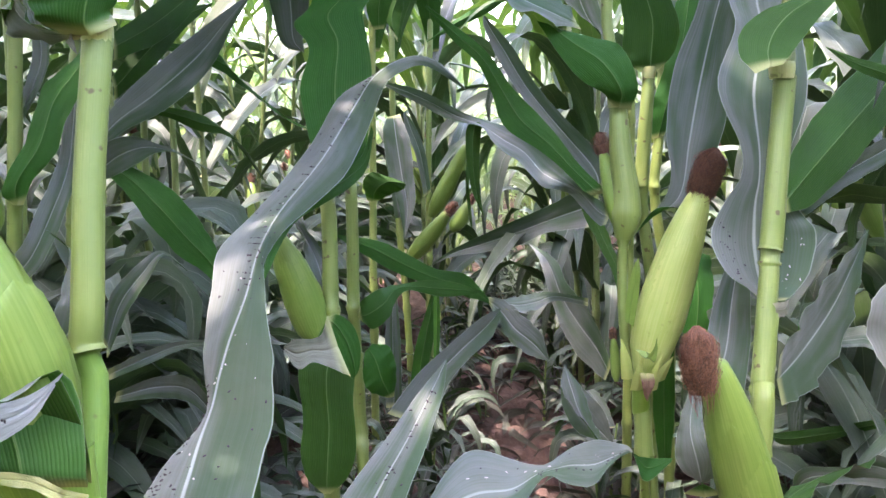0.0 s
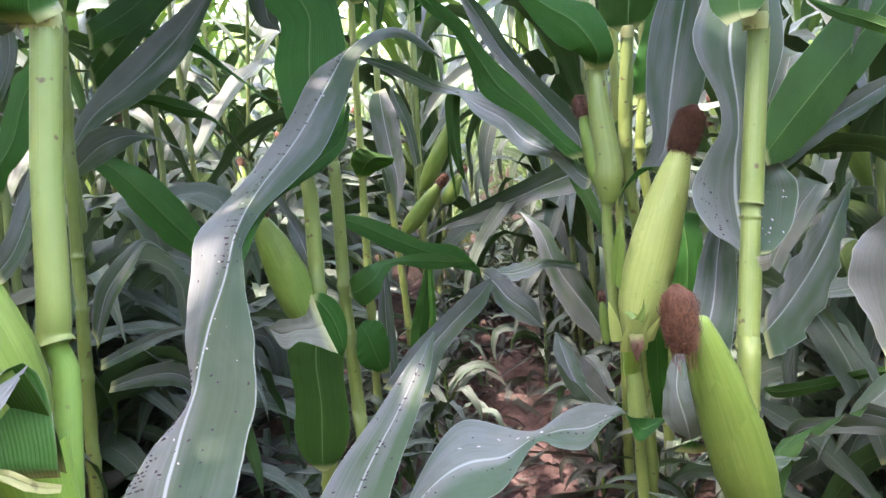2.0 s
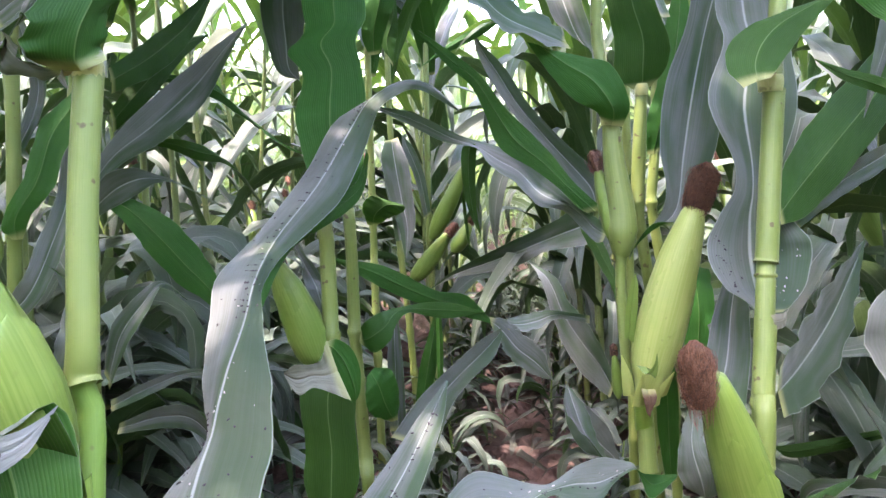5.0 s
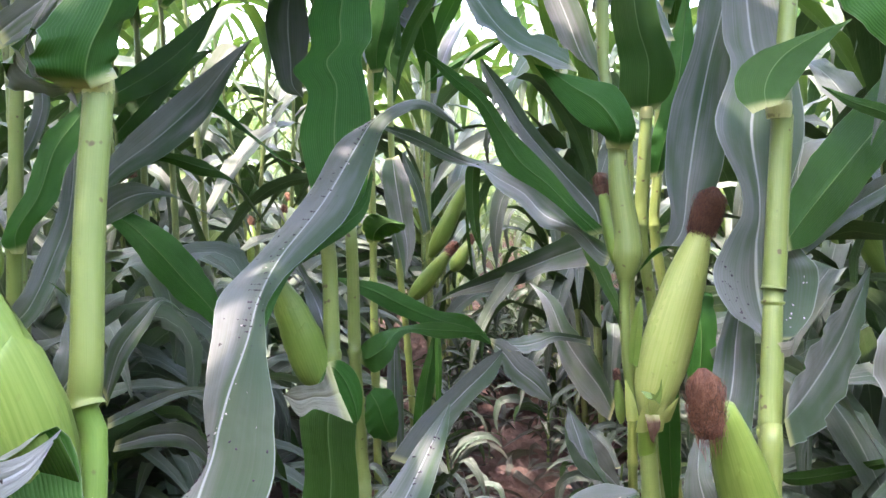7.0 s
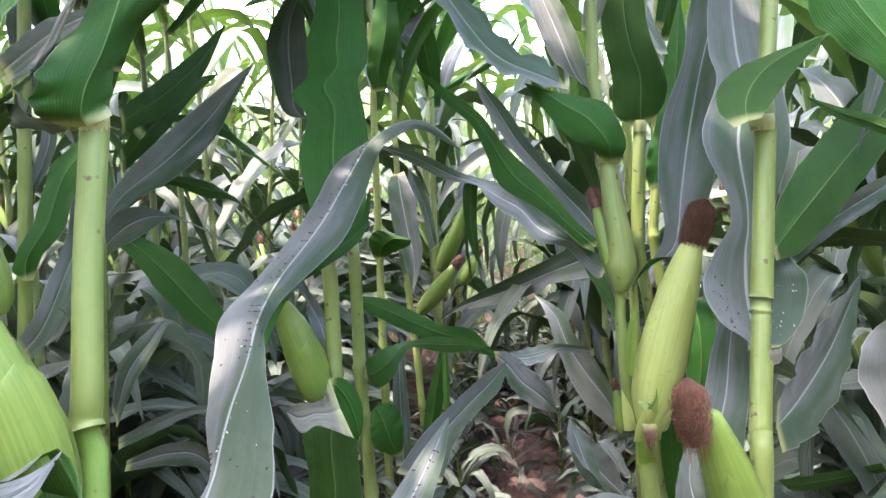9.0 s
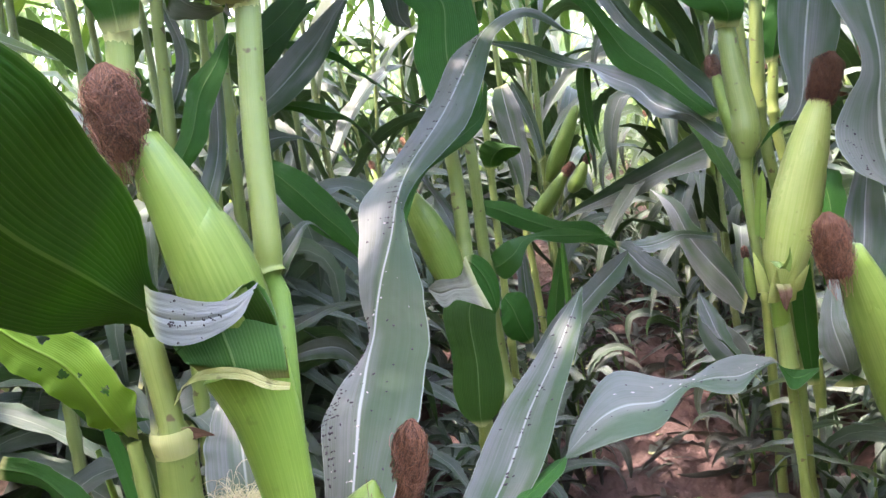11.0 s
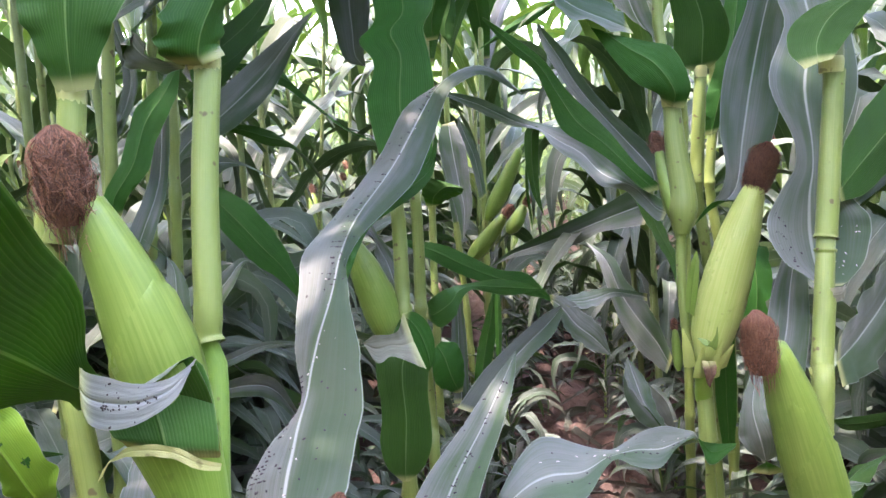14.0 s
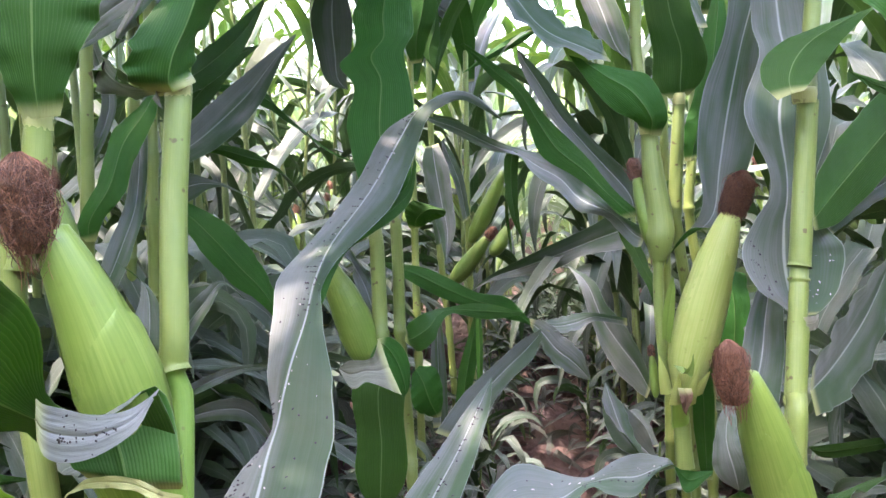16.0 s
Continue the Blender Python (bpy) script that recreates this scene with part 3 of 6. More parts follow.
PLANT_A = new_plant("near maize plant with pale stalk and a silked ear", -0.274, 0.369, 0.12)
LINE = [(0.000, 0.000, -0.030), (0.030, 0.049, 0.647), (0.037, 0.060, 0.790), (0.029, 0.090, 0.878), (0.023, 0.092, 0.907), (0.017, 0.122, 1.025), (0.017, 0.146, 1.128), (0.021, 0.158, 1.191), (0.061, 0.249, 1.800)]
part("stalk", stalk_sheet(LINE, [0.024, 0.048, 0.072, 0.096, 0.120, 0.215, 0.500, 0.500], 0.01, 0.0085, 14), LOWER, PLANT_A)
crown(PLANT_A, LINE, 1, 13)
sheath(PLANT_A, [(0.025, 0.090, 0.901), (0.023, 0.092, 0.909), (0.024, 0.096, 0.932), (0.017, 0.122, 1.025), (0.017, 0.146, 1.124)], 0.0122, 0.0108)
collar(PLANT_A, (0.017, 0.146, 1.128), 0.0108, (0, -1, 0), 1)
part("leaf", blade([
    (0.0207, 0.1292, 1.1235, -0.0189, -0.0029, -0.0029),
    (0.0226, 0.1191, 1.1325, -0.0135, -0.0252, -0.0059),
    (0.0293, 0.1177, 1.1521, -0.0145, -0.0318, -0.0119),
    (0.0388, 0.1286, 1.1797, -0.0158, -0.0341, -0.0127),
    (0.0515, 0.1505, 1.2340, -0.0367, -0.0060, -0.0091),
    (0.0490, 0.2295, 1.3275, -0.0364, -0.0057, -0.0058),
    (0.0826, 0.3059, 1.4477, -0.0049, -0.0007, 0.0001)], fold=0.3, seed=6), LEAF, PLANT_A)
part("leaf", blade([
    (-0.0121, 0.1543, 1.1281, -0.0063, -0.0007, 0.0023),
    (-0.0415, 0.1638, 1.1333, 0.0110, -0.0219, 0.0046),
    (-0.0660, 0.1722, 1.1524, 0.0226, -0.0220, 0.0100),
    (-0.0658, 0.1893, 1.1735, -0.0031, 0.0257, 0.0165),
    (-0.0591, 0.2134, 1.2051, 0.0093, 0.0019, 0.0067),
    (-0.0451, 0.2517, 1.2714, 0.0024, 0.0003, -0.0001)], fold=0.1, seed=7), LEAF, PLANT_A)
ear(PLANT_A, (0.022, 0.040, 0.859), (-0.017, 0.014, 1.022), 0.0315, seed=3, cone=True, hairs=1500, silk_size=0.72, spin=0.4, label="plump pale green ear with brown silk", silk_root=(-0.022, 0.003, 1.007), silk_end=(-0.028, 0.002, 1.072))
sheath(PLANT_A, [(0.033, 0.043, 0.635), (0.033, 0.044, 0.720), (0.025, 0.046, 0.794), (0.014, 0.046, 0.840)], 0.0125, 0.033, SHEATH)
part("leaf", blade([
    (0.0337, 0.0062, 0.8408, -0.0306, -0.0090, 0.0070),
    (0.0339, 0.0002, 0.8512, -0.0334, -0.0099, 0.0071),
    (0.0274, 0.0056, 0.8674, -0.0365, -0.0117, 0.0012),
    (0.0171, 0.0086, 0.8910, -0.0339, -0.0129, -0.0143),
    (0.0077, -0.0160, 0.8886, -0.0206, -0.0076, -0.0065),
    (0.0053, -0.0510, 0.9097, -0.0112, -0.0048, -0.0089),
    (0.0143, -0.1072, 0.9432, -0.0356, -0.0158, -0.0317),
    (0.0315, -0.1714, 0.9760, -0.0462, -0.0190, -0.0299),
    (0.0389, -0.2169, 1.0139, -0.0515, -0.0205, -0.0279),
    (0.0366, -0.2457, 1.0421, -0.0362, -0.0153, -0.0259),
    (0.0426, -0.2620, 1.0637, -0.0021, -0.0008, -0.0008)], rows=40, fold=0.12, ruffle=0.05, seed=10), LEAF, PLANT_A)
part("leaf", blade([
    (-0.0064, -0.0195, 0.8338, -0.0017, -0.0008, -0.0018),
    (-0.0009, -0.0163, 0.8443, -0.0017, -0.0008, -0.0018),
    (0.0096, -0.0110, 0.8500, -0.0015, -0.0009, -0.0034),
    (0.0247, -0.0061, 0.8500, -0.0011, -0.0009, -0.0039),
    (0.0394, 0.0002, 0.8460, -0.0007, -0.0008, -0.0039),
    (0.0552, 0.0061, 0.8358, -0.0011, -0.0008, -0.0035),
    (0.0677, 0.0118, 0.8317, -0.0006, -0.0005, -0.0024)], rows=24, fold=0.1, ruffle=0.3, seed=11), (COLLAR, COLLAR), PLANT_A, "yellow-green collar rim")
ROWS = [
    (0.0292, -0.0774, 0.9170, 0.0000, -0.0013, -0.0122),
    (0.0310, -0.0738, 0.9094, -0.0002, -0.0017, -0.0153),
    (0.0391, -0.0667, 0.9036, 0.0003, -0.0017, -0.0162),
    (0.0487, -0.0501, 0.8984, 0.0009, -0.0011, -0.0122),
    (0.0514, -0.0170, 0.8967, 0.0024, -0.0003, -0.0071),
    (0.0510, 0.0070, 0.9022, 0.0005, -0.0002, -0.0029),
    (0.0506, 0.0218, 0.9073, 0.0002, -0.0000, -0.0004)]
part("leaf", blade(ROWS, fold=0.05, ruffle=0.0, rows=20, seed=13), LIT_ROLL, PLANT_A)
flecks(PLANT_A, ROWS, 0.1, FLECK, 40, 10, 0.0006, 1.3, 0.25, 0.6)
part("leaf", blade([
    (0.0184, 0.0393, 0.8396, -0.0343, -0.0056, 0.0086),
    (0.0203, 0.0293, 0.8582, -0.0358, -0.0069, -0.0006),
    (0.0225, 0.0162, 0.8760, -0.0348, -0.0079, -0.0115),
    (0.0194, 0.0097, 0.8879, -0.0335, -0.0085, -0.0200)], fold=-0.15, ruffle=0.0, rows=18, seed=15), LEAF, PLANT_A)
ear(PLANT_A, (0.019, 0.078, 0.565), (0.080, 0.097, 0.715), 0.039, seed=5, blunt=0.14, hairs=900, silk_size=0.6, spin=1.2, silk_root=(0.093, 0.088, 0.692), silk_end=(0.096, 0.078, 0.612))
ear(PLANT_A, (0.054, 0.129, 0.594), (0.086, 0.150, 0.673), 0.0165, seed=6, hairs=900, silk_size=1.2, spin=0.3, silk_end=(0.098, 0.163, 0.741))
ROWS = [
    (0.0573, 0.0804, 0.6459, 0.0188, 0.0054, -0.0048, 0.00),
    (0.0483, 0.1140, 0.6806, 0.0318, 0.0003, 0.0045, 0.00),
    (0.0456, 0.1443, 0.7154, 0.0394, -0.0030, 0.0016, 0.00),
    (0.0422, 0.1819, 0.7469, 0.0505, -0.0022, 0.0003, -0.05),
    (0.0409, 0.2237, 0.7652, 0.0491, -0.0051, 0.0017, -0.19),
    (0.0442, 0.2789, 0.7935, 0.0403, -0.0158, 0.0025, -0.55),
    (0.0313, 0.3156, 0.8213, 0.0426, -0.0154, -0.0002, -0.27),
    (0.0191, 0.3477, 0.8519, 0.0425, -0.0153, 0.0005, 0.07),
    (0.0061, 0.3932, 0.8871, 0.0357, -0.0099, -0.0021, 0.50),
    (-0.0065, 0.4426, 0.9297, 0.0333, -0.0163, -0.0038, 0.93),
    (0.0014, 0.5351, 0.9663, 0.0348, -0.0167, -0.0021, 0.50),
    (0.0426, 0.6377, 1.0274, 0.0311, -0.0153, -0.0143, 0.00),
    (0.0636, 0.7279, 1.0957, 0.0247, -0.0107, -0.0213, 0.00),
    (0.0824, 0.7855, 1.1430, 0.0131, -0.0274, -0.0107, 0.00),
    (0.1210, 0.8341, 1.1715, 0.0063, -0.0240, -0.0101, 0.00),
    (0.1570, 0.8795, 1.1694, -0.0027, -0.0197, -0.0069, 0.00),
    (0.1998, 0.9324, 1.1266, -0.0009, -0.0002, -0.0009, 0.00)]
part("leaf", blade(ROWS, rows=64, fold=-0.36, ruffle=0.04, waves=7.0, seed=19), HALF_SHADED, PLANT_A, "large arching leaf with dark specks")
flecks(PLANT_A, ROWS, -0.75, FLECK, 120, 1, 0.0009, 1.8, 0.10, 0.36, -0.36)
flecks(PLANT_A, ROWS, -0.1, FLECK, 150, 2, 0.0008, 1.8, 0.5, 0.82, -0.36)
flecks(PLANT_A, ROWS, 0.0, ANTHER, 40, 12, 0.0007, 1.8, 0.1, 0.8, -0.36)

PLANT_B = new_plant("near maize plant with pale fresh silk at its joint", -0.321, 0.317, 0.12)
LINE = [(0.000, 0.000, -0.030), (0.017, 0.041, 0.669), (0.021, 0.049, 0.800), (-0.011, 0.075, 0.993), (0.006, 0.093, 1.081), (0.004, 0.114, 1.189), (-0.009, 0.205, 1.800)]
part("stalk", stalk_sheet(LINE, [0.031, 0.062, 0.093, 0.124, 0.155, 0.341], 0.0105, 0.0085, 14), STALK, PLANT_B)
sheath(PLANT_B, [(0.013, 0.031, 0.500), (0.017, 0.041, 0.669), (0.021, 0.049, 0.802)], 0.0172, 0.0150)
collar(PLANT_B, (0.021, 0.049, 0.802), 0.0158, (0, -1, 0), 3)
crown(PLANT_B, LINE, 2, 13)
sheath(PLANT_B, [(-0.005, 0.076, 0.993), (0.005, 0.088, 1.057), (0.008, 0.095, 1.101)], 0.0105, 0.01)
sheath(PLANT_B, [(0.024, 0.014, 0.603), (0.014, 0.019, 0.669), (0.006, 0.026, 0.742), (-0.001, 0.032, 0.806)], 0.0068, 0.0052)
collar(PLANT_B, (0.008, 0.095, 1.104), 0.01, (0, -1, 0), 2)
part("leaf", blade([
    (0.0170, 0.0843, 1.1006, -0.0130, -0.0025, -0.0004),
    (0.0206, 0.0774, 1.1253, -0.0219, -0.0043, -0.0010),
    (0.0254, 0.0736, 1.1591, -0.0373, -0.0071, -0.0002),
    (0.0283, 0.0783, 1.1976, -0.0467, -0.0085, 0.0041),
    (0.0395, 0.1093, 1.2777, -0.0473, -0.0082, 0.0082),
    (0.0629, 0.1645, 1.3700, -0.0042, -0.0008, 0.0002)], fold=0.2, seed=29), LEAF, PLANT_B)
part("leaf", blade([
    (-0.0036, 0.0325, 0.8111, -0.0051, -0.0011, 0.0038),
    (-0.0079, 0.0229, 0.8291, -0.0245, 0.0086, -0.0129),
    (-0.0258, 0.0120, 0.8702, -0.0166, -0.0073, -0.0138),
    (-0.0510, -0.0030, 0.8979, -0.0127, -0.0061, -0.0150),
    (-0.0780, -0.0177, 0.9328, -0.0082, -0.0038, -0.0086),
    (-0.1285, -0.0386, 0.9783, -0.0041, -0.0020, -0.0051)], rows=150, across=np.linspace(-1, 1, 61), holes=((0.40, 0.25, 0.016, 0.16), (0.28, -0.42, 0.013, 0.13), (0.53, -0.40, 0.018, 0.14), (0.36, -0.1, 0.006, 0.05), (0.47, 0.5, 0.008, 0.07)), fold=0.15, seed=30), SUNLIT, PLANT_B, "bright sunlit leaf with chewed holes")
part("leaf", blade([
    (-0.0145, 0.0596, 0.8027, -0.0082, -0.0024, 0.0022),
    (-0.0382, 0.0826, 0.7943, 0.0031, -0.0280, 0.0165),
    (-0.0491, 0.1042, 0.7450, -0.0008, -0.0271, 0.0187),
    (-0.0627, 0.1235, 0.6852, -0.0136, -0.0032, 0.0093),
    (-0.0745, 0.1438, 0.6282, -0.0097, -0.0026, 0.0039),
    (-0.0804, 0.1651, 0.5640, -0.0005, -0.0002, 0.0001)], fold=0.2, seed=31), LEAF, PLANT_B)
part("leaf", blade([
    (0.0261, 0.0440, 0.8053, 0.0003, -0.0003, -0.0034),
    (0.0354, 0.0470, 0.8057, 0.0002, -0.0006, -0.0050),
    (0.0423, 0.0541, 0.8028, 0.0002, -0.0003, -0.0025),
    (0.0472, 0.0604, 0.7984, 0.0002, -0.0000, -0.0004)], rows=18, fold=0.1, seed=210), BROWN, PLANT_B, "torn brown ligule")
part("leaf", blade([
    (-0.1227, 0.1466, 0.8229, 0.0047, 0.0011, -0.0032),
    (-0.1117, 0.1532, 0.7677, 0.0160, 0.0052, 0.0005),
    (-0.1005, 0.1497, 0.7145, 0.0155, 0.0051, 0.0006),
    (-0.0907, 0.1465, 0.6680, 0.0149, 0.0047, -0.0006),
    (-0.0805, 0.1442, 0.6271, 0.0114, 0.0036, -0.0010),
    (-0.0769, 0.1397, 0.5847, 0.0054, 0.0017, -0.0007)], rows=36, fold=0.08, ruffle=0.03, seed=211), LEAF, PLANT_B)
part("leaf", blade([
    (0.0161, 0.0410, 0.8072, 0.0064, 0.0020, -0.0002),
    (0.0115, 0.0472, 0.8250, 0.0047, 0.0013, -0.0017),
    (0.0077, 0.0546, 0.8496, 0.0051, 0.0014, -0.0017),
    (-0.0011, 0.0664, 0.8797, 0.0040, 0.0012, -0.0010),
    (-0.0106, 0.0782, 0.9106, 0.0002, 0.0001, -0.0000)], rows=24, fold=0.2, ruffle=0.03, seed=212), LEAF, PLANT_B)
ear(PLANT_B, (-0.045, 0.196, 0.549), (-0.054, 0.228, 0.650), 0.0125, seed=8, silk=FRESH_SILK, hairs=420, silk_size=2.1, mop=True)
part("leaf", blade([
    (-0.0888, 0.2879, 0.5517, 0.0326, 0.0100, -0.0044),
    (-0.1061, 0.3285, 0.6587, 0.0400, 0.0127, -0.0022),
    (-0.1221, 0.3602, 0.6969, 0.0308, 0.0108, 0.0058),
    (-0.1396, 0.4026, 0.7392, 0.0170, 0.0062, 0.0046),
    (-0.1673, 0.4553, 0.8033, 0.0017, 0.0005, -0.0002)], fold=0.25, seed=33), LEAF, PLANT_B)

PLANT_C = new_plant("maize plant with jointed pale stalk and brown-silked ear", 0.244, 0.776, 0.12)
LINE = [(0.000, 0.000, -0.030), (0.059, 0.083, 0.688), (0.065, 0.111, 0.764), (0.079, 0.153, 0.879), (0.082, 0.162, 0.912), (0.104, 0.214, 1.118), (0.114, 0.239, 1.215), (0.178, 0.327, 1.800)]
part("stalk", stalk_sheet(LINE, [0.026, 0.052, 0.078, 0.103, 0.129, 0.259, 0.543], 0.0125, 0.0105, 14), STALK, PLANT_C)
crown(PLANT_C, LINE, 3, 10)
sheath(PLANT_C, [(0.081, 0.159, 0.910), (0.083, 0.163, 0.925), (0.093, 0.188, 1.016), (0.103, 0.211, 1.114)], 0.0138, 0.0128)
sheath(PLANT_C, [(0.060, 0.088, 0.686), (0.066, 0.110, 0.758), (0.076, 0.139, 0.839)], 0.0128, 0.0122)
part("leaf", blade([
    (0.0739, 0.1344, 0.8467, 0.0031, 0.0000, -0.0046),
    (0.0826, 0.1324, 0.8445, 0.0011, -0.0006, -0.0084),
    (0.0941, 0.1362, 0.8456, 0.0005, -0.0006, -0.0078),
    (0.0989, 0.1414, 0.8511, 0.0003, -0.0003, -0.0039)], fold=0.1, seed=40), DRY, PLANT_C, "torn dry collar")
collar(PLANT_C, (0.098, 0.208, 1.123), 0.0145, (0, -1, 0), 4)
part("leaf", blade([
    (0.0657, 0.1300, 1.1190, -0.0155, -0.0028, -0.0049),
    (0.0660, 0.1437, 1.1394, -0.0305, -0.0050, -0.0015),
    (0.0775, 0.1595, 1.1630, -0.0372, -0.0058, 0.0021),
    (0.0996, 0.1768, 1.1846, -0.0337, -0.0051, 0.0032),
    (0.1332, 0.1957, 1.2034, -0.0224, -0.0035, 0.0013),
    (0.1688, 0.2147, 1.2195, -0.0068, -0.0011, 0.0000),
    (0.1872, 0.2304, 1.2272, -0.0007, -0.0001, 0.0000)], rows=36, fold=0.16, ruffle=0.03, seed=42), LEAF, PLANT_C)
ROWS = [
    (0.0897, 0.1729, 0.8466, 0.0143, 0.0027, -0.0001, -0.15),
    (0.0904, 0.1943, 0.8530, 0.0290, 0.0050, -0.0044, -0.15),
    (0.0897, 0.2168, 0.8704, 0.0516, 0.0093, -0.0046, -0.15),
    (0.0899, 0.2364, 0.9044, 0.0664, 0.0125, -0.0017, -0.15),
    (0.0900, 0.2447, 0.9302, 0.0626, 0.0116, -0.0033, -0.15),
    (0.0901, 0.2533, 0.9586, 0.0446, 0.0078, -0.0065, -0.15),
    (0.0937, 0.2627, 0.9881, 0.0277, 0.0044, -0.0071, -0.15),
    (0.0967, 0.2781, 1.0258, 0.0321, 0.0052, -0.0078, -0.15),
    (0.0976, 0.3080, 1.1021, 0.0595, 0.0108, -0.0047, -0.15),
    (0.1145, 0.3514, 1.1788, 0.0461, 0.0078, -0.0084, -0.15),
    (0.1129, 0.3890, 1.2376, 0.0491, 0.0091, -0.0026, -0.15),
    (0.1181, 0.4441, 1.3453, 0.0353, 0.0065, -0.0019, -0.15),
    (0.1619, 0.5563, 1.5249, 0.0009, 0.0002, -0.0000, -0.15)]
part("leaf", blade(ROWS, rows=60, fold=0.1, ruffle=0.03, seed=44), LEAF, PLANT_C)
flecks(PLANT_C, ROWS, -0.7, FLECK, 26, 8, 0.0008, 1.6, 0.12, 0.35)
flecks(PLANT_C, ROWS, 0.6, ANTHER, 12, 9, 0.0007, 2, 0.1, 0.3)
ear(PLANT_C, (0.067, 0.042, 0.563), (-0.014, -0.027, 0.822), 0.0315, seed=11, hairs=1500, silk_size=0.64, spin=0.9, label="green ear with reddish brown silk tuft", silk_root=(-0.028, -0.047, 0.798), silk_end=(-0.034, -0.042, 0.860))
part("leaf", blade([
    (0.0934, 0.1543, 0.7545, 0.0015, -0.0025, -0.0299),
    (0.1330, 0.2023, 0.7758, 0.0061, -0.0032, -0.0451),
    (0.1836, 0.2543, 0.8228, 0.0119, -0.0017, -0.0381),
    (0.2242, 0.3050, 0.8729, 0.0052, -0.0011, -0.0207),
    (0.2576, 0.3538, 0.9121, -0.0000, -0.0001, -0.0012)], fold=0.16, seed=48), LEAF, PLANT_C)
part("leaf", blade([
    (0.0207, 0.1082, 0.6950, 0.0256, 0.0038, 0.0025),
    (0.0244, 0.1626, 0.7302, 0.0344, 0.0051, 0.0024),
    (0.0498, 0.2310, 0.7747, 0.0297, 0.0044, 0.0027),
    (0.0680, 0.2984, 0.8193, 0.0246, 0.0038, 0.0031),
    (0.0833, 0.3450, 0.8619, 0.0157, 0.0022, -0.0005),
    (0.0982, 0.4115, 0.9015, 0.0008, 0.0001, -0.0000)], fold=0.2, seed=49), LEAF, PLANT_C)
part("leaf", blade([
    (-0.0056, 0.0498, 0.6509, -0.0212, -0.0029, 0.0006),
    (-0.0161, 0.0320, 0.6944, 0.0221, 0.0029, -0.0021),
    (-0.0233, 0.0441, 0.7281, 0.0139, 0.0014, -0.0064),
    (-0.0162, 0.0776, 0.7510, 0.0066, 0.0001, -0.0095)], fold=0.2, seed=50), LEAF, PLANT_C)
part("leaf", blade([
    (0.1097, 0.2157, 0.9614, -0.0043, 0.0005, 0.0122),
    (0.1508, 0.2652, 0.9964, -0.0119, 0.0017, 0.0381),
    (0.2175, 0.3403, 1.0506, -0.0182, 0.0012, 0.0424),
    (0.2955, 0.4181, 1.1169, -0.0193, 0.0006, 0.0367),
    (0.3794, 0.4974, 1.1901, -0.0205, -0.0002, 0.0301),
    (0.4934, 0.6020, 1.2723, -0.0009, -0.0000, 0.0009)], fold=0.12, ruffle=0.04, seed=51), LEAF, PLANT_C)
part("leaf", blade([
    (0.1513, 0.3207, 0.9366, 0.0075, 0.0005, -0.0059),
    (0.2226, 0.3756, 0.9838, 0.0036, -0.0009, -0.0159),
    (0.3018, 0.4306, 1.0202, 0.0038, -0.0009, -0.0164),
    (0.3821, 0.4857, 1.0551, 0.0008, -0.0003, -0.0042)], seed=52), LEAF, PLANT_C)
part("leaf", blade([
    (0.2828, 0.2521, 1.0945, -0.0001, -0.0008, -0.0086),
    (0.2538, 0.3008, 1.1181, -0.0002, -0.0010, -0.0109),
    (0.2212, 0.3282, 1.1362, -0.0020, -0.0009, -0.0074),
    (0.1891, 0.3461, 1.1594, -0.0000, -0.0001, -0.0008)], seed=53), LEAF, PLANT_C)

PLANT_D = new_plant("maize plant carrying a pale yellow-green ear with brown silk", 0.223, 1.039, 0.12)
LINE = [(0.000, 0.000, -0.030), (-0.020, 0.070, 0.584), (-0.023, 0.088, 0.672), (-0.045, 0.100, 0.735), (-0.051, 0.119, 0.840), (-0.050, 0.125, 0.907), (-0.057, 0.151, 1.090), (-0.074, 0.169, 1.209), (-0.074, 0.178, 1.310), (-0.074, 0.222, 1.800)]
part("stalk", stalk_sheet(LINE, [0.024, 0.047, 0.071, 0.094, 0.244, 0.546], 0.0068, 0.0092, 14), STALK, PLANT_D)
crown(PLANT_D, LINE, 4, 6)
sheath(PLANT_D, [(-0.020, 0.068, 0.585), (-0.022, 0.076, 0.634), (-0.024, 0.086, 0.682)], 0.0135, 0.012)
part("sheath", tube(Sheet(), spline([(-0.049, 0.121, 0.896), (-0.047, 0.119, 0.925), (-0.047, 0.124, 0.965), (-0.055, 0.132, 1.030), (-0.059, 0.140, 1.096)], 24), np.interp(np.linspace(0, 1, 24), [0, .03, .1, .3, .6, 1], [.0125, .0135, .0165, .0225, .0185, .0125]), 18), STALK, PLANT_D, "sheath swollen by a young ear")
collar(PLANT_D, (-0.059, 0.139, 1.099), 0.0145, (0, -1, 0), 5)
ear(PLANT_D, (-0.025, 0.060, 0.704), (0.050, 0.074, 0.965), 0.0345, seed=14, hairs=1500, silk_size=0.72, spin=2.2, husk=PALE_HUSK, label="pale yellow-green ear partly in sunlight", silk_end=(0.068, 0.071, 1.023))
part("shank", tube(Sheet(), spline([(-0.024, 0.082, 0.645), (-0.026, 0.070, 0.675), (-0.027, 0.062, 0.700), (-0.022, 0.061, 0.725)], 8), np.array([.013, .0135, .0125, .0125, .0125, .0125, .0125, .0125]), 12), SHEATH, PLANT_D)
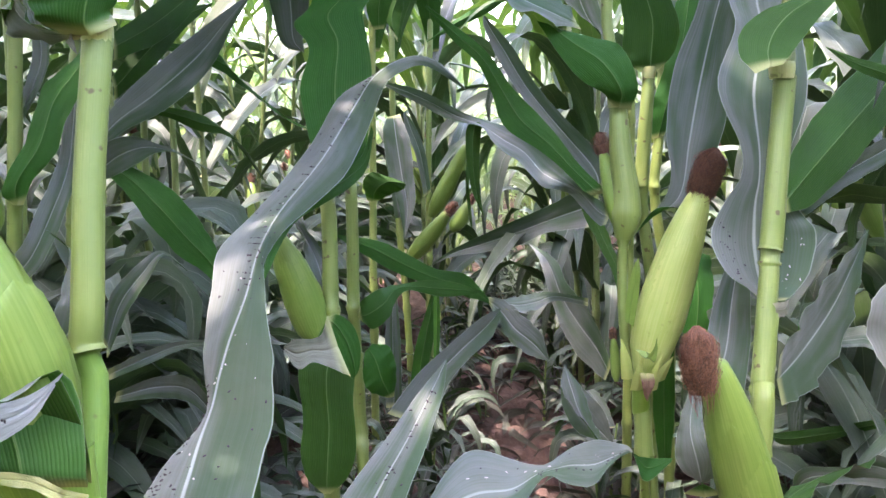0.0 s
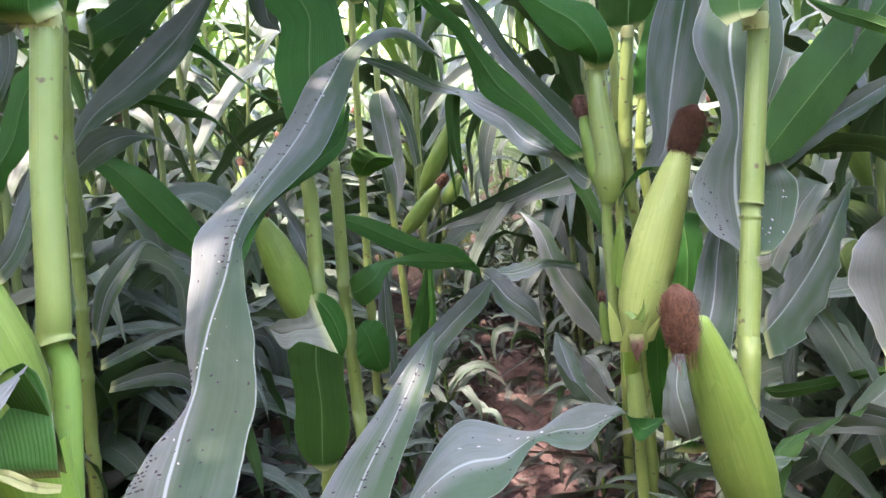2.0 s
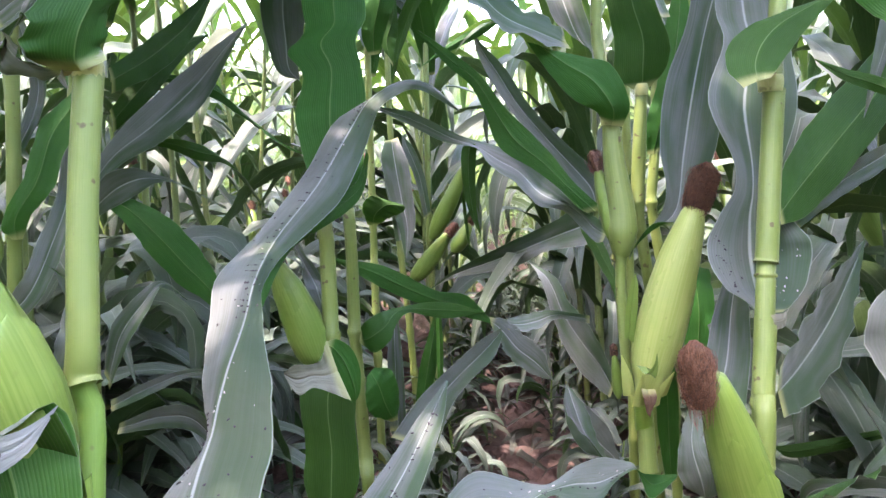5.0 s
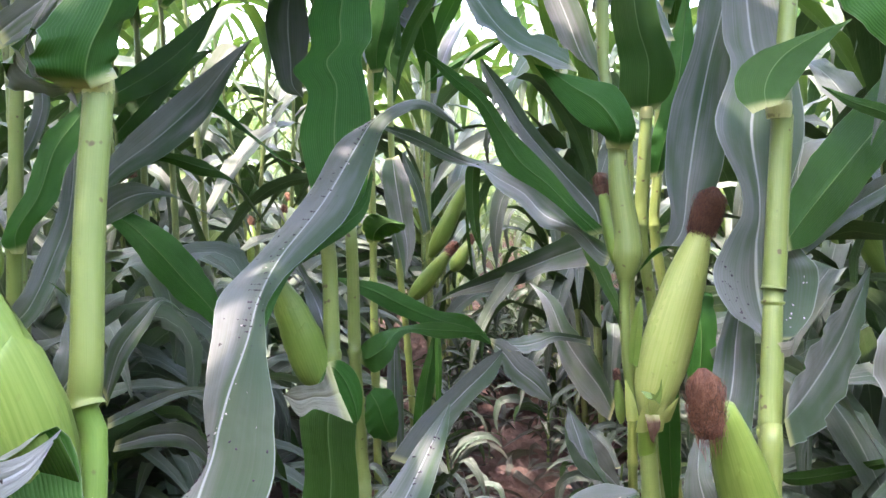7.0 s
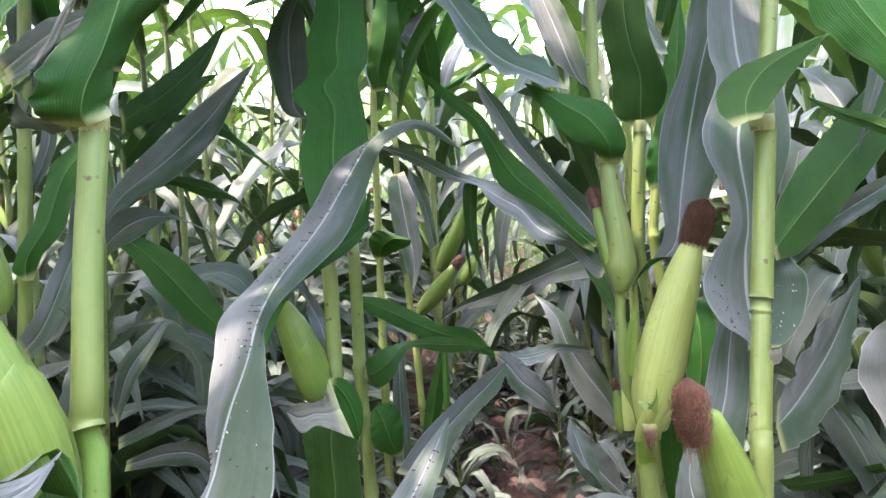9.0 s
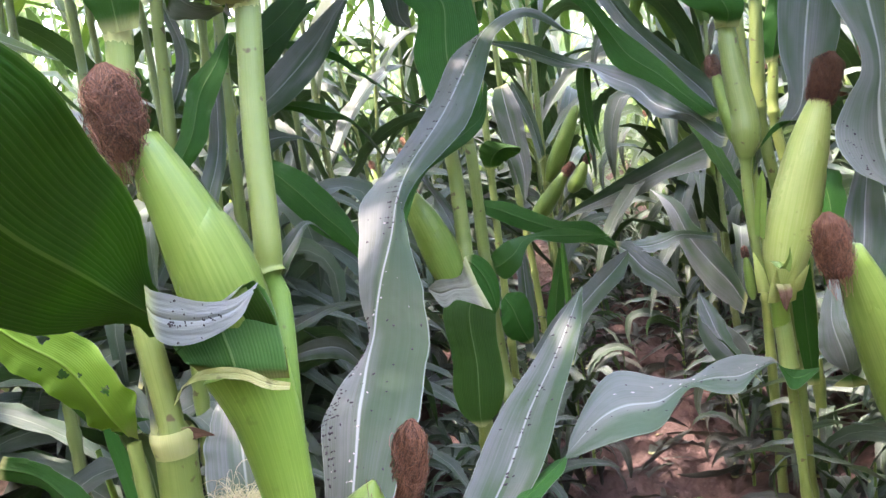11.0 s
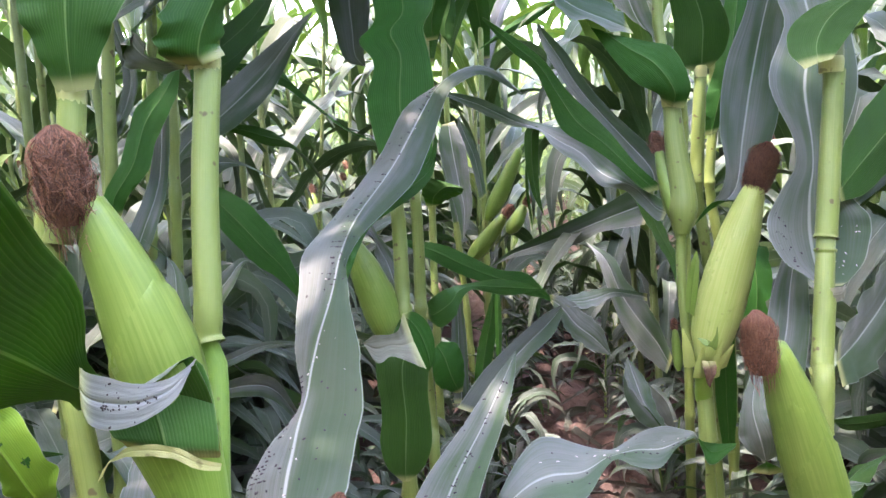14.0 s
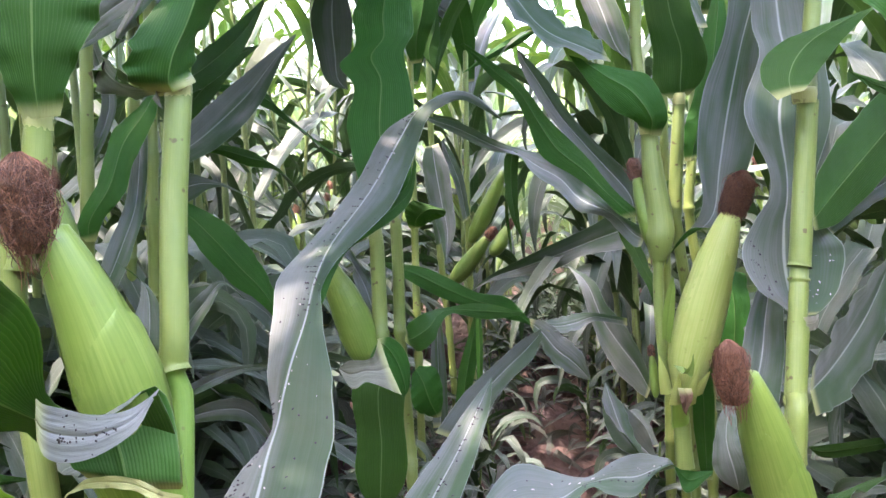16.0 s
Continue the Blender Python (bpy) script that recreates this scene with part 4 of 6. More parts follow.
for k, (x, z, lean, high) in enumerate(((-0.046, 0.706, -0.012, 0.062), (-0.034, 0.690, 0.004, 0.050), (-0.014, 0.690, 0.012, 0.058), (-0.004, 0.704, 0.016, 0.040))):
    part("husk_leaf", blade([(x, 0.040, z, 0.009, 0.004, 0), (x + lean * 0.4, 0.030, z + high * 0.5, 0.007, 0.003, 0), (x + lean, 0.026, z + high, 0.0008, 0, 0)], 10, PLAIN, fold=-0.3, ruffle=0.0, seed=k), PALE_HUSK, PLANT_D)
ear(PLANT_D, (-0.052, 0.115, 0.908), (-0.078, 0.152, 1.019), 0.0165, seed=15, hairs=150, silk_size=1.0)
ear(PLANT_D, (-0.057, 0.124, 0.677), (-0.062, 0.129, 0.743), 0.008, seed=16, hairs=60, silk_size=1.0)
part("leaf", blade([
    (-0.0588, 0.1148, 1.0861, -0.0152, -0.0016, 0.0061),
    (-0.0586, 0.0916, 1.1104, -0.0262, -0.0041, -0.0044),
    (-0.0850, 0.0812, 1.1485, -0.0290, -0.0060, -0.0216),
    (-0.1230, 0.0780, 1.1736, -0.0217, -0.0041, -0.0112),
    (-0.1597, 0.0753, 1.2015, -0.0156, -0.0017, 0.0060)], fold=0.3, ruffle=0.04, seed=64), LEAF, PLANT_D)
part("leaf", blade([
    (-0.1193, 0.1015, 1.2037, -0.0046, 0.0001, 0.0082),
    (-0.1513, 0.0778, 1.2155, 0.0118, 0.0397, 0.0178),
    (-0.2072, 0.0315, 1.2392, 0.0134, 0.0390, 0.0169),
    (-0.2441, -0.0106, 1.2811, 0.0149, 0.0416, 0.0149),
    (-0.2826, -0.0714, 1.3419, 0.0138, 0.0022, 0.0030),
    (-0.3150, -0.1118, 1.3945, 0.0007, 0.0001, -0.0000)], fold=0.12, seed=65), LEAF, PLANT_D)
part("leaf", blade([
    (-0.0339, 0.1470, 0.8974, 0.0107, 0.0024, 0.0102),
    (-0.0039, 0.1737, 0.9219, 0.0130, 0.0030, 0.0125),
    (0.0414, 0.2032, 0.9533, 0.0180, 0.0013, -0.0136),
    (0.0582, 0.2332, 1.0354, 0.0384, 0.0037, -0.0188),
    (0.0768, 0.2643, 1.1268, 0.0457, 0.0049, -0.0171),
    (0.1024, 0.2975, 1.2299, 0.0306, 0.0030, -0.0146),
    (0.1298, 0.3297, 1.3199, 0.0413, 0.0049, -0.0105),
    (0.1592, 0.3650, 1.4406, 0.0326, 0.0041, -0.0057),
    (0.1957, 0.4242, 1.5915, 0.0010, 0.0001, -0.0000)], rows=44, fold=0.2, ruffle=0.05, seed=66), LEAF, PLANT_D)
part("leaf", blade([
    (-0.0691, 0.1445, 0.9258, 0.0044, 0.0017, 0.0125),
    (-0.0847, 0.1632, 0.9324, 0.0020, 0.0019, 0.0175),
    (-0.1179, 0.1817, 0.9649, 0.0081, -0.0271, 0.0061),
    (-0.1663, 0.1972, 0.9882, 0.0099, 0.0392, 0.0187),
    (-0.1986, 0.2160, 1.0222, 0.0104, 0.0407, 0.0154),
    (-0.2353, 0.2330, 1.0442, 0.0097, 0.0381, 0.0149),
    (-0.2715, 0.2605, 1.0680, -0.0003, 0.0252, 0.0049),
    (-0.3174, 0.2758, 1.0846, 0.0030, 0.0014, 0.0103),
    (-0.3827, 0.3000, 1.1181, 0.0035, 0.0014, 0.0105),
    (-0.4478, 0.3234, 1.1430, 0.0010, 0.0004, 0.0029)], rows=40, fold=0.12, ruffle=0.04, seed=67), LEAF, PLANT_D)
part("leaf", blade([
    (-0.0829, 0.1785, 0.9576, -0.0132, 0.0023, -0.0028),
    (-0.1239, 0.1879, 0.9975, -0.0113, 0.0023, -0.0050),
    (-0.1611, 0.1978, 1.0366, -0.0140, 0.0011, -0.0112),
    (-0.2037, 0.2064, 1.0734, -0.0257, -0.0010, -0.0101),
    (-0.2352, 0.2186, 1.1225, -0.0166, 0.0015, -0.0035),
    (-0.2648, 0.2311, 1.1712, -0.0100, 0.0025, -0.0061),
    (-0.3053, 0.2402, 1.2086, -0.0102, 0.0026, -0.0051),
    (-0.3598, 0.2482, 1.2593, -0.0022, 0.0047, -0.0001)], rows=40, fold=0.12, ruffle=0.03, seed=68), LEAF, PLANT_D)
part("leaf", blade([
    (-0.0755, 0.2927, 0.9569, 0.0120, -0.0021, 0.0060),
    (-0.0861, 0.3073, 0.9926, 0.0244, 0.0006, 0.0087),
    (-0.1307, 0.3176, 1.0461, 0.0222, -0.0004, 0.0038),
    (-0.1641, 0.3283, 1.0859, 0.0223, -0.0010, -0.0013),
    (-0.2028, 0.3392, 1.1352, 0.0178, -0.0014, 0.0023),
    (-0.2378, 0.3519, 1.1937, 0.0142, -0.0015, 0.0074),
    (-0.2648, 0.3642, 1.2368, 0.0081, -0.0032, 0.0030),
    (-0.2753, 0.3773, 1.2595, 0.0020, -0.0047, 0.0002)], rows=36, fold=0.2, ruffle=0.04, seed=69), LEAF, PLANT_D)
part("leaf", blade([
    (-0.0662, 0.2467, 1.1557, 0.0063, 0.0009, -0.0002),
    (-0.0724, 0.2699, 1.1986, 0.0125, 0.0005, -0.0141),
    (-0.1018, 0.2901, 1.2434, 0.0275, 0.0030, -0.0101),
    (-0.1258, 0.3132, 1.3128, 0.0259, 0.0044, 0.0086),
    (-0.1482, 0.3358, 1.3745, 0.0215, 0.0038, 0.0089),
    (-0.1917, 0.3809, 1.4931, 0.0010, 0.0001, -0.0000)], fold=0.15, seed=70), LEAF, PLANT_D)
part("leaf", blade([
    (-0.0607, 0.1421, 0.5466, 0.0041, -0.0002, -0.0088),
    (-0.1059, 0.1711, 0.6023, 0.0174, 0.0012, -0.0138),
    (-0.1223, 0.1925, 0.6407, 0.0178, 0.0021, -0.0050),
    (-0.1340, 0.2142, 0.6748, 0.0009, 0.0000, -0.0009)], fold=0.2, seed=71), LEAF, PLANT_D)
ROWS = [
    (0.1416, 0.1333, 0.6207, -0.0058, 0.0059, -0.0015),
    (0.1553, 0.1726, 0.6239, -0.0086, 0.0077, -0.0007),
    (0.1665, 0.2241, 0.6249, -0.0112, 0.0121, -0.0011),
    (0.1808, 0.2919, 0.6225, -0.0119, 0.0117, -0.0029),
    (0.1927, 0.3482, 0.6182, -0.0079, 0.0130, -0.0022),
    (0.2036, 0.3892, 0.6207, 0.0062, -0.0360, 0.0012),
    (0.2316, 0.4320, 0.6357, 0.0135, -0.0897, 0.0000),
    (0.2594, 0.4728, 0.6357, 0.0171, -0.1105, -0.0022),
    (0.2972, 0.5152, 0.6239, 0.0083, -0.0752, -0.0020),
    (0.3255, 0.5514, 0.6278, 0.0027, -0.0260, -0.0012),
    (0.3420, 0.5673, 0.6280, 0.0006, -0.0190, -0.0008),
    (0.3675, 0.5911, 0.6255, -0.0070, -0.0559, -0.0016),
    (0.4005, 0.6217, 0.6157, -0.0061, -0.0685, -0.0027),
    (0.4292, 0.6522, 0.6164, -0.0084, -0.0372, -0.0012),
    (0.4501, 0.6697, 0.6175, -0.0014, -0.0081, -0.0004),
    (0.4638, 0.6822, 0.5985, 0.0026, 0.0136, 0.0005),
    (0.4800, 0.6958, 0.5823, 0.0071, 0.0381, 0.0012),
    (0.5137, 0.7179, 0.5865, 0.0023, 0.0071, 0.0001)]
part("leaf", blade(ROWS, rows=90, fold=0.05, ruffle=0.02, waves=4.0, seed=73), LEAF, PLANT_A)
flecks(PLANT_A, ROWS, 0.3, FLECK, 30, 4, 0.001, 1.6, 0.3, 0.8)
flecks(PLANT_A, ROWS, -0.2, ANTHER, 12, 5, 0.001, 2.2, 0.2, 0.8)
ROWS = [
    (0.1092, 0.1058, 0.5533, 0.0231, 0.0070, -0.0030),
    (0.1121, 0.1626, 0.5749, 0.0254, 0.0078, -0.0033),
    (0.1255, 0.2235, 0.6012, 0.0278, 0.0088, -0.0014),
    (0.1453, 0.3004, 0.6324, 0.0366, 0.0091, -0.0003),
    (0.1576, 0.3935, 0.6648, 0.0335, 0.0080, -0.0014),
    (0.1771, 0.4730, 0.6963, 0.0267, 0.0064, 0.0030),
    (0.1943, 0.5409, 0.7305, 0.0166, 0.0035, 0.0019),
    (0.2100, 0.5876, 0.7634, 0.0006, 0.0000, -0.0012)]
part("leaf", blade(ROWS, rows=36, fold=0.06, ruffle=0.02, seed=77), LEAF, PLANT_A)
flecks(PLANT_A, ROWS, 0.1, FLECK, 60, 3, 0.0009, 2.2, 0.1, 0.9)
ROWS = [
    (0.0434, 0.0854, 0.5711, 0.0243, 0.0058, -0.0154),
    (0.1159, 0.1526, 0.5806, 0.0185, -0.0385, -0.0093),
    (0.1917, 0.2399, 0.5735, 0.0184, -0.0410, -0.0283),
    (0.2482, 0.3173, 0.5398, 0.0034, -0.0464, -0.0153),
    (0.2831, 0.3774, 0.5087, -0.0035, -0.0328, -0.0052),
    (0.2987, 0.4134, 0.5022, -0.0001, -0.0001, -0.0006)]
part("leaf", blade(ROWS, rows=36, fold=0.05, ruffle=0.05, waves=3.0, seed=80), LEAF, PLANT_A, "grey-green leaf strewn with fallen anthers")
flecks(PLANT_A, ROWS, 0.1, ANTHER, 46, 6, 0.0011, 2.6, 0.15, 0.95)
flecks(PLANT_A, ROWS, -0.2, FLECK, 25, 7, 0.0009, 1.4, 0.1, 0.9)
part("leaf", blade([
    (0.2802, 0.3943, 0.4834, 0.0022, 0.0013, 0.0042),
    (0.3084, 0.4191, 0.4814, -0.0015, 0.0032, 0.0273),
    (0.3438, 0.4468, 0.4836, -0.0069, 0.0034, 0.0424),
    (0.3826, 0.4764, 0.4526, -0.0075, 0.0011, 0.0264),
    (0.4098, 0.5039, 0.4338, -0.0052, 0.0006, 0.0173)], fold=0.05, ruffle=0.03, seed=83), LEAF, PLANT_A)
part("leaf", blade([
    (0.4002, 0.5015, 0.4385, 0.0049, -0.0012, -0.0207),
    (0.4638, 0.5510, 0.4167, 0.0016, -0.0024, -0.0216),
    (0.5380, 0.6134, 0.3863, 0.0004, -0.0021, -0.0167),
    (0.6288, 0.6693, 0.3460, 0.0007, 0.0001, -0.0008)], fold=0.08, ruffle=0.06, seed=84), LEAF, PLANT_A)

PLANT_E = new_plant("slender maize plant with an upright dark leaf", 0.258, 1.403, 0.12)
LINE = [(0.000, 0.000, -0.030), (-0.011, -0.007, 0.554), (-0.014, -0.009, 0.758), (-0.037, -0.005, 0.957), (-0.026, 0.015, 1.153), (-0.011, 0.111, 1.304), (0.036, 0.186, 1.800)]
part("stalk", stalk_sheet(LINE, [0.037, 0.074, 0.111, 0.148, 0.221, 0.327, 0.500, 0.500], 0.0108, 0.0095, 14), STALK, PLANT_E)
crown(PLANT_E, LINE, 5, 10)
sheath(PLANT_E, [(-0.037, -0.007, 0.958), (-0.031, 0.003, 1.055), (-0.026, 0.012, 1.148)], 0.0115, 0.0108)
collar(PLANT_E, (-0.026, 0.010, 1.155), 0.011, (0, -1, 0), 6)
part("leaf", blade([
    (-0.0246, 0.0047, 1.1550, -0.0165, -0.0025, -0.0019),
    (-0.0243, -0.0028, 1.1833, -0.0444, -0.0068, -0.0059),
    (-0.0235, -0.0080, 1.2376, -0.0468, -0.0065, 0.0014),
    (-0.0407, -0.0153, 1.2963, -0.0408, -0.0059, -0.0012),
    (-0.0481, -0.0101, 1.3657, -0.0380, -0.0057, -0.0036),
    (-0.0452, 0.0105, 1.4785, -0.0287, -0.0040, 0.0009),
    (-0.0289, 0.0581, 1.6443, -0.0010, -0.0001, 0.0000)], fold=0.2, ruffle=0.05, seed=91), LEAF, PLANT_E)

PLANT_F = new_plant("slender maize plant in the row", 0.318, 1.630, 0.12)
LINE = [(0.000, 0.000, -0.030), (-0.006, 0.021, 0.467), (-0.010, 0.032, 0.704), (-0.043, 0.036, 0.916), (-0.036, 0.048, 1.043), (-0.022, 0.091, 1.266), (0.013, 0.171, 1.800)]
part("stalk", stalk_sheet(LINE, [0.044, 0.087, 0.131, 0.183, 0.274, 0.370, 0.530], 0.0115, 0.0095, 14), STALK, PLANT_F)
crown(PLANT_F, LINE, 6, 9)
part("leaf", blade([
    (-0.0387, 0.0375, 1.0406, -0.0115, -0.0019, -0.0025),
    (-0.0240, 0.0353, 1.1062, -0.0286, -0.0045, -0.0049),
    (-0.0028, 0.0450, 1.1801, -0.0257, -0.0036, 0.0008),
    (0.0194, 0.0789, 1.2972, -0.0260, -0.0036, 0.0008),
    (0.0349, 0.1142, 1.4408, -0.0012, -0.0002, 0.0000)], seed=96), LEAF, PLANT_F)
part("leaf", blade([
    (-0.0435, 0.0659, 1.0259, -0.0059, -0.0014, -0.0057),
    (-0.0835, 0.0759, 0.9733, -0.0116, -0.0005, 0.0122),
    (-0.0688, 0.1123, 0.9042, -0.0120, -0.0011, 0.0064),
    (-0.0838, 0.1421, 0.8081, -0.0012, -0.0002, 0.0000)], seed=97), LEAF, PLANT_F)

PLANT_K = new_plant("maize plant with a leaf clasping its stalk", 0.372, 0.678, 0.12)
LINE = [(0.000, 0.000, -0.030), (0.058, 0.081, 0.678), (0.066, 0.106, 0.776), (0.075, 0.129, 0.854), (0.085, 0.161, 1.004), (0.092, 0.192, 1.145), (0.125, 0.290, 1.800)]
part("stalk", stalk_sheet(LINE, [0.031, 0.061, 0.092, 0.122, 0.153, 0.289, 0.500, 0.500], 0.0138, 0.0115, 14), STALK, PLANT_K)
crown(PLANT_K, LINE, 7, 12)
sheath(PLANT_K, [(0.074, 0.126, 0.853), (0.083, 0.159, 1.004), (0.090, 0.190, 1.144)], 0.016, 0.0145)
collar(PLANT_K, (0.061, 0.102, 0.764), 0.015, (0, -1, 0), 7)
collar(PLANT_K, (0.091, 0.190, 1.148), 0.0155, (0, -1, 0), 8)
part("leaf", blade([
    (0.0582, 0.0997, 0.7661, 0.0148, 0.0015, -0.0036),
    (0.0692, 0.1250, 0.7876, 0.0331, 0.0038, -0.0046),
    (0.0797, 0.1512, 0.8159, 0.0531, 0.0064, -0.0051),
    (0.0833, 0.1669, 0.8481, 0.0613, 0.0076, -0.0047),
    (0.0912, 0.1823, 0.8742, 0.0499, 0.0064, -0.0026),
    (0.0985, 0.1917, 0.8956, 0.0305, 0.0041, -0.0001),
    (0.1027, 0.2003, 0.9144, 0.0169, 0.0026, 0.0022),
    (0.1189, 0.2186, 0.9524, 0.0248, 0.0037, 0.0018),
    (0.1474, 0.2673, 1.0438, 0.0321, 0.0046, 0.0015),
    (0.1954, 0.3324, 1.1581, 0.0267, 0.0034, -0.0014),
    (0.2750, 0.4504, 1.3229, 0.0007, 0.0001, -0.0000)], fold=0.2, seed=105), LEAF, PLANT_K)
part("leaf", blade([
    (0.0913, 0.1871, 1.1458, -0.0103, -0.0013, -0.0015),
    (0.0933, 0.1856, 1.1700, -0.0234, -0.0029, -0.0029),
    (0.1057, 0.2057, 1.2306, -0.0267, -0.0033, -0.0029),
    (0.1379, 0.2656, 1.3415, -0.0006, -0.0001, 0.0000)], seed=106), LEAF, PLANT_K)
part("leaf", blade([
    (0.1089, 0.1205, 1.0830, -0.0058, -0.0015, -0.0080),
    (0.0786, 0.1203, 1.1442, -0.0171, -0.0038, -0.0143),
    (0.0448, 0.1181, 1.1877, -0.0202, -0.0049, -0.0224),
    (0.0138, 0.1164, 1.2310, -0.0313, -0.0068, -0.0246),
    (-0.0035, 0.1169, 1.2750, -0.0281, -0.0056, -0.0150),
    (-0.0271, 0.1178, 1.3373, -0.0011, -0.0002, 0.0001)], seed=107), LEAF, PLANT_K)

PLANT_M = new_plant("maize plant with dark upright leaf and green ear", -0.244, 0.985, 0.12)
LINE = [(0.000, 0.000, -0.030), (-0.007, 0.069, 0.579), (-0.009, 0.098, 0.789), (-0.013, 0.120, 0.928), (-0.021, 0.143, 0.964), (-0.070, 0.348, 1.071), (-0.083, 0.446, 1.280), (-0.116, 0.524, 1.800)]
part("stalk", stalk_sheet(LINE, [0.030, 0.061, 0.091, 0.122, 0.171, 0.296], 0.0125, 0.0105, 14), STALK, PLANT_M)
crown(PLANT_M, LINE, 8, 13)
part("leaf", blade([
    (-0.0130, 0.1343, 0.9654, -0.0076, -0.0012, 0.0004),
    (-0.0034, 0.1542, 1.0073, -0.0338, -0.0057, -0.0046),
    (-0.0081, 0.1721, 1.0542, -0.0440, -0.0077, -0.0094),
    (-0.0185, 0.1947, 1.1067, -0.0514, -0.0083, -0.0016),
    (-0.0225, 0.2173, 1.1463, -0.0552, -0.0093, -0.0078),
    (-0.0241, 0.2413, 1.2003, -0.0459, -0.0078, -0.0062),
    (-0.0431, 0.2566, 1.2419, -0.0548, -0.0093, -0.0086),
    (-0.0251, 0.2772, 1.2751, -0.0483, -0.0080, -0.0048),
    (-0.0300, 0.2996, 1.3146, -0.0522, -0.0077, 0.0077),
    (-0.0293, 0.3235, 1.3616, -0.0429, -0.0063, 0.0073),
    (-0.0329, 0.3474, 1.4174, -0.0383, -0.0057, 0.0046),
    (-0.0438, 0.4051, 1.5342, -0.0226, -0.0035, 0.0013),
    (-0.0655, 0.4959, 1.7103, -0.0011, -0.0002, 0.0001)], rows=60, fold=0.1, ruffle=0.03, seed=112), LEAF, PLANT_M)
ear(PLANT_M, (-0.026, 0.092, 0.748), (-0.079, 0.079, 0.909), 0.0285, seed=21, hairs=90, silk_size=0.8, spin=0.5, label="smooth light green ear")
part("leaf", blade([
    (0.0053, -0.0019, 0.5600, -0.0050, -0.0010, 0.0004),
    (0.0075, -0.0060, 0.5840, -0.0270, -0.0050, 0.0008),
    (0.0105, -0.0070, 0.6191, -0.0370, -0.0068, 0.0022),
    (0.0125, -0.0040, 0.6560, -0.0352, -0.0064, 0.0010),
    (0.0105, -0.0006, 0.6858, -0.0344, -0.0062, 0.0006),
    (0.0085, 0.0030, 0.7080, -0.0364, -0.0067, 0.0020),
    (0.0090, 0.0106, 0.7370, -0.0378, -0.0068, 0.0041),
    (0.0198, 0.0207, 0.7596, -0.0297, -0.0043, 0.0118),
    (0.0213, 0.0342, 0.7838, -0.0184, -0.0019, 0.0134)], rows=48, fold=0.06, ruffle=0.02, seed=114), LEAF, PLANT_M)
part("leaf", blade([
    (0.0492, -0.0760, 0.7905, -0.0139, 0.0015, 0.0385),
    (0.0460, -0.0816, 0.7895, -0.0115, 0.0013, 0.0323),
    (0.0359, -0.0883, 0.7877, -0.0045, 0.0012, 0.0202),
    (0.0209, -0.0953, 0.7895, -0.0011, 0.0011, 0.0145),
    (0.0040, -0.1030, 0.7866, -0.0017, 0.0014, 0.0185),
    (-0.0112, -0.1045, 0.7943, -0.0003, 0.0001, 0.0017)], rows=26, fold=0.06, ruffle=0.05, seed=115), DRY, PLANT_M, "curled pinkish grey leaf tip")
part("leaf", blade([
    (0.0349, -0.0730, 0.8236, -0.0010, 0.0002, 0.0035),
    (0.0434, -0.0644, 0.8159, 0.0044, 0.0017, 0.0119),
    (0.0548, -0.0595, 0.7962, 0.0091, 0.0028, 0.0171),
    (0.0623, -0.0557, 0.7702, 0.0098, 0.0028, 0.0161),
    (0.0639, -0.0522, 0.7501, 0.0058, 0.0014, 0.0063),
    (0.0604, -0.0485, 0.7408, 0.0007, 0.0001, -0.0000)], rows=24, fold=0.05, ruffle=0.02, seed=116), LEAF, PLANT_M)
part("leaf", blade([
    (-0.0116, 0.1268, 0.7736, 0.0043, 0.0014, 0.0083),
    (-0.0351, 0.1492, 0.8339, 0.0232, 0.0021, -0.0136),
    (-0.0561, 0.1797, 0.8684, 0.0235, 0.0009, -0.0270),
    (-0.0922, 0.2095, 0.9188, 0.0124, 0.0009, -0.0094),
    (-0.1225, 0.2496, 0.9615, 0.0009, 0.0001, -0.0000)], fold=0.2, seed=117), LEAF, PLANT_M)

PLANT_MB = new_plant("maize plant in the row with round-bladed leaf", -0.256, 1.326, 0.12)
LINE = [(0.000, 0.000, -0.030), (-0.032, 0.045, 0.553), (-0.041, 0.059, 0.719), (-0.042, 0.072, 0.864), (-0.045, 0.080, 0.968), (-0.048, 0.082, 0.989), (-0.092, 0.106, 1.800)]
part("stalk", stalk_sheet(LINE, [0.037, 0.074, 0.112, 0.149, 0.234, 0.357], 0.0125, 0.0105, 14), STALK, PLANT_MB)
crown(PLANT_MB, LINE, 9, 12)
part("leaf", blade([
    (0.0365, 0.0070, 0.5852, -0.0060, -0.0010, -0.0013),
    (0.0285, -0.0211, 0.6237, -0.0247, -0.0051, -0.0174),
    (0.0191, -0.0291, 0.6627, -0.0232, -0.0054, -0.0237),
    (0.0041, -0.0193, 0.6829, -0.0070, -0.0017, -0.0076)], fold=0.1, seed=122), LEAF, PLANT_MB)
part("leaf", blade([
    (-0.0216, 0.0226, 0.7375, 0.0027, 0.0013, 0.0100),
    (-0.0045, 0.0046, 0.7365, -0.0095, 0.0009, 0.0252),
    (0.0256, 0.0106, 0.7555, -0.0095, 0.0009, 0.0252),
    (0.0442, 0.0756, 0.7733, -0.0102, -0.0010, 0.0055),
    (0.1145, 0.1352, 0.7616, -0.0051, 0.0007, 0.0162),
    (0.1909, 0.1952, 0.7442, 0.0011, 0.0002, -0.0000)], fold=0.1, seed=123), LEAF, PLANT_MB)

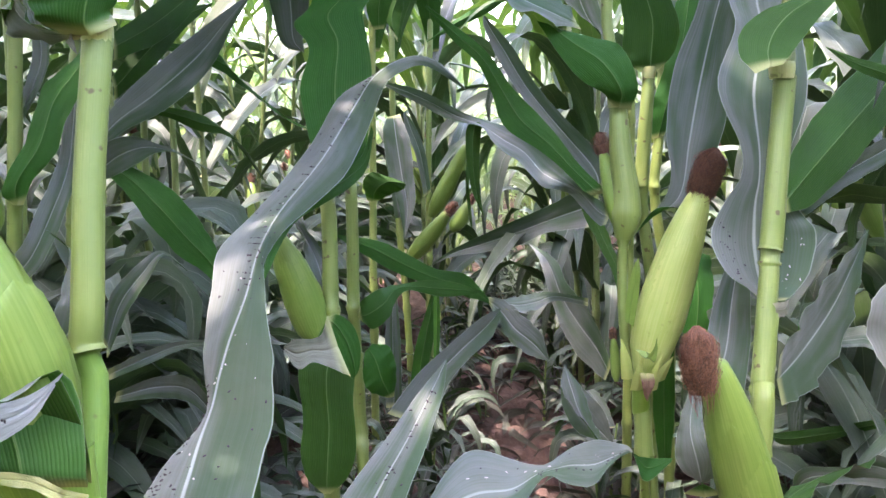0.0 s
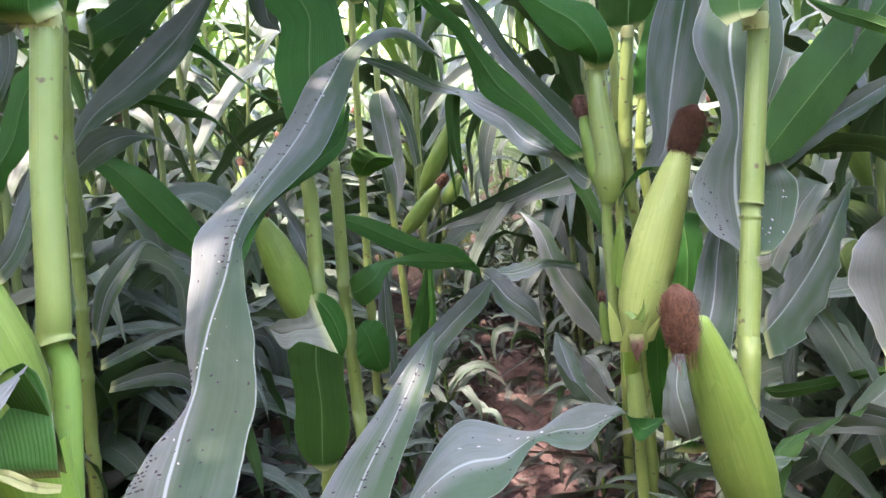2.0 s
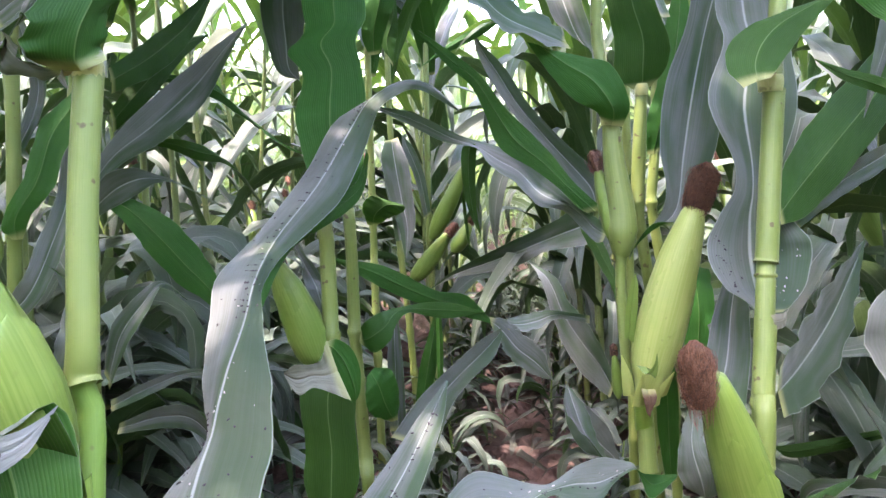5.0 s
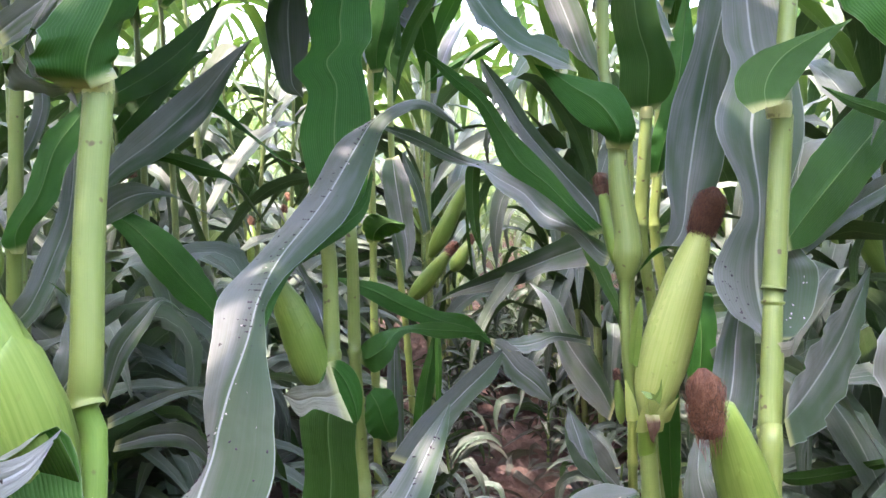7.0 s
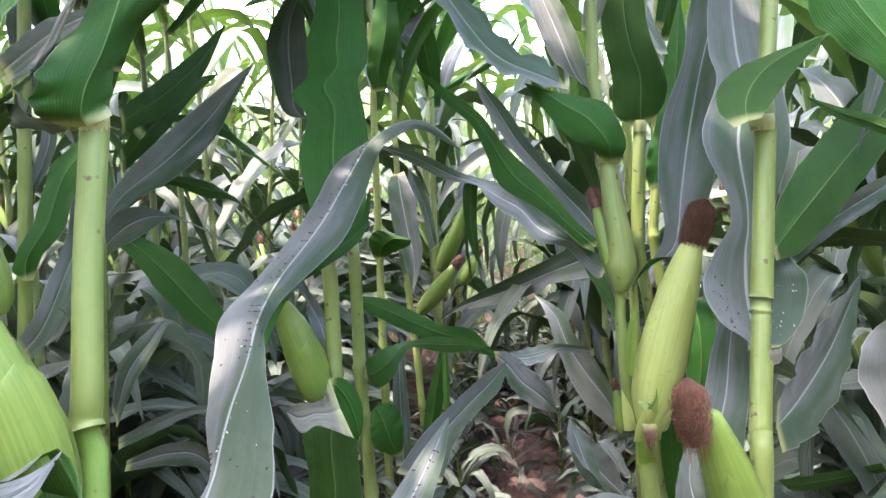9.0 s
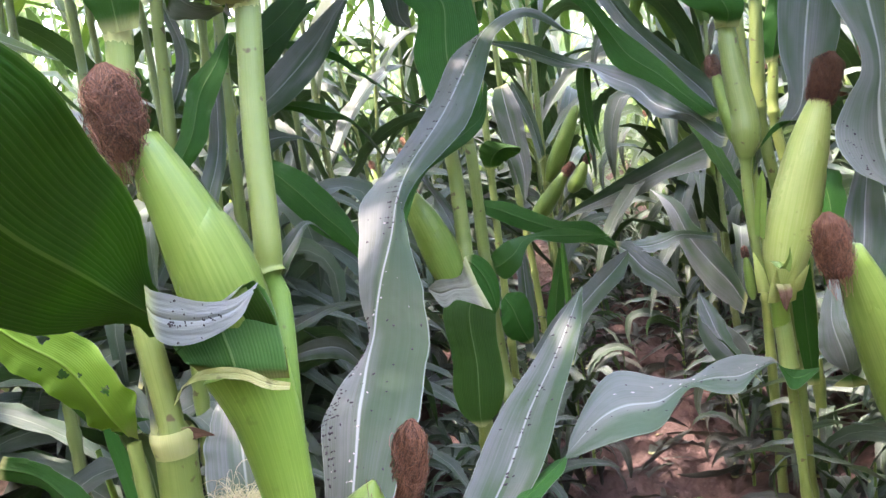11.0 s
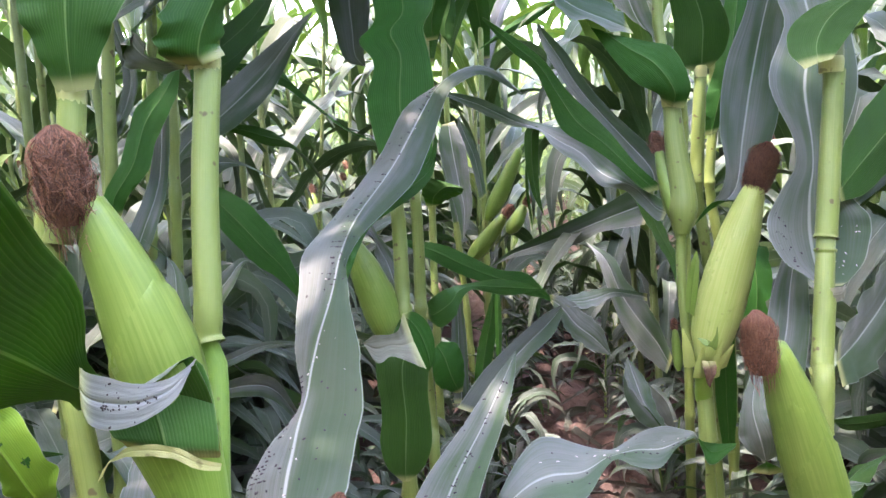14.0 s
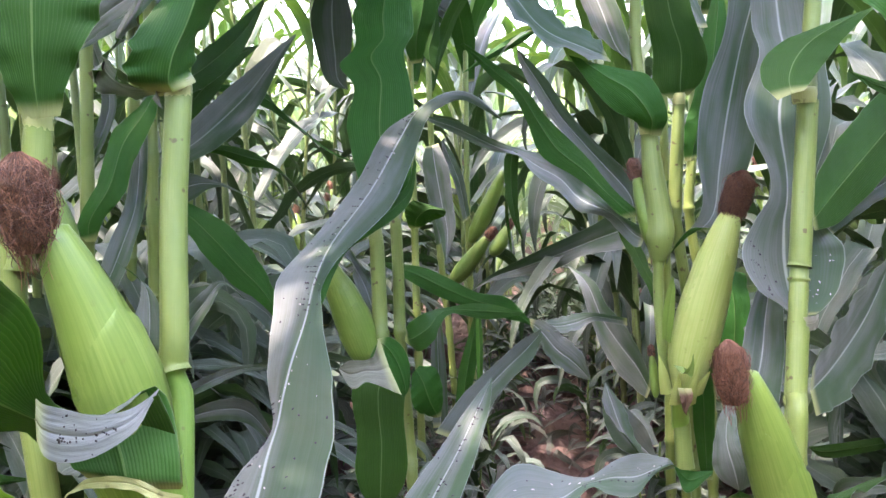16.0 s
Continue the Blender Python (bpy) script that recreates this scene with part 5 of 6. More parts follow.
PLANT_T = new_plant("maize plant with bright green leaf over the path", 0.243, 1.853, 0.12)
LINE = [(0.000, 0.000, -0.030), (0.002, 0.032, 0.356), (0.004, 0.054, 0.599), (0.004, 0.071, 0.788), (0.007, 0.162, 1.800)]
part("stalk", stalk_sheet(LINE, [0.084, 0.168, 0.254, 0.388, 0.528, 0.700, 0.773, 0.805, 0.837, 0.869, 0.901, 0.933, 0.965], 0.012, 0.01, 14), STALK, PLANT_T)
crown(PLANT_T, LINE, 10)
part("leaf", blade([
    (-0.2674, -0.2701, 0.6887, -0.0029, -0.0009, -0.0056),
    (-0.3035, -0.2731, 0.7116, -0.0018, -0.0006, -0.0034),
    (-0.3296, -0.2552, 0.7268, -0.0014, -0.0014, -0.0139),
    (-0.3616, -0.2382, 0.7409, 0.0008, -0.0021, -0.0241),
    (-0.4326, -0.1967, 0.7500, -0.0045, -0.0023, -0.0180),
    (-0.5113, -0.1648, 0.7768, -0.0078, -0.0031, -0.0227),
    (-0.5803, -0.1416, 0.8055, -0.0128, -0.0033, -0.0166),
    (-0.6733, -0.1119, 0.8315, -0.0000, -0.0001, -0.0013)], rows=36, fold=0.1, ruffle=0.03, seed=128), LEAF, PLANT_T, "bright green leaf arching over the path")
part("leaf", blade([
    (-0.3051, -0.2730, 0.7151, 0.0010, -0.0006, -0.0081),
    (-0.2796, -0.2814, 0.6951, -0.0086, -0.0307, -0.0119),
    (-0.2512, -0.2905, 0.6614, -0.0136, -0.0323, -0.0166),
    (-0.2135, -0.2880, 0.6295, -0.0110, -0.0274, -0.0161),
    (-0.1812, -0.2669, 0.5881, 0.0006, 0.0000, -0.0006)], fold=0.1, ruffle=0.06, seed=129), LEAF, PLANT_T)
part("leaf", blade([
    (-0.1006, -0.1451, 0.6884, 0.0001, 0.0008, 0.0085),
    (-0.1705, -0.1837, 0.7080, -0.0022, 0.0005, 0.0090),
    (-0.2142, -0.2108, 0.7000, -0.0027, 0.0251, 0.0128),
    (-0.2521, -0.2365, 0.6994, -0.0020, 0.0238, 0.0104),
    (-0.2928, -0.2614, 0.7127, 0.0006, -0.0000, -0.0012)], fold=0.08, ruffle=0.08, seed=130), LEAF, PLANT_T)
part("leaf", blade([
    (-0.0523, -0.1125, 0.5232, 0.0065, 0.0026, 0.0185),
    (-0.0788, -0.0917, 0.5716, 0.0058, 0.0050, 0.0470),
    (-0.1156, -0.0524, 0.6155, 0.0124, 0.0063, 0.0511),
    (-0.1563, 0.0076, 0.6704, 0.0138, 0.0049, 0.0328),
    (-0.1906, 0.0703, 0.7450, 0.0184, 0.0029, 0.0029),
    (-0.2413, 0.1375, 0.7831, 0.0007, -0.0000, -0.0014)], fold=0.15, ruffle=0.04, seed=131), LEAF, PLANT_T)
part("leaf", blade([
    (-0.1518, -0.3048, 0.5715, -0.0067, -0.0013, -0.0037),
    (-0.1346, -0.3261, 0.5333, -0.0217, -0.0044, -0.0148),
    (-0.1017, -0.3454, 0.4918, -0.0264, -0.0055, -0.0200),
    (-0.0708, -0.3539, 0.4618, -0.0093, -0.0020, -0.0073),
    (-0.0535, -0.3631, 0.4446, -0.0005, -0.0001, 0.0000)], fold=0.1, seed=132), LEAF, PLANT_T)
part("leaf", blade([
    (-0.0757, 0.3199, 0.8594, -0.0028, 0.0047, 0.0571),
    (-0.1827, 0.3821, 0.8170, 0.0125, 0.0055, 0.0422),
    (-0.2842, 0.4247, 0.7742, -0.0155, 0.0007, 0.0320),
    (-0.3869, 0.4876, 0.7333, -0.0063, 0.0012, 0.0236),
    (-0.4832, 0.5317, 0.6981, 0.0002, 0.0010, 0.0111),
    (-0.5673, 0.5860, 0.6454, 0.0009, 0.0003, 0.0017)], rows=30, fold=0.35, ruffle=0.04, seed=133), LEAF, PLANT_T, "greyish striped leaf")
part("leaf", blade([
    (-0.4245, -0.5479, 0.5522, 0.0389, 0.0045, -0.0110),
    (-0.3894, -0.4970, 0.6120, 0.0290, 0.0034, -0.0074),
    (-0.3461, -0.4466, 0.6529, 0.0183, 0.0014, -0.0130),
    (-0.3055, -0.3875, 0.6831, 0.0114, 0.0000, -0.0175),
    (-0.2785, -0.3310, 0.7057, 0.0010, -0.0005, -0.0067)], rows=30, fold=0.3, ruffle=0.03, seed=134), LEAF, PLANT_T)

PLANT_L = new_plant("maize plant with long pointed leaves", -0.997, 1.475, 0.12)
LINE = [(0.000, 0.000, -0.030), (0.026, 0.058, 0.609), (0.036, 0.081, 0.850), (0.045, 0.101, 1.056), (0.080, 0.173, 1.800)]
part("stalk", stalk_sheet(LINE, [0.051, 0.102, 0.153, 0.204, 0.262, 0.396, 0.536, 0.694, 0.778, 0.822, 0.866, 0.909, 0.953], 0.012, 0.01, 14), STALK, PLANT_L)
crown(PLANT_L, LINE, 11, 12)
part("leaf", blade([
    (0.0777, 0.1024, 1.0186, 0.0088, 0.0001, -0.0124),
    (0.1168, 0.1446, 1.0883, 0.0149, 0.0003, -0.0207),
    (0.1872, 0.2011, 1.1549, 0.0307, 0.0014, -0.0324),
    (0.2476, 0.2987, 1.2444, 0.0255, 0.0006, -0.0336),
    (0.3046, 0.3662, 1.3415, 0.0098, 0.0002, -0.0138),
    (0.3366, 0.4269, 1.4027, 0.0007, -0.0000, -0.0014)], fold=0.12, ruffle=0.03, seed=139), HALF_SHADED, PLANT_L)
part("leaf", blade([
    (0.1032, 0.0554, 1.0197, 0.0060, 0.0019, 0.0116),
    (0.2024, 0.0254, 0.9809, 0.0202, 0.0041, 0.0137),
    (0.2836, -0.0087, 0.9248, 0.0256, 0.0063, 0.0300),
    (0.3500, -0.0253, 0.8611, 0.0226, 0.0061, 0.0325),
    (0.4086, -0.0422, 0.8074, 0.0096, 0.0033, 0.0216),
    (0.4776, -0.0712, 0.7140, 0.0011, 0.0001, -0.0000)], fold=0.2, seed=140), LEAF, PLANT_L, "dark drooping leaf")
part("leaf", blade([
    (0.0728, 0.0650, 0.9485, 0.0118, 0.0016, -0.0004),
    (0.1945, 0.0281, 1.0241, 0.0166, -0.0003, -0.0292),
    (0.2670, 0.0797, 1.0324, 0.0057, 0.0003, -0.0060),
    (0.3496, 0.1864, 0.9620, 0.0012, -0.0001, -0.0031)], seed=141), LEAF, PLANT_L)
part("leaf", blade([
    (0.1089, 0.1787, 1.2554, -0.0026, 0.0021, 0.0281),
    (0.1510, 0.2918, 1.3196, -0.0190, 0.0003, 0.0334),
    (0.1930, 0.4070, 1.4069, -0.0133, 0.0006, 0.0280),
    (0.2243, 0.5232, 1.5226, -0.0014, -0.0001, 0.0015)], seed=142), LEAF, PLANT_L)
part("leaf", blade([
    (0.0967, 0.1893, 1.1664, -0.0027, 0.0019, 0.0252),
    (0.1369, 0.2846, 1.2609, -0.0191, -0.0003, 0.0268),
    (0.1645, 0.3975, 1.3456, -0.0134, 0.0000, 0.0211),
    (0.1998, 0.5083, 1.3955, -0.0007, 0.0000, 0.0015)], seed=143), LEAF, PLANT_L)
part("leaf", blade([
    (0.0523, 0.2740, 1.2765, 0.0002, 0.0012, 0.0131),
    (0.1593, 0.3394, 1.2717, 0.0002, 0.0009, 0.0094),
    (0.2521, 0.4006, 1.2427, -0.0065, 0.0013, 0.0244),
    (0.3149, 0.4540, 1.1741, -0.0208, -0.0013, 0.0183),
    (0.3818, 0.5080, 1.1056, -0.0071, -0.0003, 0.0075),
    (0.4474, 0.5644, 1.0657, -0.0015, -0.0001, 0.0015)], fold=0.2, seed=144), LEAF, PLANT_L)
part("leaf", blade([
    (0.0428, 0.2574, 1.1061, 0.0002, 0.0012, 0.0131),
    (0.1444, 0.2933, 1.1199, 0.0002, 0.0009, 0.0099),
    (0.2233, 0.3325, 1.0945, 0.0003, 0.0019, 0.0202),
    (0.2834, 0.3888, 1.0620, -0.0136, -0.0010, 0.0108),
    (0.3476, 0.4379, 0.9429, -0.0014, -0.0002, 0.0000)], seed=145), LEAF, PLANT_L)

PLANT_S = new_plant("maize plant behind the near stalk with dark leaves", -0.701, 0.909, 0.12)
LINE = [(0.000, 0.000, -0.030), (0.013, 0.070, 0.763), (0.016, 0.085, 0.922), (0.021, 0.100, 1.081), (0.024, 0.111, 1.200), (0.043, 0.168, 1.800)]
part("stalk", stalk_sheet(LINE, [0.033, 0.066, 0.098, 0.131, 0.164, 0.197, 0.460], 0.0115, 0.0095, 14), STALK, PLANT_S)
crown(PLANT_S, LINE, 12, 14)
part("leaf", blade([
    (0.0335, 0.0709, 0.9635, -0.0078, -0.0011, 0.0002),
    (0.0406, 0.0646, 0.9952, -0.0232, -0.0039, -0.0070),
    (0.0723, 0.0735, 1.0446, -0.0190, -0.0016, 0.0122),
    (0.0884, 0.0915, 1.1063, -0.0171, -0.0006, 0.0200),
    (0.1106, 0.1190, 1.1520, -0.0157, -0.0016, 0.0064),
    (0.1191, 0.1549, 1.1999, -0.0008, -0.0000, 0.0008)], fold=0.2, seed=150), LEAF, PLANT_S)
part("leaf", blade([
    (0.0240, 0.0605, 0.8622, 0.0075, -0.0004, -0.0158),
    (0.0581, 0.0580, 0.8940, 0.0113, 0.0002, -0.0158),
    (0.0737, 0.0855, 0.9495, 0.0155, 0.0011, -0.0123),
    (0.0885, 0.1141, 1.0190, 0.0139, 0.0016, -0.0044),
    (0.0769, 0.1622, 1.1212, 0.0124, 0.0017, -0.0004),
    (0.0629, 0.2188, 1.2100, -0.0009, -0.0001, 0.0000)], fold=0.2, seed=151), LEAF, PLANT_S)
part("leaf", blade([
    (0.0097, 0.1078, 1.0735, 0.0058, 0.0001, -0.0082),
    (0.0279, 0.1357, 1.1300, 0.0080, 0.0004, -0.0084),
    (0.0286, 0.1614, 1.1890, 0.0122, 0.0010, -0.0087),
    (-0.0057, 0.1839, 1.2678, 0.0105, 0.0015, -0.0003),
    (-0.0405, 0.2073, 1.3577, 0.0170, 0.0024, -0.0005),
    (-0.0682, 0.2760, 1.4889, -0.0009, -0.0001, 0.0000)], seed=152), LEAF, PLANT_S)
part("leaf", blade([
    (0.1334, -0.0732, 1.2344, 0.0096, 0.0001, -0.0134),
    (0.1696, -0.0764, 1.2544, 0.0128, 0.0009, -0.0101),
    (0.2088, -0.0686, 1.2792, 0.0128, 0.0009, -0.0101),
    (0.2692, -0.0473, 1.3092, -0.0007, -0.0001, 0.0000)], seed=153), LEAF, PLANT_S)
part("leaf", blade([
    (0.1897, -0.1041, 0.8009, 0.0081, 0.0010, -0.0019),
    (0.2191, -0.1066, 0.8402, 0.0209, 0.0023, -0.0071),
    (0.2195, -0.0928, 0.8805, 0.0170, 0.0027, 0.0028),
    (0.2028, -0.0715, 0.9172, 0.0049, 0.0004, -0.0035),
    (0.1502, -0.0460, 0.9459, 0.0000, 0.0001, 0.0007)], fold=0.15, seed=154), LEAF, PLANT_S)

ear(PLANT_S, (0.093, -0.064, 0.935), (0.069, -0.057, 1.045), 0.019, seed=41, hairs=400, silk_size=0.9, label="slim green ear with brown silk")

PLANT_R = new_plant("maize plant low leaves behind the near stalk", -0.707, 1.111, 0.12)
LINE = [(0.000, 0.000, -0.030), (0.010, 0.052, 0.560), (0.014, 0.074, 0.803), (0.017, 0.089, 0.970), (0.031, 0.166, 1.800)]
part("stalk", stalk_sheet(LINE, [0.055, 0.110, 0.165, 0.220, 0.312, 0.446, 0.615, 0.762, 0.801, 0.840, 0.879, 0.919, 0.958], 0.0115, 0.0095, 14), STALK, PLANT_R)
crown(PLANT_R, LINE, 13, 12)
part("leaf", blade([
    (0.1192, -0.0686, 0.7426, 0.0031, -0.0007, -0.0125),
    (0.1508, -0.0782, 0.8125, 0.0120, 0.0006, -0.0126),
    (0.1848, -0.0692, 0.8584, 0.0087, 0.0003, -0.0105),
    (0.2053, -0.0437, 0.8844, 0.0020, -0.0000, -0.0034),
    (0.2227, -0.0036, 0.8520, 0.0008, 0.0000, -0.0009)], fold=0.2, seed=159), LEAF, PLANT_R)
part("leaf", blade([
    (0.0943, -0.0261, 0.6907, -0.0001, -0.0008, -0.0086),
    (0.1498, -0.0060, 0.7143, -0.0002, -0.0010, -0.0109),
    (0.2017, 0.0230, 0.7292, -0.0001, -0.0006, -0.0066),
    (0.2731, 0.0530, 0.7249, -0.0000, -0.0001, -0.0009)], seed=160), LEAF, PLANT_R)
part("leaf", blade([
    (0.0772, 0.0176, 0.6400, -0.0024, -0.0011, -0.0089),
    (0.1490, 0.0292, 0.6558, -0.0025, -0.0020, -0.0179),
    (0.1935, 0.0543, 0.6390, -0.0026, -0.0020, -0.0182),
    (0.2332, 0.0830, 0.5580, -0.0010, -0.0006, -0.0046)], seed=161), LEAF, PLANT_R)
part("leaf", blade([
    (-0.0210, -0.5019, 0.9514, -0.0094, -0.0029, 0.0013),
    (-0.0025, -0.5306, 0.8508, -0.0263, -0.0085, 0.0003),
    (0.0030, -0.5555, 0.7312, -0.0245, -0.0079, 0.0001),
    (0.0008, -0.5695, 0.6330, -0.0242, -0.0074, 0.0033),
    (-0.0159, -0.5784, 0.5284, -0.0153, -0.0047, 0.0021)], fold=0.2, seed=162), LEAF, PLANT_R)
part("leaf", blade([
    (-0.1087, -0.3922, 0.7969, -0.0063, -0.0004, 0.0122),
    (-0.0692, -0.3806, 0.7878, -0.0017, 0.0025, 0.0230),
    (-0.0398, -0.3566, 0.7370, 0.0090, 0.0054, 0.0181),
    (-0.0202, -0.3273, 0.6711, 0.0086, 0.0042, 0.0108),
    (0.0099, -0.2678, 0.6470, -0.0007, -0.0001, 0.0009)], seed=163), LEAF, PLANT_R)
part("leaf", blade([
    (-0.0387, -0.4920, 0.6741, 0.0045, 0.0032, 0.0132),
    (0.0213, -0.4952, 0.6628, -0.0018, 0.0017, 0.0172),
    (0.0672, -0.4962, 0.6233, 0.0081, 0.0052, 0.0190),
    (0.1140, -0.4886, 0.5668, 0.0072, 0.0036, 0.0091),
    (0.1509, -0.4526, 0.5087, -0.0005, 0.0001, 0.0018)], seed=164), LEAF, PLANT_R)

PLANT_U = new_plant("maize plant with slim stalk and long green ear", -0.381, 2.779, 0.12)
LINE = [(0.000, 0.000, -0.030), (-0.002, 0.023, 0.265), (-0.005, 0.060, 0.673), (-0.007, 0.081, 0.918), (-0.001, 0.115, 1.285), (0.008, 0.163, 1.800)]
part("stalk", stalk_sheet(LINE, [0.088, 0.176, 0.246, 0.310, 0.374, 0.463, 0.583], 0.0125, 0.0095, 14), STALK, PLANT_U)
crown(PLANT_U, LINE, 14, 9)
ear(PLANT_U, (0.008, 0.019, 0.770), (0.138, 0.009, 1.017), 0.03, seed=31, hairs=60, silk=None)
part("leaf", blade([
    (-0.0056, 0.0449, 0.8488, 0.0122, 0.0026, 0.0097),
    (-0.0251, 0.0342, 0.9862, 0.0170, 0.0028, 0.0045),
    (-0.0603, 0.0379, 1.0825, 0.0199, 0.0028, -0.0006),
    (-0.0832, 0.0401, 1.1433, 0.0020, 0.0003, -0.0001)], seed=170), LEAF, PLANT_U)

PLANT_V = new_plant("maize plant with ear tipped by red-brown silk", -0.395, 2.524, 0.12)
LINE = [(0.000, 0.000, -0.030), (-0.008, 0.012, 0.147), (-0.026, 0.040, 0.484), (-0.053, 0.064, 0.802), (-0.069, 0.092, 1.138), (-0.071, 0.112, 1.362), (-0.074, 0.151, 1.800)]
part("stalk", stalk_sheet(LINE, [0.122, 0.208, 0.272, 0.337, 0.405, 0.473, 0.546], 0.012, 0.0095, 14), STALK, PLANT_V)
crown(PLANT_V, LINE, 15, 9)
ear(PLANT_V, (-0.013, 0.036, 0.651), (0.121, 0.009, 0.808), 0.029, seed=32, hairs=90, silk_size=0.75)
ear(PLANT_V, (0.110, 0.182, 0.729), (0.169, 0.199, 0.824), 0.026, seed=33, hairs=60, silk_size=0.7)
part("leaf", blade([
    (-0.0619, 0.0701, 1.1050, -0.0093, -0.0017, -0.0044),
    (-0.0557, 0.0323, 1.0128, -0.0292, -0.0045, -0.0037),
    (-0.0335, -0.0043, 0.9087, -0.0290, -0.0048, -0.0082),
    (-0.0289, -0.0339, 0.7974, -0.0135, -0.0023, -0.0041)], seed=177), LEAF, PLANT_V)

PLANT_W = new_plant("maize plant with slim pale stalk in the row", -0.447, 2.161, 0.12)
LINE = [(0.000, 0.000, -0.030), (-0.002, 0.024, 0.268), (-0.005, 0.058, 0.658), (-0.004, 0.079, 0.885), (-0.005, 0.101, 1.129), (-0.004, 0.123, 1.373), (-0.003, 0.161, 1.800)]
part("stalk", stalk_sheet(LINE, [0.073, 0.146, 0.206, 0.262, 0.317, 0.401, 0.494], 0.012, 0.0095, 14), STALK, PLANT_W)
crown(PLANT_W, LINE, 16, 9)
part("leaf", blade([
    (-0.0003, 0.0578, 0.8705, -0.0160, -0.0022, 0.0005),
    (0.0149, 0.0325, 0.9044, -0.0392, -0.0040, 0.0171),
    (0.0526, 0.0197, 0.9283, -0.0403, -0.0035, 0.0248),
    (0.1004, 0.0260, 0.9230, -0.0023, 0.0000, 0.0040)], seed=182), LEAF, PLANT_W)
part("leaf", blade([
    (0.0697, 0.0787, 1.3320, -0.0076, 0.0004, 0.0161),
    (0.0627, 0.0827, 1.3879, -0.0236, -0.0026, 0.0087),
    (0.0795, 0.0900, 1.4431, -0.0155, -0.0007, 0.0164),
    (0.0903, 0.0986, 1.5222, -0.0016, -0.0002, 0.0000)], seed=183), LEAF, PLANT_W)
part("leaf", blade([
    (-0.0583, 0.1538, 0.5780, -0.0178, -0.0028, 0.0024),
    (-0.0482, 0.1812, 0.6132, -0.0273, -0.0051, -0.0021),
    (-0.0155, 0.2200, 0.6294, -0.0310, -0.0073, -0.0131),
    (0.0491, 0.2828, 0.6314, -0.0325, -0.0068, -0.0076),
    (0.1219, 0.3442, 0.6137, -0.0078, -0.0032, -0.0129),
    (0.2273, 0.4051, 0.5534, -0.0008, -0.0001, 0.0000)], fold=0.1, ruffle=0.14, seed=184), LEAF, PLANT_K)
part("leaf", blade([
    (-0.0634, 0.1327, 0.5795, 0.0238, 0.0035, -0.0042),
    (-0.0700, 0.1371, 0.6181, 0.0184, 0.0026, -0.0040),
    (-0.0541, 0.1621, 0.6303, 0.0211, 0.0032, -0.0035),
    (-0.0146, 0.1986, 0.6220, 0.0167, 0.0027, -0.0017)], fold=0.1, seed=185), LEAF, PLANT_K)
part("leaf", blade([
    (0.2758, 0.5792, 0.5863, 0.0002, -0.0019, -0.0134),
    (0.2180, 0.5934, 0.5862, 0.0024, -0.0007, -0.0068),
    (0.1478, 0.6127, 0.5611, 0.0001, -0.0015, -0.0107),
    (0.0810, 0.6332, 0.5411, 0.0001, -0.0015, -0.0109),
    (0.0555, 0.6512, 0.5440, -0.0005, 0.0001, 0.0010)], fold=0.2, seed=186), LEAF, PLANT_K)
part("leaf", blade([
    (0.2384, 0.3724, 0.5881, -0.0002, 0.0016, 0.0113),
    (0.1704, 0.3845, 0.5819, -0.0002, 0.0019, 0.0135),
    (0.0995, 0.3968, 0.5790, -0.0001, 0.0015, 0.0110),
    (0.0500, 0.4099, 0.5658, -0.0082, 0.0011, 0.0140),
    (0.0415, 0.4426, 0.5160, 0.0008, -0.0000, -0.0008)], fold=0.15, seed=187), LEAF, PLANT_K)
part("leaf", blade([
    (0.3082, 0.7723, 0.4906, 0.0104, 0.0011, -0.0000),
    (0.2556, 0.7754, 0.5526, 0.0102, 0.0026, 0.0103),
    (0.2047, 0.7920, 0.5644, 0.0051, 0.0024, 0.0130),
    (0.1628, 0.8208, 0.5844, 0.0080, 0.0016, 0.0053),
    (0.1415, 0.8499, 0.5908, -0.0006, 0.0001, 0.0011)], seed=188), LEAF, PLANT_K)
part("leaf", blade([
    (0.1459, 0.7740, 0.6249, -0.0052, -0.0006, 0.0000),
    (0.1310, 0.7658, 0.5785, -0.0156, -0.0009, 0.0052),
    (0.1292, 0.7572, 0.5193, -0.0078, -0.0005, 0.0026),
    (0.1305, 0.7547, 0.5012, -0.0005, -0.0001, 0.0000)], seed=189), LEAF, PLANT_K)
part("leaf", blade([
    (0.0563, 0.0741, 0.7835, 0.0103, 0.0014, -0.0003),
    (0.0591, 0.0591, 0.8381, 0.0354, 0.0040, -0.0113),
    (0.0679, 0.0240, 0.7719, 0.0295, 0.0023, -0.0209),
    (0.0624, 0.0061, 0.6943, 0.0219, 0.0013, -0.0206),
    (0.0450, -0.0017, 0.6351, 0.0010, 0.0001, -0.0000)], fold=0.1, seed=190), LEAF, PLANT_E)
part("leaf", blade([
    (-0.0583, 0.0517, 0.7144, -0.0053, -0.0017, -0.0102),
    (-0.0648, 0.0772, 0.7836, -0.0115, -0.0016, 0.0003),
    (-0.0969, 0.1095, 0.8544, -0.0185, -0.0016, 0.0113),
    (-0.1345, 0.1422, 0.9391, -0.0215, -0.0020, 0.0116),
    (-0.1756, 0.1626, 1.0052, -0.0011, -0.0002, 0.0000)], fold=0.1, seed=191), LEAF, PLANT_E)
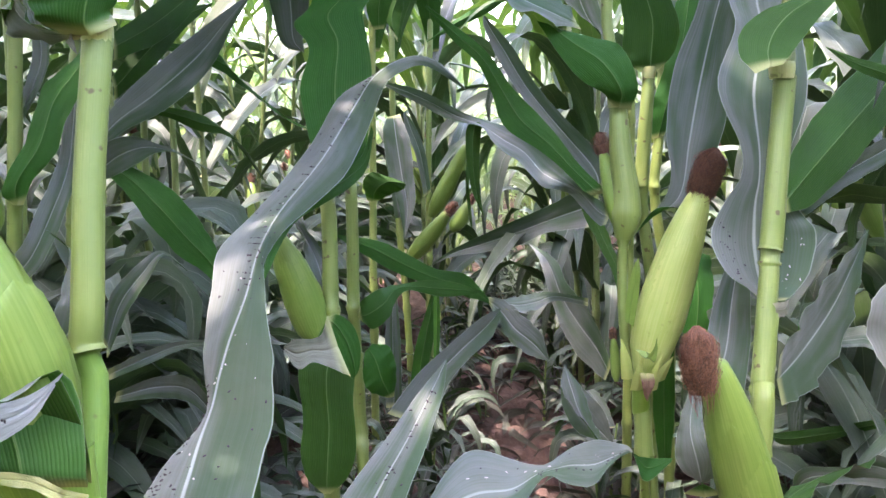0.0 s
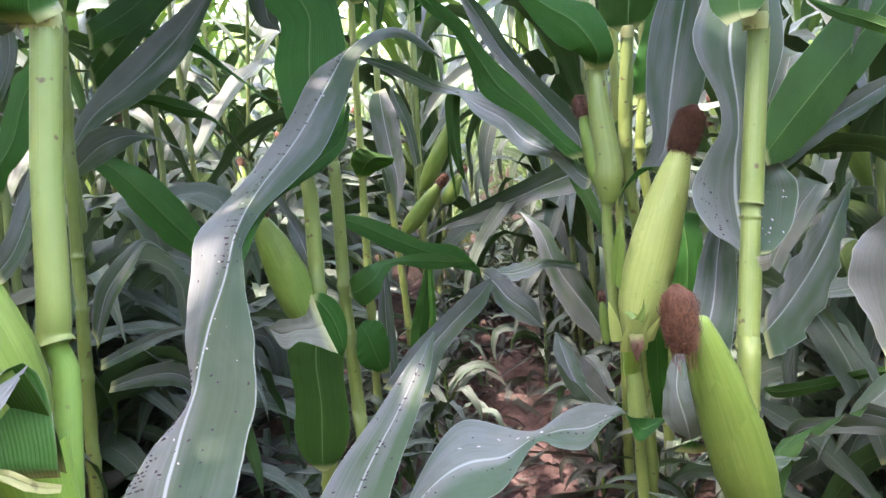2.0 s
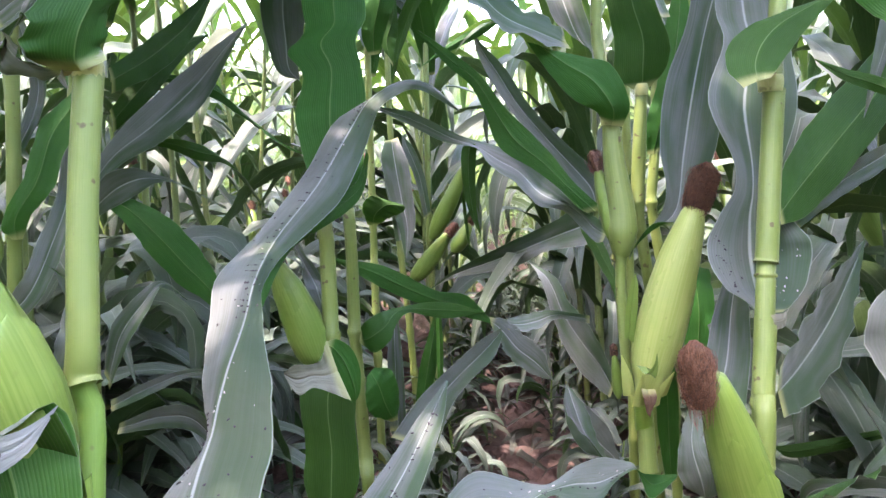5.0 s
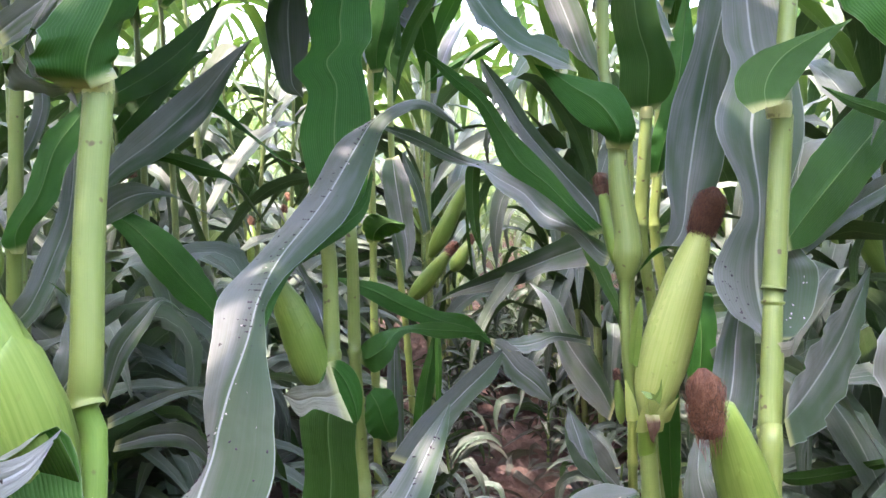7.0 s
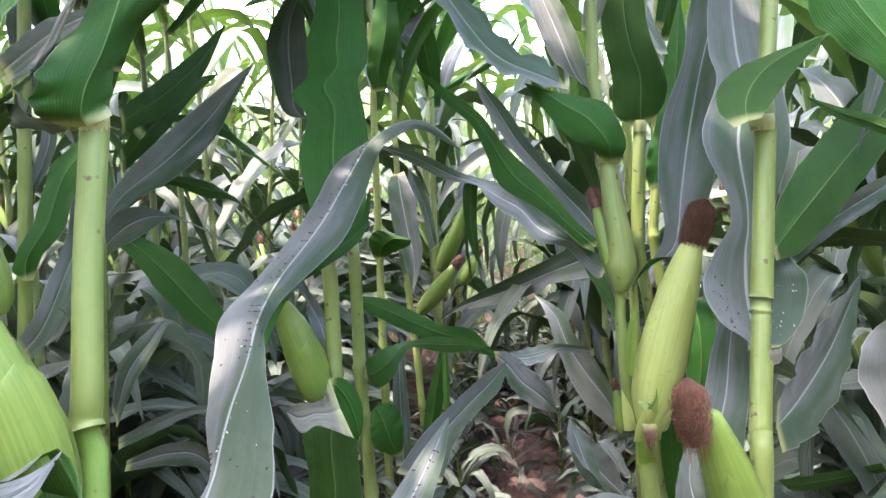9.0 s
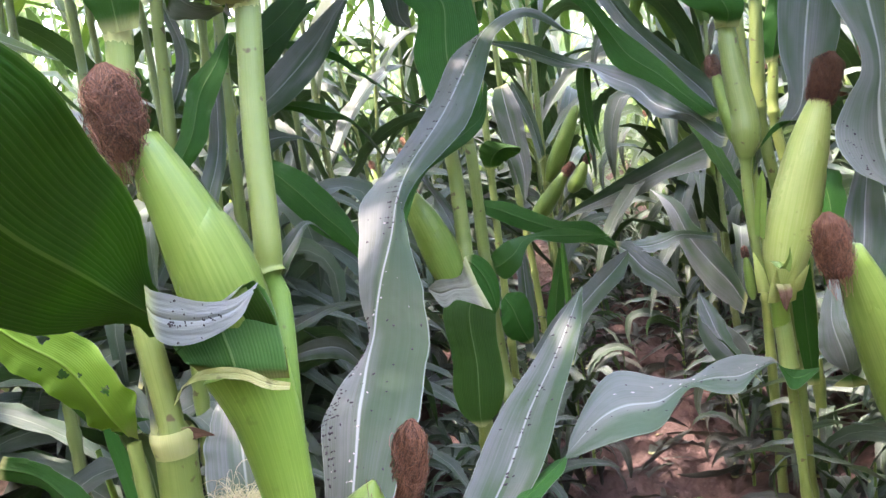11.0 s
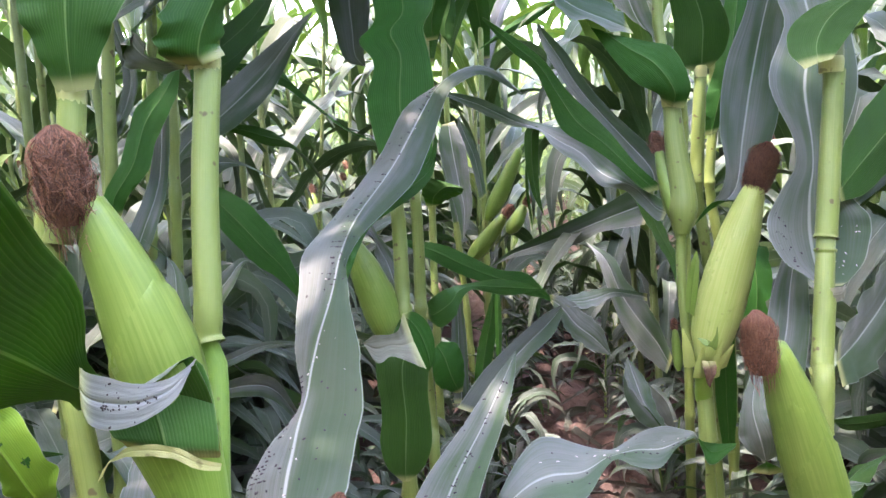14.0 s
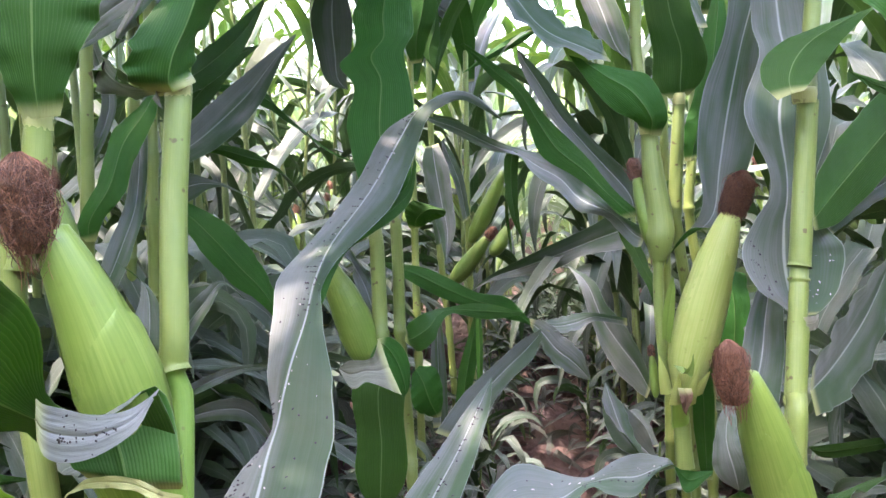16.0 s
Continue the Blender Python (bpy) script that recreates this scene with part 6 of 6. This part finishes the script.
part("leaf", blade([
    (0.0059, -0.0622, 0.4735, -0.0096, -0.0013, 0.0003),
    (0.0004, -0.0727, 0.5915, -0.0189, -0.0022, 0.0053),
    (-0.0002, -0.0815, 0.7204, -0.0139, -0.0015, 0.0051),
    (0.0163, -0.0712, 0.8092, -0.0009, -0.0001, 0.0000)], fold=0.1, seed=192), LEAF, PLANT_E)
part("leaf", blade([
    (-0.2669, 0.2713, 1.0679, 0.0055, 0.0003, -0.0049),
    (-0.2818, 0.2590, 1.0673, 0.0121, 0.0017, -0.0004),
    (-0.2854, 0.2539, 1.0170, 0.0111, 0.0015, -0.0003),
    (-0.2804, 0.2495, 0.9599, 0.0069, 0.0009, -0.0011),
    (-0.2681, 0.2475, 0.9180, 0.0005, 0.0000, -0.0005)], fold=0.3, seed=193), LEAF, PLANT_D)
part("leaf", blade([
    (0.0275, 0.4151, 0.8867, -0.0009, 0.0001, 0.0022),
    (0.0250, 0.4419, 0.9067, -0.0059, -0.0005, 0.0033),
    (0.0197, 0.4838, 0.9302, -0.0094, -0.0008, 0.0062),
    (0.0218, 0.5570, 0.9524, -0.0045, -0.0001, 0.0061),
    (0.0367, 0.6217, 0.9720, -0.0043, 0.0003, 0.0106),
    (0.0559, 0.6973, 0.9926, -0.0065, 0.0001, 0.0113),
    (0.0696, 0.7520, 1.0157, -0.0040, 0.0002, 0.0084),
    (0.0743, 0.7872, 1.0621, -0.0016, 0.0002, 0.0051)], rows=30, fold=0.05, ruffle=0.02, seed=194), LEAF, PLANT_A)
part("leaf", blade([
    (-0.0586, 0.0517, 1.1203, -0.0211, -0.0034, -0.0049),
    (-0.0420, 0.0067, 1.0447, -0.0431, -0.0052, 0.0103),
    (-0.0213, -0.0208, 0.9320, -0.0367, -0.0055, -0.0034),
    (-0.0014, -0.0468, 0.8370, -0.0258, -0.0042, -0.0064),
    (-0.0056, -0.0764, 0.7398, -0.0018, -0.0002, 0.0001)], fold=0.15, seed=195), LEAF, PLANT_V)
part("leaf", blade([
    (0.0122, 0.1495, 0.5172, 0.0154, 0.0021, -0.0005),
    (0.0103, 0.1597, 0.6334, 0.0160, 0.0027, 0.0051),
    (0.0073, 0.1874, 0.7217, 0.0090, 0.0016, 0.0037),
    (0.0088, 0.2095, 0.7395, 0.0006, 0.0001, -0.0000)], fold=0.2, seed=196), LEAF, PLANT_MB)
part("leaf", blade([
    (0.0907, -0.4608, 0.3716, -0.0166, -0.0020, 0.0043),
    (0.1124, -0.4472, 0.4888, -0.0243, -0.0041, -0.0069),
    (0.1339, -0.4344, 0.5977, -0.0138, -0.0029, -0.0102),
    (0.1369, -0.4302, 0.6401, -0.0008, -0.0001, 0.0000)], fold=0.3, seed=197), LEAF, PLANT_V)
part("leaf", blade([
    (0.1593, -0.5456, 0.4482, -0.0058, -0.0008, 0.0002),
    (0.1613, -0.5349, 0.5643, -0.0087, -0.0012, 0.0003),
    (0.1613, -0.5271, 0.6514, -0.0058, -0.0008, 0.0002),
    (0.1628, -0.5230, 0.6949, -0.0007, -0.0001, 0.0000)], fold=0.3, seed=198), LEAF, PLANT_V)
part("leaf", blade([
    (-0.2971, 0.3037, 1.0255, 0.0029, 0.0004, -0.0001),
    (-0.3001, 0.2981, 0.9676, 0.0029, 0.0004, -0.0001),
    (-0.2956, 0.2943, 0.9181, 0.0024, 0.0002, -0.0010),
    (-0.2923, 0.2921, 0.8880, 0.0005, 0.0001, -0.0000)], fold=0.3, seed=199), LEAF, PLANT_D)
part("leaf", blade([
    (0.0122, 0.1331, 1.1239, -0.0021, -0.0006, -0.0030),
    (0.0072, 0.1261, 1.1224, -0.0017, -0.0005, -0.0032),
    (0.0109, 0.1240, 1.1153, -0.0010, -0.0003, -0.0020),
    (0.0132, 0.1238, 1.1100, 0.0002, 0.0000, -0.0000)], fold=0.2, seed=200), DRY, PLANT_A, "torn brown ligule")
part("leaf", blade([
    (-0.0234, 0.0310, 0.7179, -0.0096, -0.0013, 0.0003),
    (-0.0216, 0.0201, 0.7066, -0.0088, -0.0013, -0.0009),
    (-0.0231, 0.0185, 0.6913, -0.0038, -0.0006, -0.0010),
    (-0.0221, 0.0178, 0.6825, -0.0004, -0.0001, 0.0000)], fold=0.3, seed=201), BROWN, PLANT_D, "dry brown husk tip")
part("leaf", blade([
    (-0.0269, 0.0135, 0.7544, 0.0113, 0.0012, -0.0041),
    (-0.0209, 0.0084, 0.7453, 0.0067, 0.0007, -0.0029),
    (-0.0141, 0.0055, 0.7585, 0.0026, 0.0002, -0.0020),
    (-0.0130, 0.0021, 0.7752, 0.0004, 0.0001, -0.0000)], fold=0.3, seed=202), HUSK, PLANT_D)
part("leaf", blade([
    (-0.0472, 0.0339, 0.7883, 0.0061, 0.0005, -0.0041),
    (-0.0436, 0.0279, 0.8289, 0.0076, 0.0007, -0.0041),
    (-0.0391, 0.0215, 0.8631, 0.0048, 0.0002, -0.0058),
    (-0.0372, 0.0234, 0.8817, 0.0004, 0.0001, -0.0000)], fold=0.3, seed=203), HUSK, PLANT_D)
part("leaf", blade([
    (0.5737, 0.1686, 1.5403, -0.0116, -0.0011, 0.0062),
    (0.5312, 0.1543, 1.4476, -0.0291, -0.0035, 0.0067),
    (0.5295, 0.1271, 1.3735, -0.0449, -0.0057, 0.0071),
    (0.5399, 0.1018, 1.3007, -0.0360, -0.0055, -0.0047),
    (0.5468, 0.0879, 1.2478, -0.0200, -0.0038, -0.0108),
    (0.5673, 0.0884, 1.2209, -0.0011, -0.0001, 0.0012)], fold=0.15, ruffle=0.06, seed=204), LEAF, PLANT_L)
part("leaf", blade([
    (0.0257, 0.0741, 1.3509, -0.0143, -0.0021, -0.0012),
    (0.0320, 0.0607, 1.4176, -0.0354, -0.0056, -0.0068),
    (0.0573, 0.0521, 1.5075, -0.0387, -0.0047, 0.0090),
    (0.0672, 0.0647, 1.6322, -0.0232, -0.0025, 0.0085),
    (0.0746, 0.0970, 1.7552, -0.0016, -0.0002, 0.0000)], seed=205), LEAF, PLANT_W)
part("leaf", blade([
    (0.3497, -0.1668, 1.5451, -0.0276, -0.0079, -0.0441),
    (0.2680, -0.1850, 1.4711, -0.0273, -0.0066, -0.0306),
    (0.1463, -0.2075, 1.4119, -0.0138, -0.0039, -0.0221),
    (0.0443, -0.2276, 1.3493, -0.0018, -0.0004, -0.0017)], seed=206), LEAF, PLANT_U)
part("leaf", blade([
    (0.0960, -0.0278, 1.2337, 0.0067, -0.0000, -0.0106),
    (0.1248, -0.0011, 1.2607, 0.0068, -0.0003, -0.0143),
    (0.1566, 0.0365, 1.2907, 0.0070, -0.0000, -0.0111),
    (0.1891, 0.0971, 1.3489, 0.0007, 0.0000, -0.0008)], seed=207), LEAF, PLANT_S)

# added upper leaves that bow over the path and shade it
for n, (plant, toward) in enumerate(((PLANT_C, 230), (PLANT_K, 200), (PLANT_T, 180), (PLANT_S, 350), (PLANT_R, 10), (PLANT_L, 350), (PLANT_S, 165), (PLANT_R, 205), (PLANT_M, 120), (PLANT_MB, 150), (PLANT_C, 206), (PLANT_D, 206))):
    shade_leaves(plant, n, toward, 7)
for n, (plant, toward) in enumerate(((PLANT_U, 0), (PLANT_V, 0), (PLANT_W, 310))):
    shade_leaves(plant, 20 + n, toward, 5, 1.66, 1.88)
    shade_leaves(plant, 30 + n, 180, 8, 1.52, 1.86)

# ---- the rows of maize ----
SLOPE = -0.07          # the rows bear slightly to one side
VARIANTS = [build_plant(s, with_ear=s % 4 != 3) for s in range(9)]
rng = np.random.default_rng(5)
spare = list(VARIANTS)


def set_plant(x, y, turn, size):
    m = pose(x, y, GROUND_Z, rng.normal(0, 2), rng.normal(0, 2), turn) @ Matrix.Scale(size, 4)
    if spare:
        ob = spare.pop()
        ob.matrix_basis = m
    else:
        ob = copy_thing(VARIANTS[int(rng.integers(len(VARIANTS)))], pose(0, 0, 0))
        ob.matrix_basis = m


# added plants, leafy only high up and out of view, to shade the rows
for x, y, turn in ((-0.31, -0.12, 80), (-0.62, 0.12, 30), (-0.95, 0.72, 40), (-1.02, 1.05, 75), (-1.1, 1.42, 20), (-1.35, 1.15, 90), (-0.92, 1.95, 50), (-1.3, 1.72, 15), (0.95, 0.55, 60), (0.98, 0.95, 110), (-0.30, -0.42, 70), (0.66, -0.5, 60), (-0.86, 0.45, 20), (-0.88, 0.62, 70), (-0.87, 0.85, 10), (-0.90, 1.12, 50), (-0.89, 1.30, 85), (-0.93, 1.62, 25), (-0.92, 1.80, 65), (-1.42, 0.62, 35), (-1.45, 0.95, 80)):
    tall = build_plant(40 + int(y * 50), with_ear=False, top_only=1.42)
    tall.matrix_basis = pose(x, y, GROUND_Z, 0, 0, turn)
    if x < -0.6:
        shade_leaves(tall, 40 + int(y * 50), 0, 5, 1.50, 1.80, 180, 0.0)


far = []
for row in range(-16, 17):
    x0 = 0.03 + 0.58 * (row - 0.5)
    y = -2.6 + rng.uniform(0, 0.2)
    while y < 26:
        x = x0 + SLOPE * (y - 0.8) + rng.normal(0, 0.025)
        turn, size = rng.normal(55, 40), rng.uniform(0.9, 1.08)
        inner = row in (0, 1)
        ang = math.degrees(math.atan2(x - 0.1, y + 0.1))
        seen = y > 0.4 and -42 < ang < 32
        if inner and -0.75 < y < (3.05 if row == 0 else 2.3):
            pass                                   # the singly built plants stand here
        elif (row == -1 and -0.5 < y < 2.25) or (row == 2 and -0.5 < y < 0.7):
            pass
        elif y < -0.85 or (y < 0.4 and abs(x) > 1.3):
            pass
        elif y < 4.6 and (seen or (abs(x) < 1.5 and y < 1.5)):
            set_plant(x, y, turn, size)
        elif y >= 4.6 and -40 < ang < 30:
            far.append((x, y, turn, size * 0.9, int(rng.integers(5))))
        y += rng.uniform(0.19, 0.27)


# the rows beside and behind, out of the walk's sight, that shade it
rim_rng = np.random.default_rng(41)
for row in range(-11, 12):
    y = -4.2 + rim_rng.uniform(0, 0.2)
    while y < 6.6:
        x = 0.03 + 0.58 * (row - 0.5) + SLOPE * (y - 0.8) + rim_rng.normal(0, 0.03)
        ang = math.degrees(math.atan2(x - 0.1, y + 0.1))
        if y < -0.9 or ((y < 0.4 or not -42 < ang < 32) and abs(x) > 1.5):
            far.append((x, y, rim_rng.normal(70, 40), rim_rng.uniform(0.92, 1.06), int(rim_rng.integers(5))))
        y += rim_rng.uniform(0.19, 0.27)

# plants added out of view, some on the path behind, to block light
for x, low, high, turn in ((0.02, -3.6, -1.15, 0), (-1.42, -0.9, 0.35, 90), (-0.84, -0.9, 0.22, 90), (0.92, -0.9, 0.45, 90), (1.42, -0.9, 0.5, 90), (-0.26, -0.9, -0.42, 0), (0.33, -0.9, -0.42, 0)):
    for y in np.arange(low, high, 0.2):
        far.append((x + rim_rng.normal(0, 0.02), y, rim_rng.normal(turn, 10), rim_rng.uniform(0.92, 1.06), int(rim_rng.integers(5))))


# short plants that fill the rows low down
def short_blades(seed):
    rng = np.random.default_rng(300 + seed)
    height = rng.uniform(0.5, 0.72)
    line = np.array([[0.02 * math.sin(3 * s + seed), 0.03 * s * s, -0.03 + s * height] for s in np.linspace(0, 1, 5)])
    plane = rng.uniform(0, 180)
    out = []
    for i in range(13):
        k = 0.10 + 0.066 * i
        st = blade_line((line[2, 0], line[2, 1], k * height), plane + 180 * (i % 2) + rng.normal(0, 30), rng.uniform(0.4, 0.62), rng.uniform(0.055, 0.085), rng.uniform(35, 68), rng.uniform(-85, -35),
                        rng.normal(0, 70), rng.normal(0, 40), kink=rng.uniform(0.25, 0.6) if rng.random() < 0.4 else None)
        out.append(blade(st, 15, PLAIN, seed=seed * 31 + i, ruffle=0.2))
    return height, line, out


def build_short(seed):
    height, line, blades = short_blades(seed)
    ob = new_plant("short shaded maize plant low between taller ones", 0, 0)
    part("stalk", stalk_sheet(line, np.arange(0.15, 0.95, 0.16), 0.0105, 0.005, 8), LOWER, ob)
    for i, sheet in enumerate(blades):
        # the lowest five take the shade-dark litter colour
        part("leaf", sheet, LITTER if i < 5 else SHADED_FIELD, ob, "withered lower leaf in a shade-dark colour" if i < 5 else "")
    return ob


small_rng = np.random.default_rng(77)
SHORT = [build_short(s) for s in range(5)]
spots = [(-1, 0.92 + 0.13 * i) for i in range(10)] + [(0, 0.72 + 0.15 * i) for i in range(8)] + [(1, 1.28 + 0.12 * i) for i in range(7)] + [(2, 0.5 + 0.13 * i) for i in range(8)] \
    + [(-2, 0.8 + 0.18 * i) for i in range(8)] + [(0.14, 1.75 + 0.16 * i) for i in range(14)] + [(0.93, 1.95 + 0.16 * i) for i in range(13)]
for n, (row, y) in enumerate(spots):
    x = 0.03 + 0.58 * (row - 0.5) + SLOPE * (y - 0.8) + small_rng.normal(0, 0.05) + {0: -0.06, 1: 0.07}.get(row, 0.0)
    ob = SHORT[n] if n < len(SHORT) else copy_thing(SHORT[int(small_rng.integers(len(SHORT)))], pose(0, 0, 0))
    ob.matrix_basis = pose(x, y + small_rng.normal(0, 0.03), GROUND_Z, 0, 0, small_rng.uniform(0, 360)) @ Matrix.Scale(small_rng.uniform(0.85, 1.1) * (0.46 if 0 <= row <= 1 else 1.0), 4)


low_spots = [(small_rng.uniform(x0, x1), small_rng.uniform(y0, y1), small_rng.uniform(0, 360), size * small_rng.uniform(0.8, 1.15), int(small_rng.integers(5)))
             for x0, x1, y0, y1, count, size in ((-1.40, -0.80, 1.35, 2.8, 46, 1.05), (0.55, 1.15, 0.95, 2.8, 30, 1.0), (-0.66, -0.46, 1.6, 3.0, 12, 0.42), (0.36, 0.62, 1.9, 3.4, 14, 0.6), (-1.9, -0.95, 2.8, 5.0, 34, 1.1), (0.45, 1.3, 2.8, 5.0, 26, 1.1), (-0.42, 0.12, 3.7, 6.2, 26, 0.5)) for n in range(count)]

# ---- the field beyond ----
def far_field():
    kinds = []
    for s in range(5):
        height, line, nodes, at, r0, r1, leaves, plane, r = generic_plant(30 + s)
        sh = Sheet()
        for i, (b, az, ln, wd, rise, fall, tw, sway, kink, low, q) in enumerate(leaves):
            if low < 0.9:
                v, f, uv = blade(blade_line(b, az, ln, wd, rise, fall, tw, sway, kink=kink), 8, ROUGH, seed=i).arrays()
                h = len(v) // 2
                sh.add(v[:h], f[:len(f) // 2], uv[:h])
        kinds.append((sh.arrays(), tube(Sheet(), spline(line, 6), np.linspace(r0, r1, 6), 5).arrays()))
    for which, name, mat in ((0, "distant_leaves", LIT_CANOPY_TOP), (1, "distant_stalks", FIELD_STALK)):
        sh = Sheet()
        for x, y, turn, size, k in far:
            v, f, uv = kinds[k][which]
            c, s = math.cos(radians(turn)) * size, math.sin(radians(turn)) * size
            sh.add(np.stack([v[:, 0] * c - v[:, 1] * s + x, v[:, 0] * s + v[:, 1] * c + y, v[:, 2] * size + GROUND_Z], 1), f, uv)
        ob = new(name, mesh_from(name, sh, mat))
        tagged(ob, "dense rows of green maize plants down the field, and unseen ones added for shade", "maize field", kind="stuff")


far_field()


def low_leaves():
    kinds = []
    for k in range(5):
        sh = Sheet()
        for b in short_blades(50 + k)[2]:
            v, f, uv = b.arrays()
            sh.add(v[:len(v) // 2], f[:len(f) // 2], uv[:len(v) // 2])
        kinds.append(sh.arrays())
    sh = Sheet()
    for x, y, turn, size, k in low_spots:
        v, f, uv = kinds[k]
        c, s = math.cos(radians(turn)) * size, math.sin(radians(turn)) * size
        sh.add(np.stack([v[:, 0] * c - v[:, 1] * s + x, v[:, 0] * s + v[:, 1] * c + y, v[:, 2] * size + GROUND_Z], 1), f, uv)
    ob = new("low_leaves", mesh_from("low_leaves", sh, SHADED_FIELD_TOP))
    tagged(ob, "tangle of drooping grey-green lower leaves in the rows", "maize leaves", kind="stuff")


low_leaves()


# ---- withered leaves lying on the path ----
rng = np.random.default_rng(12)
for i in range(150):
    y = rng.uniform(1.3, 4.6)
    x = 0.03 + SLOPE * (y - 0.8) + rng.normal(0, 0.24)
    az = rng.uniform(0, 360)
    ln = rng.uniform(0.14, 0.36)
    st = blade_line((0, 0, 0.012), az, ln, rng.uniform(0.016, 0.045), rng.uniform(5, 35), rng.uniform(-30, -8), rng.normal(0, 70), rng.normal(0, 60))
    low = min(s[2] - abs(s[5]) for s in st)
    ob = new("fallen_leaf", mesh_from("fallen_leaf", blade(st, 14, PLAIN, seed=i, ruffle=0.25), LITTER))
    ob.location = (x, y, GROUND_Z + 0.012 - max(low, -0.05))
    tagged(ob, "withered grey-green maize leaf lying on the soil", "fallen leaf", "withered leaves on the path")
